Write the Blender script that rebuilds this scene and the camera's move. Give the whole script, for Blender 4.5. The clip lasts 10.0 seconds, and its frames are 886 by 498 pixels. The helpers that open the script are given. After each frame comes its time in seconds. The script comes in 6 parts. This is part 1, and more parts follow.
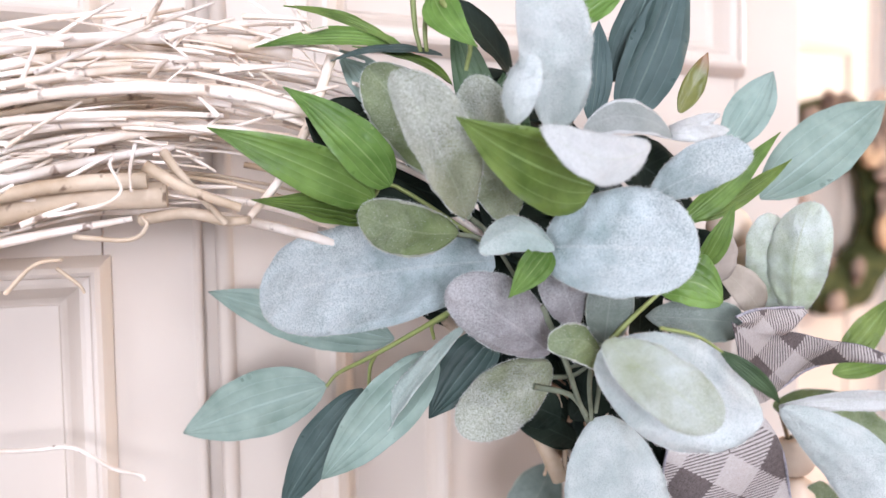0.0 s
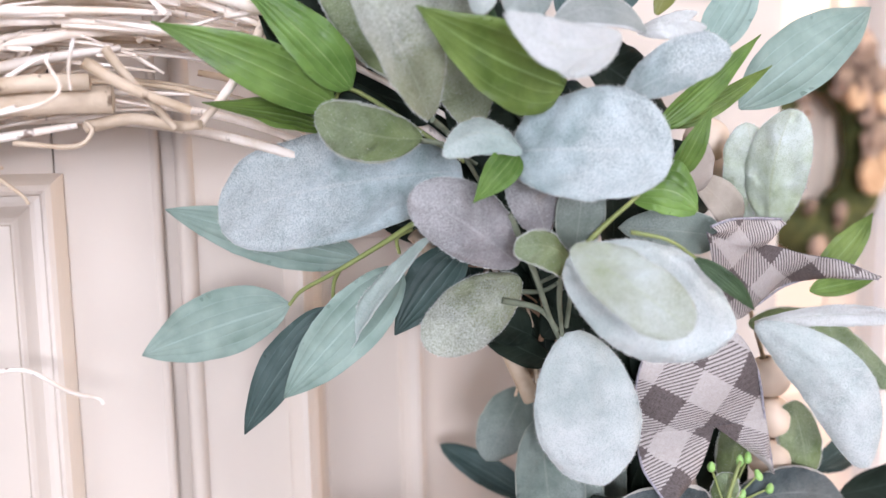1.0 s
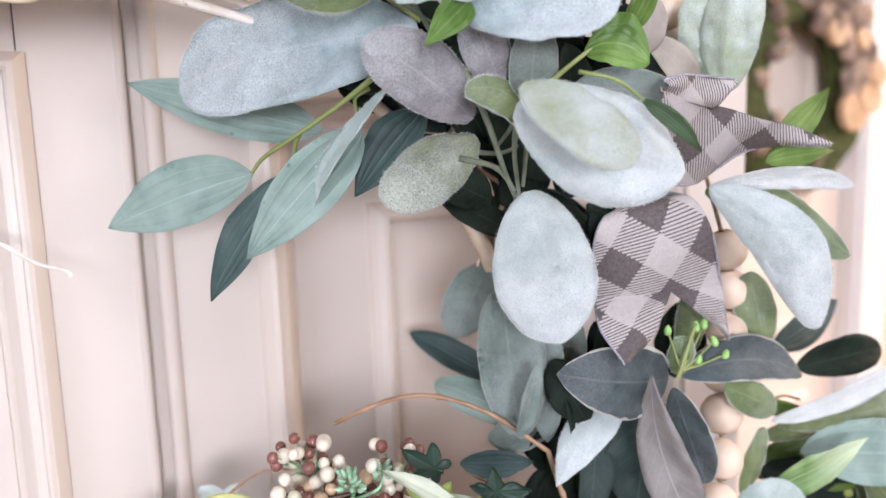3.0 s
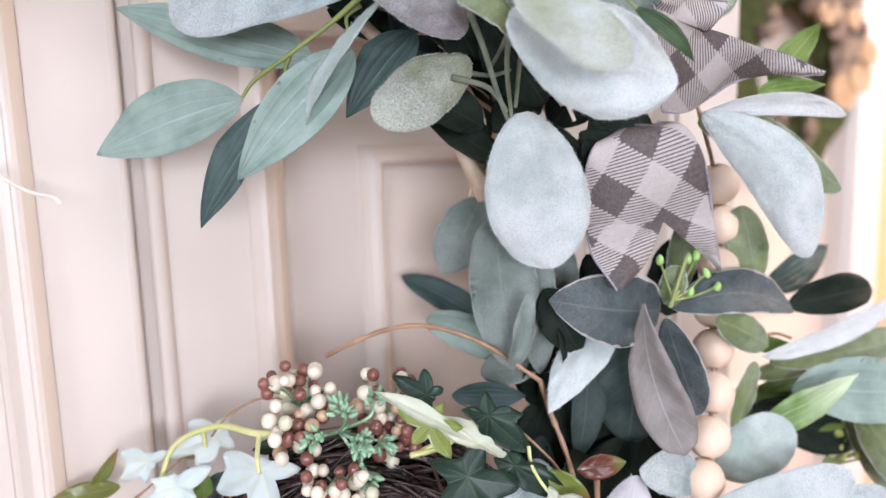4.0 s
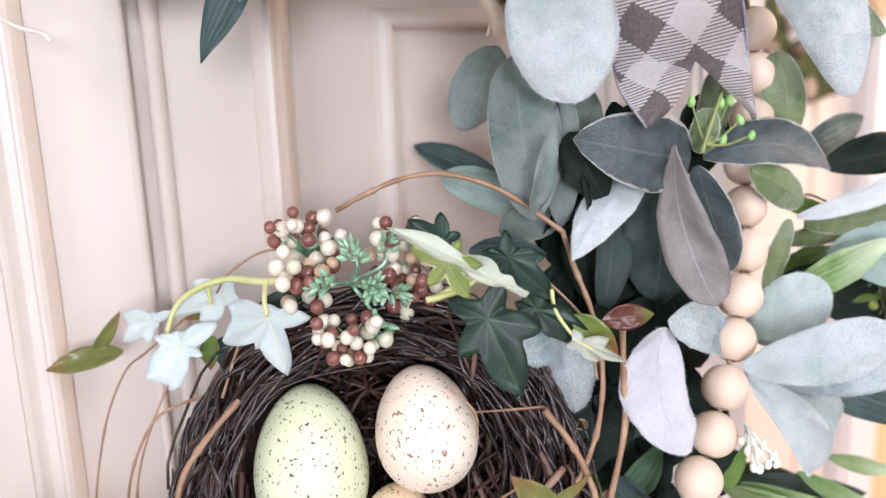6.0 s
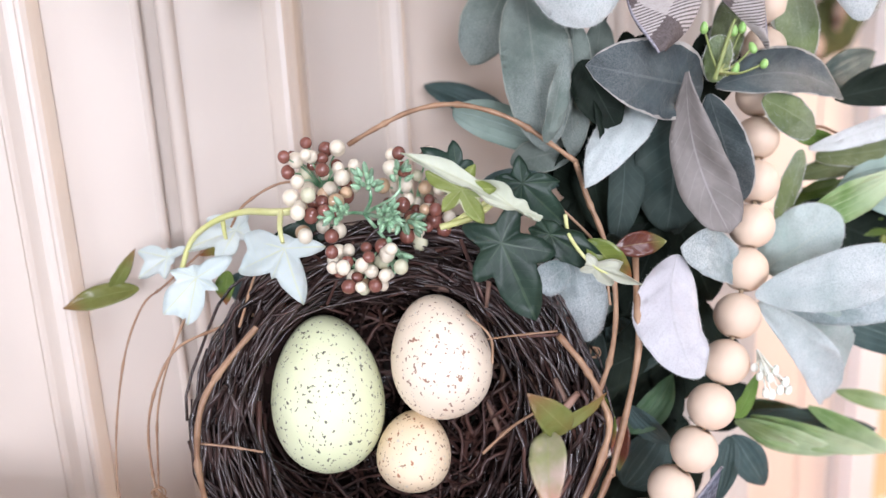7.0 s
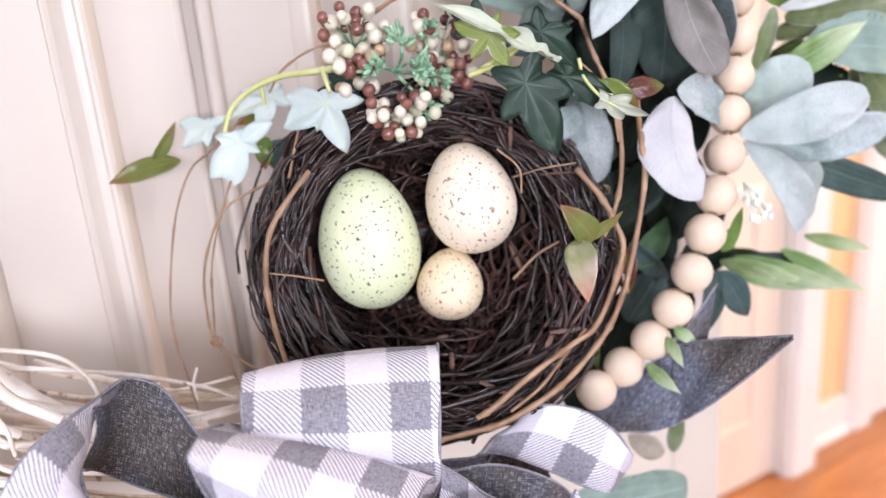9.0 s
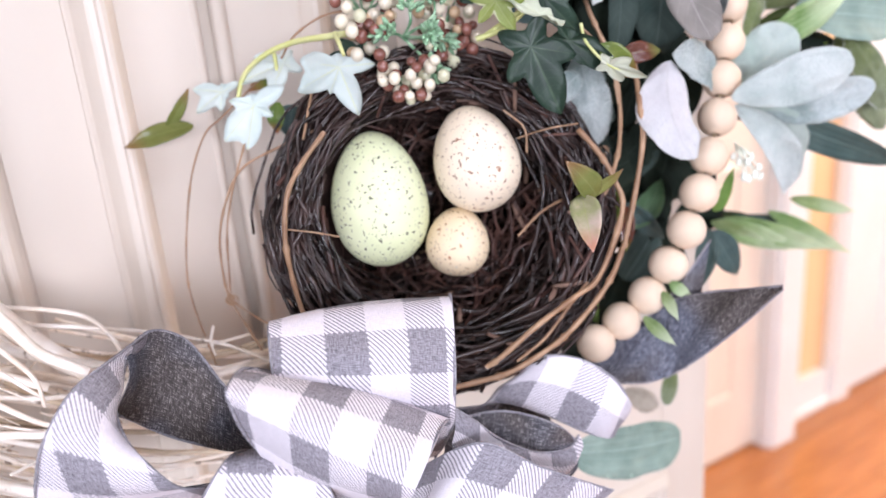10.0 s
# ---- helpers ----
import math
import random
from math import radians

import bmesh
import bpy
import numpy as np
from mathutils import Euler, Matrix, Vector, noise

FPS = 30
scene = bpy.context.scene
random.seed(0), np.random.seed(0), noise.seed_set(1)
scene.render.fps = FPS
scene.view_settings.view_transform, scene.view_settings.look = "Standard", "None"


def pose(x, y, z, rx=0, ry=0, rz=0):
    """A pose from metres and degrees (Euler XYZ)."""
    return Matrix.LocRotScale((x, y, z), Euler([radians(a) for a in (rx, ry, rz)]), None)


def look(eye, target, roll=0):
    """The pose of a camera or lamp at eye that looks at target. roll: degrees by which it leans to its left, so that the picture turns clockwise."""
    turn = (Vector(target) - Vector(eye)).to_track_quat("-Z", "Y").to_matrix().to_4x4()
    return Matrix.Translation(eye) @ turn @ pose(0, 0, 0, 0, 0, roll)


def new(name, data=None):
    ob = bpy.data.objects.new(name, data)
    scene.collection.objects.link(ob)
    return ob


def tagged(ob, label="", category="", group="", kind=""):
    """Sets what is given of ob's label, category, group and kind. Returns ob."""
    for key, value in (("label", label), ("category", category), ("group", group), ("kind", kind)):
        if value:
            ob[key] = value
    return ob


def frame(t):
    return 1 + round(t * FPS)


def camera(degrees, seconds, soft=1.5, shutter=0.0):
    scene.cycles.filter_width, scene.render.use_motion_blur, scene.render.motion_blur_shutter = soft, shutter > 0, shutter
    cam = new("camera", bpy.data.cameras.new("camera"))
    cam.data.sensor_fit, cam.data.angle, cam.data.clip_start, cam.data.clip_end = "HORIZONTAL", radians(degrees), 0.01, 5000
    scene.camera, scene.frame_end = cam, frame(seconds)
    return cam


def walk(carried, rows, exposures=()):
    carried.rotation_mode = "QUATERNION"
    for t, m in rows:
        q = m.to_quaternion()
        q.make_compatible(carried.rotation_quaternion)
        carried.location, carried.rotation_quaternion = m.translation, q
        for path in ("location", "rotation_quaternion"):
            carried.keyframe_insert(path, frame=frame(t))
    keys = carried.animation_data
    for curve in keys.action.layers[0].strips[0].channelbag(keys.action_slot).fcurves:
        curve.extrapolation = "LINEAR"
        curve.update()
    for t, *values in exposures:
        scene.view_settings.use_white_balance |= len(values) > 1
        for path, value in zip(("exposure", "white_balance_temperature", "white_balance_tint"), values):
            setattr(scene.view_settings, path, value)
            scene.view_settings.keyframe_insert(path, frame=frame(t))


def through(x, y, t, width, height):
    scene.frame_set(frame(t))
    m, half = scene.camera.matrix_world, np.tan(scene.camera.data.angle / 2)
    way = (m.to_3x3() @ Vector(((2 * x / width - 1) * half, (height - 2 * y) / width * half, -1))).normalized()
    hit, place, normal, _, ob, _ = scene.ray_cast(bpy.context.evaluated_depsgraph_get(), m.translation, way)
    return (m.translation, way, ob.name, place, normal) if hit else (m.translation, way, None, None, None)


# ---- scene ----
cam = camera(59.03, 10.0)
PATH = [
    (0.0, 0.0002, -0.4739, 1.5501, 87.29, 1.05, -24.06),
    (0.5, 0.0078, -0.4703, 1.5406, 86.22, 1.18, -24.65),
    (1.0, 0.0140, -0.4651, 1.5285, 84.01, 1.26, -25.11),
    (1.5, 0.0198, -0.4693, 1.5163, 83.33, 1.41, -25.08),
    (2.0, 0.0198, -0.4722, 1.5047, 82.40, 1.67, -25.58),
    (2.5, 0.0216, -0.4779, 1.4954, 81.60, 1.86, -25.65),
    (4.0, 0.0177, -0.4845, 1.4465, 81.02, 1.70, -26.57),
    (4.5, 0.0191, -0.4825, 1.4327, 80.23, 1.91, -26.35),
    (5.0, 0.0168, -0.4763, 1.4165, 79.68, 1.78, -26.29),
    (5.5, 0.0189, -0.4700, 1.3993, 79.02, 1.89, -26.20),
    (7.0, 0.0109, -0.4736, 1.3652, 76.30, 2.71, -25.82),
    (7.5, 0.0003, -0.4812, 1.3545, 75.35, 3.40, -26.43),
    (8.0, -0.0217, -0.4882, 1.3416, 74.31, 4.13, -27.91),
    (8.5, -0.0433, -0.4963, 1.3290, 73.73, 4.64, -29.16),
    (9.0, -0.0553, -0.5034, 1.3240, 72.89, 4.62, -30.27),
    (9.5, -0.0658, -0.5089, 1.3182, 71.89, 4.71, -31.06),
    (10.0, -0.0800, -0.5149, 1.3175, 71.58, 4.67, -31.70),
]
walk(cam, [(t, pose(x, y, z, rx, ry, rz)) for t, x, y, z, rx, ry, rz in PATH], [(0.0, 0.0), (10.0, 0.0)])
cam.data.dof.use_dof, cam.data.dof.focus_distance, cam.data.dof.aperture_fstop = True, 0.365, 5.4

# ---- world and light ----
world = bpy.data.worlds.new("sky")
scene.world = world
world.use_nodes = True
wt = world.node_tree
sky = wt.nodes.new("ShaderNodeTexSky")
sky.sky_type, sky.sun_disc = "NISHITA", False
sky.sun_elevation, sky.sun_rotation = radians(42), radians(200)
wt.links.new(sky.outputs[0], wt.nodes["Background"].inputs[0])
wt.nodes["Background"].inputs[1].default_value = 0.08


def lamp(name, m, sx, sy, power, colour):
    data = bpy.data.lights.new(name, "AREA")
    data.shape, data.size, data.size_y, data.energy, data.color = "RECTANGLE", sx, sy, power, colour
    ob = new(name, data)
    ob.matrix_world = m
    return ob


# left window's daylight, added roof, front and right fills, and an unseen hall lamp
# overhead fill, added in an opening nobody sees
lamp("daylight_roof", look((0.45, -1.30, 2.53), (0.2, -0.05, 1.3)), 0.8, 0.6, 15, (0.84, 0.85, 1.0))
lamp("daylight_left", look((-5.88, -3.7, 1.88), (0.2, 0, 1.35)), 2.3, 1.15, 232, (0.84, 0.85, 1.0))
# added fills from the front and right, to even out the door
lamp("daylight_front", look((-1.3, -4.88, 1.88), (0.2, 0, 1.35)), 1.5, 1.15, 206, (0.84, 0.85, 1.0))
lamp("daylight_right", look((2.6, -4.88, 1.85), (0.3, 0, 1.3)), 1.3, 1.2, 48, (0.86, 0.86, 1.0))
lamp("hall_light", look((3.2, -0.4, 2.2), (1.6, 0.8, 0.8)), 0.7, 0.7, 60, (1.0, 0.81, 0.66))


# ---- materials ----
def nodes_of(name):
    m = bpy.data.materials.new(name)
    m.use_nodes = True
    nt = m.node_tree
    return m, nt, nt.nodes["Principled BSDF"]


def node(nt, kind, inputs=(), **props):
    n = nt.nodes.new("ShaderNode" + kind)
    for k, v in props.items():
        setattr(n, k, v)
    for key, v in dict(inputs).items():
        if isinstance(v, bpy.types.NodeSocket):
            nt.links.new(v, n.inputs[key])
        else:
            n.inputs[key].default_value = v
    return n


def ramp(nt, fac, stops):
    n = nt.nodes.new("ShaderNodeValToRGB")
    nt.links.new(fac, n.inputs[0])
    el = n.color_ramp.elements
    while len(el) < len(stops):
        el.new(0.5)
    for e, (p, c) in zip(el, stops):
        e.position, e.color = p, (*c, 1)
    return n.outputs[0]


def mix(nt, fac, a, b, blend="MIX"):
    n = nt.nodes.new("ShaderNodeMix")
    n.data_type, n.blend_type = "RGBA", blend
    for i, v in ((0, fac), (6, a), (7, b)):
        if isinstance(v, bpy.types.NodeSocket):
            nt.links.new(v, n.inputs[i])
        else:
            n.inputs[i].default_value = v if i == 0 else (*v, 1)
    return n.outputs[2]


def maths(nt, op, a, b=0.0, c=0.0):
    n = nt.nodes.new("ShaderNodeMath")
    n.operation = op
    for i, v in enumerate((a, b, c)):
        if isinstance(v, bpy.types.NodeSocket):
            nt.links.new(v, n.inputs[i])
        else:
            n.inputs[i].default_value = v
    return n.outputs[0]


def noise_tex(nt, scale, detail=3, vec=None, rough=0.55):
    n = node(nt, "TexNoise", {"Scale": scale, "Detail": detail, "Roughness": rough})
    if vec is not None:
        nt.links.new(vec, n.inputs["Vector"])
    return n.outputs["Fac"]


def coords(nt, which="Object"):
    return nt.nodes.new("ShaderNodeTexCoord").outputs[which]


def bump(nt, bsdf, height, strength, distance):
    b = node(nt, "Bump", {"Strength": strength, "Distance": distance, "Height": height})
    nt.links.new(b.outputs[0], bsdf.inputs["Normal"])
    return b


def simple(name, c0, c1, scale=60, rough=0.6, bumps=0.2, dist=0.0005, stretch=None, rnd=0.0, sheen=0.0, spec=0.5, coat=0.0, fine=None):
    """Two shades mixed by noise, a finer grain in the relief, and a change of value from piece to piece."""
    m, nt, b = nodes_of(name)
    vec = coords(nt)
    if stretch:
        mp = node(nt, "Mapping", {"Vector": vec, "Scale": stretch})
        vec = mp.outputs[0]
    f = noise_tex(nt, scale, 4, vec)
    col = ramp(nt, f, [(0.32, c0), (0.68, c1)])
    if rnd:
        info = nt.nodes.new("ShaderNodeObjectInfo").outputs["Random"]
        val = maths(nt, "MULTIPLY_ADD", info, 2 * rnd, 1 - rnd)
        h = node(nt, "HueSaturation", {"Value": val, "Color": col})
        col = h.outputs[0]
    nt.links.new(col, b.inputs["Base Color"])
    b.inputs["Roughness"].default_value = rough
    b.inputs["Specular IOR Level"].default_value = spec
    b.inputs["Coat Weight"].default_value = coat
    if sheen:
        b.inputs["Sheen Weight"].default_value, b.inputs["Sheen Roughness"].default_value = sheen, 0.4
    if bumps:
        bump(nt, b, noise_tex(nt, fine or scale * 5, 4, vec), bumps, dist)
    return m


def specks(m, scale, colour, lo, hi, share):
    """Marks of another colour, longer along one axis, over a finished material."""
    nt = m.node_tree
    b = nt.nodes["Principled BSDF"]
    under = b.inputs["Base Color"].links[0].from_socket
    mp = node(nt, "Mapping", {"Vector": coords(nt), "Scale": scale})
    f = ramp(nt, noise_tex(nt, 1.0, 3, mp.outputs[0]), [(lo, (0, 0, 0)), (hi, (1, 1, 1))])
    nt.links.new(mix(nt, maths(nt, "MULTIPLY", f, share), under, colour), b.inputs["Base Color"])


PAINT = simple("cream_paint", (0.555, 0.485, 0.413), (0.625, 0.555, 0.482), 3.0, 0.4, 0.12, 0.0006, fine=90, spec=0.42)
specks(PAINT, (26, 26, 1.6), (0.47, 0.385, 0.31), 0.45, 0.85, 0.14)
PAINT_WHITE = simple("white_paint", (0.78, 0.76, 0.73), (0.84, 0.82, 0.8), 2.5, 0.4, 0.1, 0.0005, fine=80)
# white paint again, with the hall's warm light put into its colour
PAINT_WARM_LIT = simple("white_paint_warm_lit", (0.78, 0.66, 0.54), (0.84, 0.73, 0.61), 2.5, 0.4, 0.1, 0.0005, fine=80)
PEACH = simple("peach_wall_paint", (0.80, 0.50, 0.26), (0.86, 0.57, 0.32), 2.0, 0.7, 0.15, 0.0006, fine=150)
CREAM = simple("grey_wall_paint", (0.20, 0.20, 0.205), (0.25, 0.25, 0.255), 2.0, 0.7, 0.15, 0.0006, fine=150)
CEIL = simple("ceiling_paint", (0.50, 0.495, 0.48), (0.56, 0.555, 0.54), 2.0, 0.8, 0.1, 0.0005)
OAK = simple("oak_boards", (0.42, 0.14, 0.035), (0.60, 0.24, 0.075), 9, 0.28, 0.15, 0.0004, (0.6, 9, 9), 0.16, coat=0.3)
BRASS = simple("aged_brass", (0.5, 0.36, 0.14), (0.62, 0.46, 0.2), 40, 0.35, 0.05)
BRASS.node_tree.nodes["Principled BSDF"].inputs["Metallic"].default_value = 1.0


# ---- meshes ----
def part(name, bm, material, parent=None, label="", smooth=False):
    """Link a bmesh, drawn in world metres, as one mesh object under a thing or part."""
    origin = Vector(parent["origin"]) if parent is not None else Vector((0, 0, 0))
    me = bpy.data.meshes.new(name)
    bm.to_mesh(me)
    bm.free()
    me.transform(Matrix.Translation(-origin))
    if smooth:
        me.shade_smooth()
    for mt in material if isinstance(material, (list, tuple)) else (material,):
        me.materials.append(mt)
    ob = new(name, me)
    if parent is not None:
        ob.parent = parent
        ob["origin"] = parent["origin"]
    if label:
        ob["label"] = label
    return ob


def thing(name, at, label, category, group="", kind=""):
    ob = new(name)
    ob.empty_display_size = 0.02
    ob.location = at
    ob["origin"] = tuple(at)
    return tagged(ob, label, category, group, kind)


def box(bm, x0, x1, y0, y1, z0, z1, bevel=0.0):
    geo = bmesh.ops.create_cube(bm, size=1)
    vs = geo["verts"]
    for v in vs:
        v.co = Vector((x0 if v.co.x < 0 else x1, y0 if v.co.y < 0 else y1, z0 if v.co.z < 0 else z1))
    if bevel:
        es = list({e for v in vs for e in v.link_edges})
        bmesh.ops.bevel(bm, geom=es, offset=bevel, segments=2, profile=0.7, affect="EDGES")
    return bm


def boxed(name, material, parent, dims, bevel=0.0, label=""):
    return part(name, box(bmesh.new(), *dims, bevel), material, parent, label)


def slab(name, material, dims, label, category, bevel=0.0):
    ob = part(name, box(bmesh.new(), *dims, bevel), material)
    return tagged(ob, label, category, kind="structure")


def tube(bm, pts, radii, sides=6, cap=True):
    """A round stem through pts."""
    pts = [Vector(p) for p in pts]
    n = len(pts)
    rings = []
    up = Vector((0.31, 0.52, 0.79))
    for i, p in enumerate(pts):
        d = (pts[min(i + 1, n - 1)] - pts[max(i - 1, 0)]).normalized()
        a = d.cross(up)
        if a.length < 0.1:
            a = d.cross(Vector((1, 0, 0)))
        a.normalize()
        b = d.cross(a)
        up = b.cross(d) * 0 + a.cross(d)
        r = radii[i] if isinstance(radii, (list, tuple)) else radii
        rings.append([bm.verts.new(p + r * (math.cos(6.2832 * k / sides) * a + math.sin(6.2832 * k / sides) * b)) for k in range(sides)])
    for r0, r1 in zip(rings, rings[1:]):
        for k in range(sides):
            f = bm.faces.new((r0[k], r0[(k + 1) % sides], r1[(k + 1) % sides], r1[k]))
            f.smooth = True
    if cap:
        bm.faces.new(rings[0])
        bm.faces.new(rings[-1][::-1])
    return bm


def smooth_line(pts, per=6):
    """A Catmull-Rom line through pts."""
    pts = [Vector(p) for p in pts]
    ext = [2 * pts[0] - pts[1]] + pts + [2 * pts[-1] - pts[-2]]
    out = []
    for i in range(1, len(ext) - 2):
        p0, p1, p2, p3 = ext[i - 1:i + 3]
        for k in range(per):
            t = k / per
            out.append(0.5 * ((2 * p1) + (p2 - p0) * t + (2 * p0 - 5 * p1 + 4 * p2 - p3) * t * t + (3 * p1 - p0 - 3 * p2 + p3) * t ** 3))
    out.append(pts[-1])
    return out


# ---- the setting ----
slab("floor", OAK, (0.2, 5.0, -1.3, 0.80, -0.05, -0.004), "orange-brown oak sub-floor under the boards", "floor")
# unseen floor, added in neutral grey to cut the oak's orange bounce
slab("floor_entry", CREAM, (-6.0, 0.195, -5.0, 0.80, -0.05, -0.002), "added plain grey floor, unseen, that keeps orange bounce down", "floor")
slab("floor_entry", CREAM, (0.2, 5.0, -5.0, -1.305, -0.05, -0.002), "added plain grey floor, unseen, that keeps orange bounce down", "floor")
# the hole in the ceiling is added for the overhead fill lamp
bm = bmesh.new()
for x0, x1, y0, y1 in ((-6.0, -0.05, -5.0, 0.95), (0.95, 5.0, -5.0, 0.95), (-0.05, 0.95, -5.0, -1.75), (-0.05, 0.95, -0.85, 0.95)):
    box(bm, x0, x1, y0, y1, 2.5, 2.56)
tagged(part("ceiling", bm, CEIL), "plain grey ceiling with an added opening for the overhead fill", "ceiling", kind="structure")
slab("wall_hall", PEACH, (-6.0, 5.0, 0.78, 0.92, 0, 2.5), "peach painted hall wall", "wall")
# added out of view: stands forward to shade the door's left, strip stops a leak
slab("wall_north", CREAM, (-6.0, -0.47, -0.20, 0.10, 0, 2.5), "added grey wall, out of view, shading the left of the door", "wall")
slab("wall_north", CREAM, (-0.47, -0.397, 0.0, 0.10, 0, 2.5), "added grey strip closing the light gap beside the door", "wall")
slab("wall_east", CREAM, (5.0, 5.1, -5.0, 0.92, 0, 2.5), "grey painted wall", "wall")
# unseen walls behind and beside the camera; the two south openings are added for fills
for a, b, c, d in ((-5.0, -4.92, 0, 2.5), (-2.48, 0.92, 0, 2.5), (-4.92, -2.48, 0, 1.27), (-4.92, -2.48, 2.48, 2.5)):
    slab("wall_west", CREAM, (-6.1, -6.0, a, b, c, d), "grey painted wall round unseen, assumed windows", "wall")
for a, b, c, d in ((-6, -2.1, 0, 2.5), (-0.5, 1.9, 0, 2.5), (3.3, 5, 0, 2.5), (-2.1, -0.5, 0, 1.27), (1.9, 3.3, 0, 1.2), (-2.1, -0.5, 2.48, 2.5), (1.9, 3.3, 2.48, 2.5)):
    slab("wall_south", CREAM, (a, b, -5.1, -5.0, c, d), "grey painted wall round unseen, assumed windows", "wall")

# the panelled double door that carries the wreath
ZB, ZT = 0.012, 2.06


def moulding(bm, x0, x1, z0, z1, w, profile):
    """A mitred frame inside the opening; profile holds (share of the width, depth)."""
    loops = []
    for s, y in profile:
        o = w * s
        loops.append([bm.verts.new(c) for c in ((x0 + o, y, z0 + o), (x1 - o, y, z0 + o), (x1 - o, y, z1 - o), (x0 + o, y, z1 - o))])
    for a, b in zip(loops, loops[1:]):
        for k in range(4):
            bm.faces.new((a[k], b[k], b[(k + 1) % 4], a[(k + 1) % 4]))
    return loops[-1]


def door_leaf(name, x0, x1, px0, px1, panels):
    leaf = thing(name, (x0, 0.02, ZB), "cream painted panelled wooden door leaf with raised fields", "door", "pair of door leaves", "structure")
    zs = [ZB] + [z for p in panels for z in p] + [ZT]
    boxed("stile", PAINT, leaf, (x0, px0, 0.0, 0.042, ZB, ZT), 0.0012)
    boxed("stile", PAINT, leaf, (px1, x1, 0.0, 0.042, ZB, ZT), 0.0012)
    for a, b in zip(zs[::2], zs[1::2]):
        boxed("rail", PAINT, leaf, (px0 + 0.0005, px1 - 0.0005, 0.0005, 0.0415, a, b), 0.0008)
    for z0, z1 in panels:
        bm = bmesh.new()
        prof = [(-0.16, 0.001), (-0.15, -0.003), (0.0, -0.0085), (0.10, -0.0115), (0.22, -0.0125), (0.30, -0.0115), (0.34, -0.008), (0.46, -0.0075), (0.56, -0.0065), (0.70, -0.001), (0.84, 0.006), (0.95, 0.0085), (1.0, 0.009), (1.0, 0.013)]
        moulding(bm, px0, px1, z0, z1, 0.023, prof)
        part("moulding", bm, PAINT, leaf, smooth=False)
        bm = bmesh.new()
        inner = moulding(bm, px0 + 0.021, px1 - 0.021, z0 + 0.021, z1 - 0.021, 0.070, [(0.0, 0.012), (0.04, 0.0085), (0.74, 0.0085), (0.76, 0.0045), (0.80, 0.0005), (0.85, -0.0025), (0.89, -0.0030), (0.92, -0.0018), (0.94, 0.0005), (0.95, 0.0030), (1.0, 0.0025)])
        bm.faces.new(inner)
        part("panel", bm, PAINT, leaf)
    return leaf


door_leaf("door_1", -0.395, 0.0565, -0.345, 0.0045, [(0.10, 0.80), (0.93, 1.526), (1.655, 1.945)])
door_leaf("door_2", 0.0665, 0.535, 0.1275, 0.468, [(0.10, 0.80), (0.93, 1.508), (1.655, 1.945)])
# the meeting of the leaves: a deep groove between two beads
bm = bmesh.new()
box(bm, 0.0555, 0.0680, 0.009, 0.040, ZB, ZT)
tube(bm, [(0.0548, 0.0015, ZB), (0.0548, 0.0015, 1.0), (0.0548, 0.0015, ZT)], 0.0028, 14)
tube(bm, [(0.0705, 0.002, ZB), (0.0705, 0.002, 1.0), (0.0705, 0.002, ZT)], 0.0052, 18)
tagged(part("trim", bm, PAINT), "cream beaded trim along the groove between the leaves", "trim", kind="structure")

# hall beyond: closed door, casings, baseboard
hall_door = thing("door_3", (1.2, 0.75, 0), "white panelled closed hall door", "door", "", "structure")
boxed("slab", PAINT_WARM_LIT, hall_door, (0.80, 1.628, 0.742, 0.776, 0.01, 2.05), 0.002)
for z0, z1 in ((0.18, 0.85), (1.0, 1.9)):
    for x0 in (0.9, 1.27):
        bm = bmesh.new()
        inner = moulding(bm, x0, x0 + 0.27, z0, z1, 0.05, [(0, 0.741), (0.2, 0.733), (0.5, 0.736), (0.6, 0.748), (1.0, 0.740)])
        bm.faces.new(inner)
        part("panel", bm, PAINT_WARM_LIT, hall_door)
far_door = thing("door_4", (2.3, 0.75, 0), "white panelled closed door at the end of the hall", "door", "", "structure")
boxed("slab", PAINT_WHITE, far_door, (2.09, 2.9, 0.752, 0.778, 0.01, 2.05), 0.002)
for z0, z1 in ((0.18, 0.85), (1.0, 1.9)):
    bm = bmesh.new()
    inner = moulding(bm, 2.22, 2.62, z0, z1, 0.05, [(0, 0.751), (0.2, 0.743), (0.5, 0.746), (0.6, 0.758), (1.0, 0.750)])
    bm.faces.new(inner)
    part("panel", bm, PAINT_WHITE, far_door)
bm = bmesh.new()
for z in (0.9, 0.94):
    tube(bm, [(2.14, 0.75, z), (2.14, 0.71, z), (2.14, 0.70, z + 0.02)], 0.008, 10)
part("handle", bm, BRASS, far_door, "aged brass handle")


def casing(x0, x1, z1, deep=0.69):
    bm = bmesh.new()
    box(bm, x0, x1, deep + 0.012, 0.778, 0.0, z1, 0.004)
    box(bm, x0 + 0.012, x1 - 0.012, deep, deep + 0.02, 0.0, z1 - 0.004, 0.006)
    return tagged(part("trim", bm, PAINT_WHITE), "white painted moulded door casing", "casing", kind="structure")


casing(1.632, 1.752, 2.2)
casing(1.985, 2.085, 2.2, 0.735)
bm = bmesh.new()
box(bm, 1.755, 1.983, 0.755, 0.778, 0.0, 0.12, 0.003)
box(bm, 1.755, 1.983, 0.74, 0.757, 0.0, 0.02, 0.006)
tagged(part("baseboard", bm, PAINT_WHITE), "white painted baseboard along the hall wall", "baseboard", kind="structure")

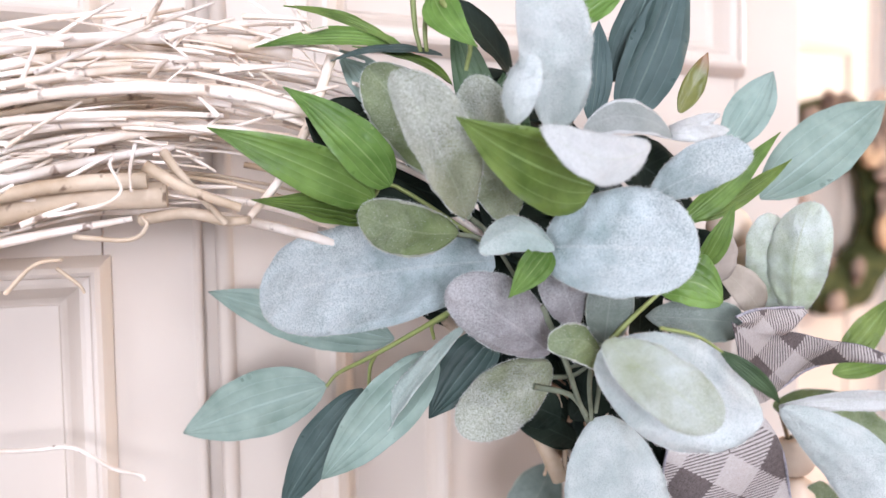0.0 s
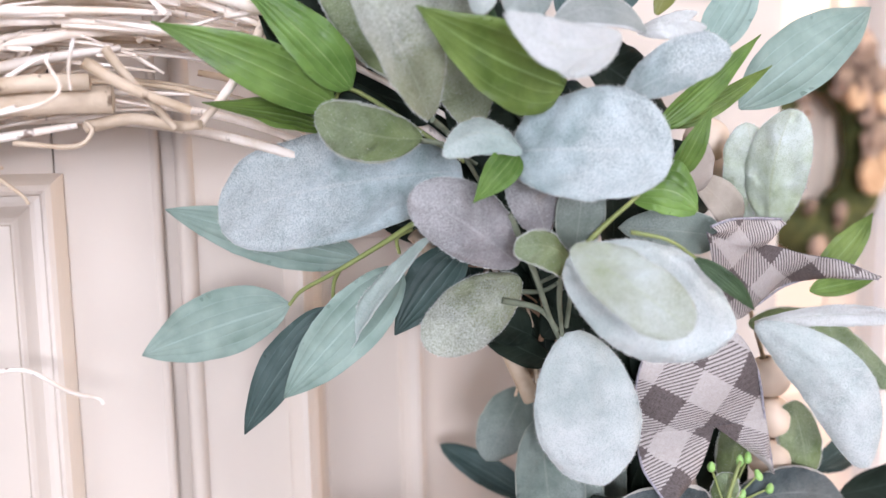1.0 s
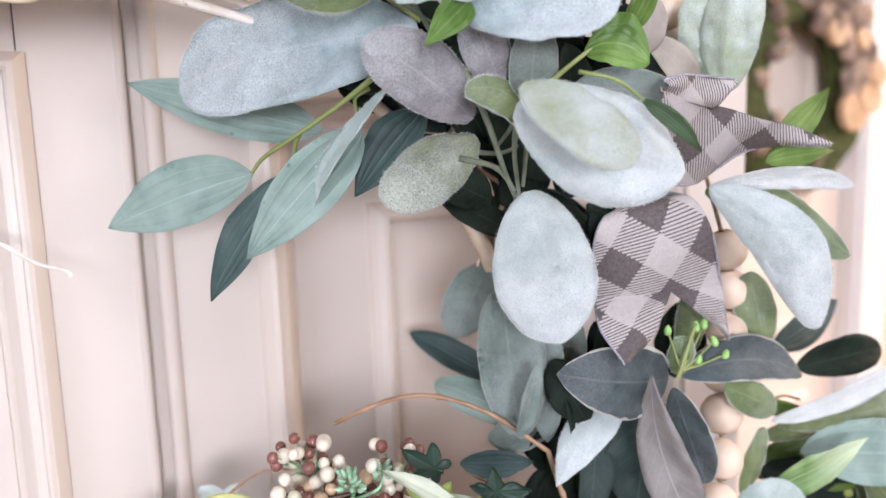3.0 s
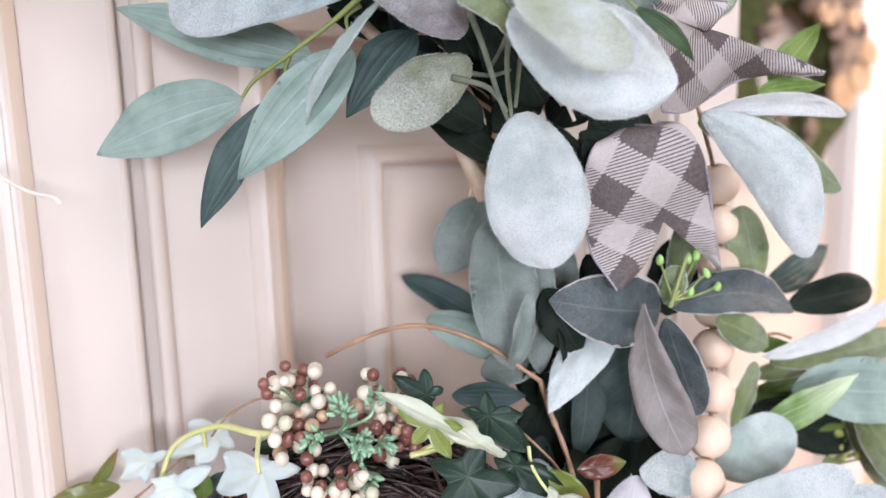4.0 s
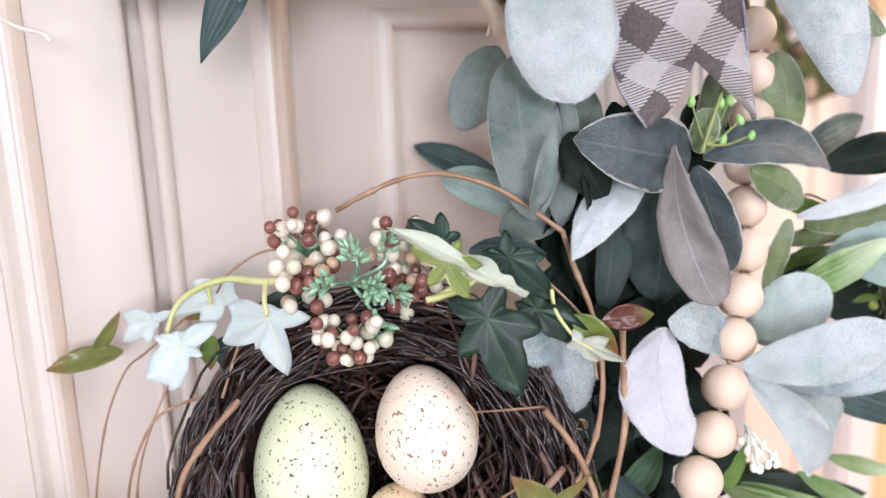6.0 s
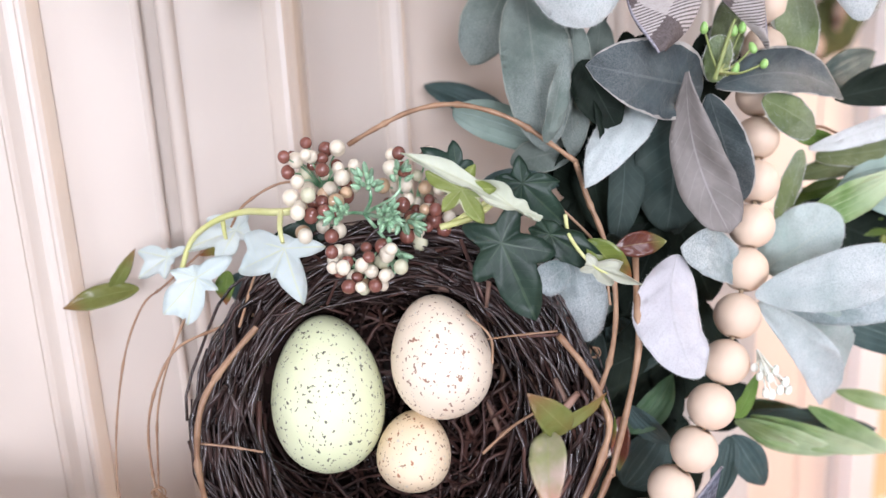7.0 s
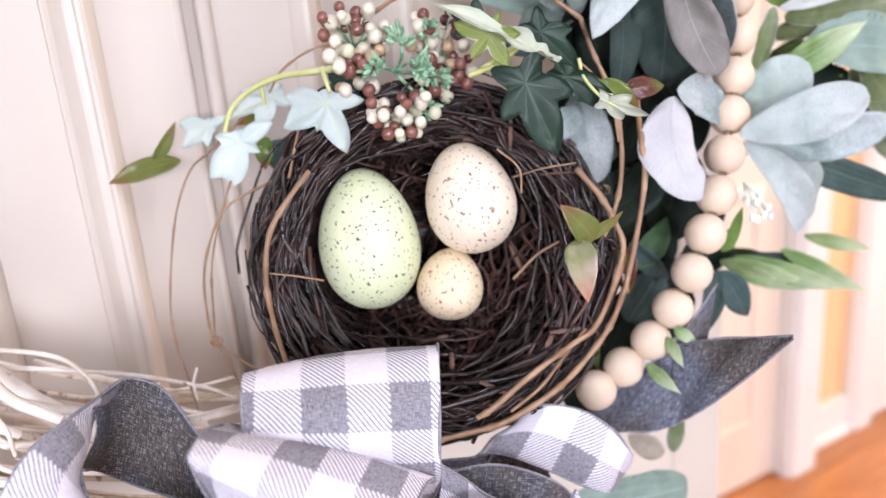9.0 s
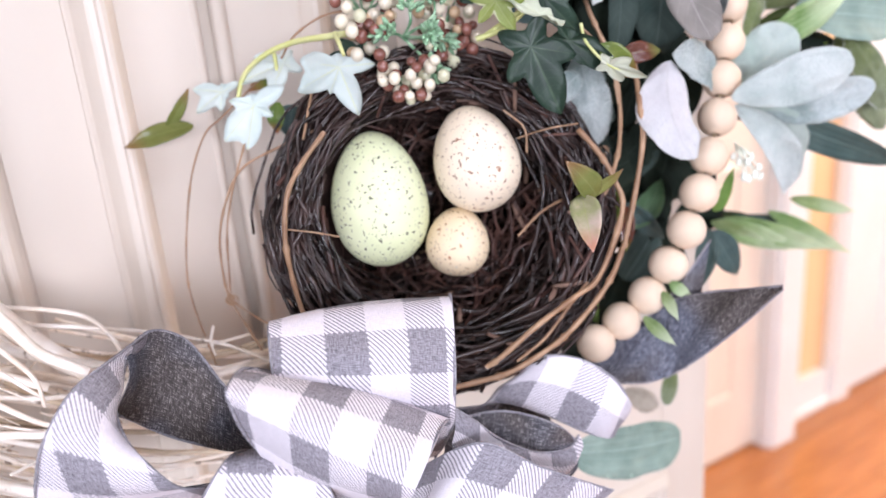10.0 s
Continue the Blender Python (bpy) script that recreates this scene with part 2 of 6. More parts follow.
# ---- foliage ----
def leaf_material(name, c0, c1, vein, ribs, rough, fuzz=0.0, edge=None, edge_from=0.86, tip=None, through=0.12, spec=0.35, tip_from=0.6):
    """Blade with a midrib, side ribs, mottling and a paler rim; the blade's own coordinates run along and across it."""
    m, nt, b = nodes_of(name)
    uv = nt.nodes.new("ShaderNodeSeparateXYZ")
    nt.links.new(coords(nt, "UV"), uv.inputs[0])
    u, v = uv.outputs[0], uv.outputs[1]
    side = maths(nt, "ABSOLUTE", maths(nt, "MULTIPLY_ADD", v, 2.0, -1.0))
    vec = coords(nt)
    col = ramp(nt, noise_tex(nt, 55, 4, vec), [(0.3, c0), (0.7, c1)])
    info = nt.nodes.new("ShaderNodeObjectInfo").outputs["Random"]
    hs = node(nt, "HueSaturation", {"Value": maths(nt, "MULTIPLY_ADD", info, 0.26, 0.87), "Hue": maths(nt, "MULTIPLY_ADD", info, 0.03, 0.485), "Color": col})
    col = hs.outputs[0]
    if tip:
        col = mix(nt, ramp(nt, maths(nt, "ADD", u, maths(nt, "MULTIPLY_ADD", noise_tex(nt, 40, 2, vec), 0.5, -0.25)), [(tip_from, (0, 0, 0)), (1.0, (1, 1, 1))]), col, tip)
    if ribs == "along":
        w = maths(nt, "ABSOLUTE", maths(nt, "SINE", maths(nt, "MULTIPLY", side, 9.5)))
        line = maths(nt, "MULTIPLY", maths(nt, "LESS_THAN", w, 0.17), maths(nt, "GREATER_THAN", side, 0.10))
    else:
        w = maths(nt, "FRACT", maths(nt, "MULTIPLY", maths(nt, "SUBTRACT", u, maths(nt, "MULTIPLY", side, 0.22)), 9.0))
        line = maths(nt, "LESS_THAN", w, 0.10)
    mid = maths(nt, "LESS_THAN", side, 0.035)
    soft = noise_tex(nt, 120, 2, vec)
    col = mix(nt, maths(nt, "MULTIPLY", maths(nt, "MAXIMUM", maths(nt, "MULTIPLY", line, maths(nt, "MULTIPLY_ADD", u, -0.6, 0.72) if ribs == "along" else 0.2), maths(nt, "MULTIPLY", mid, 1.0 if ribs == "along" else 0.6)), maths(nt, "MULTIPLY", soft, 1.25)), col, vein)
    if edge:
        rim = maths(nt, "GREATER_THAN", maths(nt, "ADD", side, maths(nt, "MULTIPLY_ADD", soft, 0.24, -0.12)), edge_from)
        col = mix(nt, maths(nt, "MULTIPLY", rim, 0.8), col, edge)
    if fuzz:
        grain = noise_tex(nt, 1250, 5, vec, 0.75)
        # white nap; its rise from base to tip also paints in shade and light
        patch = ramp(nt, maths(nt, "ADD", noise_tex(nt, 34, 5, vec, 0.72), maths(nt, "MULTIPLY_ADD", u, 0.60, -0.30)), [(0.40, (0, 0, 0)), (0.62, (1, 1, 1))])
        frost_and_light = maths(nt, "MULTIPLY", maths(nt, "MULTIPLY_ADD", patch, 0.8, 0.2), ramp(nt, grain, [(0.30, (0, 0, 0)), (0.70, (1, 1, 1))]))
        col = mix(nt, maths(nt, "MINIMUM", maths(nt, "MULTIPLY", frost_and_light, 2.5 * fuzz), 0.95), col, (0.89, 0.925, 0.905))
        col = mix(nt, maths(nt, "MULTIPLY", ramp(nt, grain, [(0.30, (1, 1, 1)), (0.52, (0, 0, 0))]), 1.1 * fuzz), col, (c0[0] * 0.5, c0[1] * 0.55, c0[2] * 0.48))
        h = maths(nt, "ADD", maths(nt, "MULTIPLY", grain, 0.75), maths(nt, "MULTIPLY", noise_tex(nt, 55, 5, vec, 0.6), 3.4))
        h = maths(nt, "SUBTRACT", h, maths(nt, "MULTIPLY", maths(nt, "MAXIMUM", mid, maths(nt, "MULTIPLY", line, 0.45)), 2.2))
        bump(nt, b, h, 0.8, 0.0026)
        b.inputs["Sheen Weight"].default_value, b.inputs["Sheen Roughness"].default_value = 0.4 * fuzz, 0.5
    else:
        h = maths(nt, "ADD", maths(nt, "MULTIPLY", maths(nt, "MAXIMUM", mid, line), -0.6), maths(nt, "MULTIPLY", noise_tex(nt, 260, 3, vec), 0.5))
        if ribs == "along":
            h = maths(nt, "ADD", h, maths(nt, "MULTIPLY", w, 0.6))
        bump(nt, b, h, 0.6 if ribs == "along" else 0.45, 0.0008)
    nt.links.new(col, b.inputs["Base Color"])
    b.inputs["Roughness"].default_value, b.inputs["Specular IOR Level"].default_value = rough, spec
    tr = node(nt, "BsdfTranslucent", {"Color": col})
    ms = node(nt, "MixShader", {0: through})
    nt.links.new(b.outputs[0], ms.inputs[1])
    nt.links.new(tr.outputs[0], ms.inputs[2])
    nt.links.new(ms.outputs[0], nt.nodes["Material Output"].inputs[0])
    return m


FUZZ = simple("leaf_fuzz", (0.55, 0.58, 0.54), (0.72, 0.74, 0.71), 200, 0.9, 0)
LEAF = {
    "L": (leaf_material("lambs_ear_pale", (0.225, 0.322, 0.308), (0.55, 0.655, 0.655), (0.66, 0.72, 0.70), "pinnate", 0.9, 0.36), "round", 0.0013, True),
    "I": (leaf_material("lambs_ear_mint", (0.44, 0.58, 0.52), (0.66, 0.78, 0.72), (0.66, 0.74, 0.62), "pinnate", 0.9, 0.22), "ear", 0.0012, True),
    "U": (leaf_material("grey_leaf_white_rim", (0.30, 0.34, 0.30), (0.46, 0.50, 0.46), (0.5, 0.54, 0.5), "pinnate", 0.85, 0.12, (0.82, 0.84, 0.82), 0.84), "ear", 0.0016, False),
    "O": (leaf_material("lambs_ear_olive", (0.125, 0.180, 0.050), (0.27, 0.335, 0.14), (0.38, 0.44, 0.25), "pinnate", 0.9, 0.10, (0.58, 0.60, 0.50), 0.94), "round", 0.0012, True),
    "P": (leaf_material("lambs_ear_lilac", (0.23, 0.215, 0.21), (0.42, 0.395, 0.395), (0.55, 0.54, 0.53), "pinnate", 0.9, 0.24), "round", 0.0013, True),
    "W": (leaf_material("lambs_ear_white_back", (0.73, 0.755, 0.71), (0.86, 0.87, 0.84), (0.55, 0.6, 0.45), "pinnate", 0.9, 0.3), "oval", 0.0012, True),
    # K: frosted lambs ear lightened, stronger light on these leaves is in the colour
    "K": (leaf_material("lambs_ear_frosted_lit", (0.51, 0.61, 0.575), (0.81, 0.87, 0.835), (0.64, 0.73, 0.69), "pinnate", 0.9, 0.33), "round", 0.0013, True),
    "X": (leaf_material("lambs_ear_mauve", (0.70, 0.675, 0.70), (0.84, 0.81, 0.83), (0.6, 0.58, 0.56), "pinnate", 0.9, 0.22), "round", 0.0013, True),
    "Y": (leaf_material("lambs_ear_mottled", (0.175, 0.215, 0.085), (0.44, 0.49, 0.31), (0.46, 0.52, 0.32), "pinnate", 0.9, 0.32), "round", 0.0012, True),
    "Z": (leaf_material("beige_leaf_back", (0.36, 0.31, 0.24), (0.52, 0.46, 0.38), (0.5, 0.46, 0.36), "pinnate", 0.8, through=0.2), "oval", 0.0009, False),
    "C": (leaf_material("leathery_brown_back", (0.165, 0.15, 0.13), (0.28, 0.255, 0.23), (0.40, 0.37, 0.36), "pinnate", 0.55, through=0.1), "oval", 0.0009, False),
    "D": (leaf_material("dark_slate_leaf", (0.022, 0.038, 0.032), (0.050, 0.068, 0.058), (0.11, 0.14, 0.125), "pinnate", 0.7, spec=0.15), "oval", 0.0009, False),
    "A": (leaf_material("lambs_ear_blotched", (0.36, 0.43, 0.22), (0.72, 0.80, 0.74), (0.46, 0.54, 0.28), "pinnate", 0.9, 0.2), "round", 0.0012, True),
    "G": (leaf_material("ribbed_green", (0.090, 0.165, 0.030), (0.215, 0.335, 0.080), (0.30, 0.42, 0.15), "along", 0.36, through=0.32), "blade", 0.0006, False),
    "B": (leaf_material("pale_blade", (0.15, 0.25, 0.07), (0.32, 0.43, 0.18), (0.50, 0.60, 0.34), "along", 0.45, tip=(0.78, 0.86, 0.62), through=0.3, tip_from=0.25), "long", 0.0006, False),
    "H": (leaf_material("dark_green", (0.035, 0.075, 0.03), (0.075, 0.13, 0.06), (0.11, 0.17, 0.085), "along", 0.45), "point", 0.0006, False),
    "T": (leaf_material("blue_green_dark", (0.036, 0.066, 0.060), (0.072, 0.114, 0.104), (0.14, 0.20, 0.18), "along", 0.55), "point", 0.0007, False),
    "E": (leaf_material("blue_green_light", (0.19, 0.27, 0.225), (0.305, 0.395, 0.34), (0.33, 0.43, 0.385), "along", 0.6), "point", 0.0007, False),
    "V": (leaf_material("velvet_grey_green", (0.155, 0.21, 0.17), (0.28, 0.335, 0.285), (0.36, 0.4, 0.34), "pinnate", 0.85, 0.1, (0.42, 0.46, 0.38), 0.95), "oval", 0.0009, False),
    "M": (leaf_material("frosted_dark", (0.030, 0.048, 0.050), (0.092, 0.124, 0.124), (0.24, 0.27, 0.26), "pinnate", 0.4, 0.07, (0.74, 0.70, 0.62), 0.93), "oval", 0.0009, False),
    # N: near black, the shade between leaves put into the colour
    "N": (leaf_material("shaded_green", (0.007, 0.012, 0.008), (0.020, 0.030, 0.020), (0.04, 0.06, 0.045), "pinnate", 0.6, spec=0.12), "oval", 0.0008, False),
    "Q": (leaf_material("glossy_red", (0.07, 0.014, 0.010), (0.14, 0.035, 0.022), (0.35, 0.25, 0.1), "pinnate", 0.25, tip=(0.16, 0.18, 0.05), through=0.2, spec=0.5), "point", 0.0006, False),
    "S": (leaf_material("glossy_pink_green", (0.24, 0.32, 0.09), (0.66, 0.52, 0.44), (0.4, 0.42, 0.15), "pinnate", 0.22, tip=(0.52, 0.19, 0.12), through=0.2, spec=0.6), "point", 0.0006, False),
    "J": (leaf_material("glossy_olive", (0.12, 0.14, 0.03), (0.20, 0.205, 0.06), (0.3, 0.3, 0.12), "pinnate", 0.25, tip=(0.24, 0.12, 0.05), through=0.2, spec=0.5), "point", 0.0006, False),
    "R": (leaf_material("glossy_green_red", (0.10, 0.17, 0.03), (0.2, 0.26, 0.06), (0.4, 0.42, 0.15), "pinnate", 0.25, tip=(0.34, 0.085, 0.045), through=0.2, spec=0.5), "point", 0.0006, False),
}
LEAF["F"] = (LEAF["E"][0], "oval", 0.0008, False)
SHAPE = {"round": (0.52, 0.46), "disc": (0.48, 0.46), "ear": (0.64, 0.52), "spoon": (0.72, 0.48), "club": (0.85, 0.42), "point": (0.62, 0.92), "oval": (0.58, 0.66), "blade": (0.50, 1.08), "long": (0.6, 1.1)}
VIEW = Vector((-0.43, -0.86, 0.26)).normalized()
rng = random.Random(7)


def leaf(parent, kind, base, tip, width, sag=0.05, twist=0.0, name="leaf", arc=0.0, fold=None, form=None, twirl=0.0):
    """A blade from base to tip with real thickness, bowed along its length and sideways, folded along the midrib, with an uneven rim; flocked kinds carry a nap of short fibres."""
    material, own_form, thick, fuzzy = LEAF[kind]
    form = form or own_form
    pa, pb = SHAPE[form]
    base, tip = Vector(base), Vector(tip)
    axis = tip - base
    length = axis.length
    a = axis.normalized()
    n = (VIEW - VIEW.dot(a) * a).normalized()
    n.rotate(Matrix.Rotation(radians(twist + rng.uniform(-5, 5)), 3, a))
    w = n.cross(a)
    nu, nv = (30, 12) if fuzzy else (20, 8)
    top = (pa / (pa + pb)) ** pa * (pb / (pa + pb)) ** pb
    flocked = form in ("round", "ear", "disc", "spoon")
    cup = fold if fold is not None else rng.uniform(0.16, 0.32) * rng.choice((-1, -1, 0.8)) if flocked else rng.uniform(0.24, 0.44)
    crease = 1.5 if flocked else 1.12
    curl = rng.uniform(-0.05, 0.09)
    ph = rng.uniform(0, 6)
    lean = arc + rng.uniform(-0.015, 0.015)
    skew = rng.uniform(-0.07, 0.07)
    seed = Vector((rng.uniform(0, 50), rng.uniform(0, 50), 0))
    bm = bmesh.new()
    uvl = bm.loops.layers.uv.new("UVMap")
    info = {}
    shells = []
    for sgn in (1, -1):
        rows = []
        for i in range(nu + 1):
            s = 0.5 - 0.5 * math.cos(math.pi * (0.06 + 0.94 * i / nu)) if flocked else i / nu
            s = min(max(s, 0.0), 1.0)
            half = 0.5 * width * (max(s, 0) ** pa * max(1 - s, 0) ** pb) / top
            half = max(half, 0.0011 if s < 0.5 else 0.0003)
            turn = Matrix.Rotation(radians(twirl * (0.5 - s)), 3, a)
            wi, ni = turn @ w, turn @ n
            c = base + axis * s + n * (sag * length * 4 * s * (1 - s) + curl * length * max(0.0, s - 0.6) ** 2 * 4) + w * (lean * length * 4 * s * (1 - s))
            row = []
            for j in range(nv + 1):
                v = 2 * j / nv - 1
                av = abs(v)
                rim = 1 + 0.045 * noise.noise(Vector((s * 6, 3 * v, 0)) + seed) + 0.025 * noise.noise(Vector((s * 19, 3 * v, 7)) + seed) + skew * v
                lift = cup * half * av ** crease + 0.06 * half * math.exp(-(v / 0.16) ** 2)
                wave = 0.26 * half * av * noise.noise(Vector((s * 3.6, 2 * v, 3)) + seed) + 0.05 * half * math.sin(av * 2.6) * math.sin(26 * (s - 0.22 * av) + ph) + 0.07 * half * v * math.sin(5 * s + ph)
                if fuzzy:
                    wave += 0.0008 * noise.noise(Vector((s * length * 130, v * half * 130, 5)) + seed)
                t = thick * 0.5 * (1 - 0.75 * v * v) * sgn
                vert = bm.verts.new(c + wi * (half * v * rim) + ni * (lift + wave + t))
                info[vert] = (s, 0.5 + 0.5 * v)
                row.append(vert)
            rows.append(row)
        shells.append(rows)
        for r0, r1 in zip(rows, rows[1:]):
            for j in range(nv):
                q = (r0[j], r0[j + 1], r1[j + 1], r1[j])
                bm.faces.new(q if sgn > 0 else q[::-1])
    up, lo = shells
    loop = [r[-1] for r in up] + [v for v in up[-1][-2::-1]] + [r[0] for r in up[-2::-1]]
    loop_lo = [r[-1] for r in lo] + [v for v in lo[-1][-2::-1]] + [r[0] for r in lo[-2::-1]]
    for k in range(len(loop) - 1):
        bm.faces.new((loop[k], loop_lo[k], loop_lo[k + 1], loop[k + 1]))

    def fibre(p, out, long, uv, slot):
        d = out.cross(Vector((rng.uniform(-1, 1), rng.uniform(-1, 1), rng.uniform(-1, 1)))).normalized() * 0.00013
        tri = [bm.verts.new(q) for q in (p - d, p + d, p + out * long)]
        for q in tri:
            info[q] = uv
        bm.faces.new(tri).material_index = slot

    if fuzzy:
        mid = base + axis * 0.55
        for k in range(1, len(loop) - 1):
            for _ in range(min(16, round((loop[k + 1].co - loop[k].co).length / 0.00028))):
                p = loop[k].co.lerp(loop[k + 1].co, rng.random())
                out = (p - mid).normalized() * rng.uniform(0.4, 1) + Vector((rng.uniform(-1, 1), rng.uniform(-1, 1), rng.uniform(-1, 1))) * 0.6 + n * 0.3
                fibre(p, out.normalized(), rng.uniform(0.0005, 0.0014), (0.5, 0.5), 1)
        for r0, r1 in zip(up, up[1:]):
            for j in range(nv):
                q = [x.co for x in (r0[j], r0[j + 1], r1[j + 1], r1[j])]
                area = (q[2] - q[0]).cross(q[3] - q[1]).length / 2
                for _ in range(int(area / 1.1e-6 + rng.random())):
                    f, g = rng.random(), rng.random()
                    p = q[0].lerp(q[1], f).lerp(q[3].lerp(q[2], f), g)
                    out = n + Vector((rng.uniform(-1, 1), rng.uniform(-1, 1), rng.uniform(-1, 1))) * 1.1
                    fibre(p, out.normalized(), rng.uniform(0.0003, 0.0008), info[r0[j]], 1 if rng.random() < 0.22 else 0)
    for fc in bm.faces:
        fc.smooth = True
        for lp in fc.loops:
            lp[uvl].uv = info[lp.vert]
    return part(name, bm, (material, FUZZ) if fuzzy else material, parent)


STEM = simple("green_stem", (0.16, 0.20, 0.06), (0.26, 0.3, 0.1), 60, 0.5, 0.2)
STEM_GREY = simple("flocked_stem", (0.11, 0.13, 0.085), (0.21, 0.235, 0.165), 90, 0.9, 0.3)


def stem(parent, pts, r=0.0013, material=None, name="stem"):
    line = smooth_line(pts, 5)
    return part(name, tube(bmesh.new(), line, [r * (1 - 0.35 * i / len(line)) for i in range(len(line))], 7), material or STEM, parent)


WHITE_BUD = simple("white_wax_flower", (0.70, 0.74, 0.62), (0.82, 0.84, 0.76), 120, 0.4, 0.1)
GREEN_BUD = simple("bright_green_bud", (0.22, 0.42, 0.10), (0.36, 0.58, 0.2), 120, 0.35, 0.1)
VINE_BROWN_STEM = simple("brown_stem", (0.2, 0.11, 0.06), (0.36, 0.22, 0.13), 70, 0.5, 0.3)


def bud(parent, at, material, r, stretch):
    bm = bmesh.new()
    bmesh.ops.create_uvsphere(bm, u_segments=12, v_segments=9, radius=r)
    for v in bm.verts:
        k = v.co.z / r
        v.co = Vector((v.co.x * (1 - 0.2 * k), v.co.y * (1 - 0.2 * k), v.co.z * stretch))
    tilt = Euler((rng.uniform(-0.5, 0.5), rng.uniform(-0.3, 0.9), 0)).to_matrix().to_4x4()
    bm.transform(Matrix.Translation(at) @ tilt)
    return part("bud", bm, material, parent, smooth=True)


def green_bud(at):
    return bud(sprays["mid2"], at, GREEN_BUD, 0.0020, 1.6)


OLIVE_BUD = simple("olive_seed_bud", (0.26, 0.30, 0.06), (0.42, 0.44, 0.14), 120, 0.5, 0.1)


def olive_bud(at):
    return bud(sprays["right1"], at, OLIVE_BUD, 0.0022, 1.25)


def white_bud(at):
    return bud(sprays["right3"], at, WHITE_BUD, 0.0019, 1.5)


# ---- the grapevine wreath ----
RC, RR = Vector((0.03, -0.074, 1.34)), 0.258
RX = Vector((1, -0.22, 0)).normalized()
RZ = Vector((0, 0, 1))
RN = RX.cross(RZ)
if RN.y > 0:
    RN = -RN
VINE = simple("whitewashed_vine", (0.60, 0.49, 0.38), (0.90, 0.83, 0.76), 45, 0.6, 0.5, 0.0008, None, 0.2, fine=300)
VINE_TAN = simple("bare_vine", (0.42, 0.31, 0.20), (0.64, 0.52, 0.39), 45, 0.6, 0.5, 0.0008, None, 0.2, fine=300)
specks(VINE, (110, 110, 60), (0.15, 0.085, 0.05), 0.63, 0.70, 0.85)
specks(VINE_TAN, (110, 110, 60), (0.12, 0.07, 0.04), 0.64, 0.70, 0.85)
wreath = thing("grapevine_wreath", RC, "whitewashed grapevine wreath with loose twigs, hung on the door", "wreath")


def ring_point(ang, dr, dn):
    return RC + RX * ((RR + dr) * math.cos(ang)) + RZ * ((RR + dr) * math.sin(ang)) + RN * dn


def vine_strand(a0, span, dr, dn, r, wob, k0):
    n = max(8, int(span / 0.09))
    pts = []
    for i in range(n + 1):
        f = i / n
        ang = a0 + span * f
        e = dr + wob * math.sin(2.1 * ang + k0) + 0.5 * wob * math.sin(5.3 * ang + 2 * k0)
        g = dn + wob * math.cos(2.7 * ang + 1.3 * k0)
        pts.append(ring_point(ang, e, g))
    return pts


vr = random.Random(3)
rest = bmesh.new()
for i in range(330):
    rad, th = 0.046 * math.sqrt(vr.random()), vr.uniform(0, 6.2832)
    dr, dn = rad * math.cos(th), 0.7 * rad * math.sin(th)
    top = vr.random() < 0.55
    a0 = vr.uniform(1.42 if dr < -0.012 else 1.18, 2.7) if top else vr.uniform(0, 6.28)
    span = vr.uniform(0.5, 1.3)
    if not top and math.cos(a0 + span / 2 + 0.35) > 0.62:
        continue
    r = vr.choice((0.0009, 0.0012, 0.0016, 0.002, 0.0026))
    pts = vine_strand(a0, span, dr, dn, r, vr.uniform(0.004, 0.011), vr.uniform(0, 6))
    radii = [r * (1 - 0.5 * abs(2 * k / len(pts) - 1) ** 3) for k in range(len(pts))]
    if i < 150:
        part("vine", tube(bmesh.new(), pts, radii, 6), VINE if vr.random() < 0.75 else VINE_TAN, wreath)
    else:
        tube(rest, pts, radii, 5)
inner = part("vine_filling", rest, VINE, wreath)
inner["kind"] = "stuff"
# short broken ends that stick out of the bundle
ends = bmesh.new()
for i in range(430):
    off = vr.uniform(-0.045, 0.048)
    ang = vr.uniform(1.5 if off < -0.01 else 1.28, 2.6) if i < 320 else vr.uniform(3.3, 4.6)
    p = ring_point(ang, off, vr.uniform(0.0, 0.04))
    d = RX * (-math.sin(ang)) + RZ * math.cos(ang)
    q = p + d * vr.uniform(0.008, 0.035) * vr.choice((-1, 1)) + RX * math.cos(ang) * vr.uniform(-0.008, 0.014) + RZ * math.sin(ang) * vr.uniform(-0.008, 0.014) + RN * vr.uniform(-0.004, 0.018)
    r = vr.uniform(0.0006, 0.0018)
    tube(ends, [p, (p + q) / 2 + RN * 0.002, q], [r, r * 0.8, r * 0.45], 5)
ends = part("twig_litter", ends, VINE, wreath)
ends["kind"] = "stuff"
# thick canes
for ang0, span, dr, dn, r, m in ((1.54, 1.31, -0.040, 0.030, 0.0060, VINE_TAN), (1.57, 0.94, -0.034, 0.040, 0.0035, VINE_TAN), (1.35, 1.5, 0.030, 0.03, 0.003, VINE), (1.2, 1.5, 0.005, 0.045, 0.0028, VINE),
                                 (3.6, 0.85, 0.035, 0.035, 0.0055, VINE), (3.5, 0.95, 0.02, 0.045, 0.004, VINE), (3.45, 0.8, -0.03, 0.03, 0.003, VINE), (0.33, 0.52, -0.052, 0.012, 0.0045, VINE_TAN), (0.36, 0.54, -0.044, 0.0, 0.003, VINE_TAN)):
    pts = vine_strand(ang0, span, dr, dn, r, 0.004, ang0 * 3)
    part("cane", tube(bmesh.new(), pts, [r * (1 - 0.3 * k / len(pts)) * (1 + 0.06 * math.sin(k * 1.9)) for k in range(len(pts))], 9), m, wreath)


def twig(pts, r, m=None):
    return stem(wreath, pts, r, m or VINE, "twig")


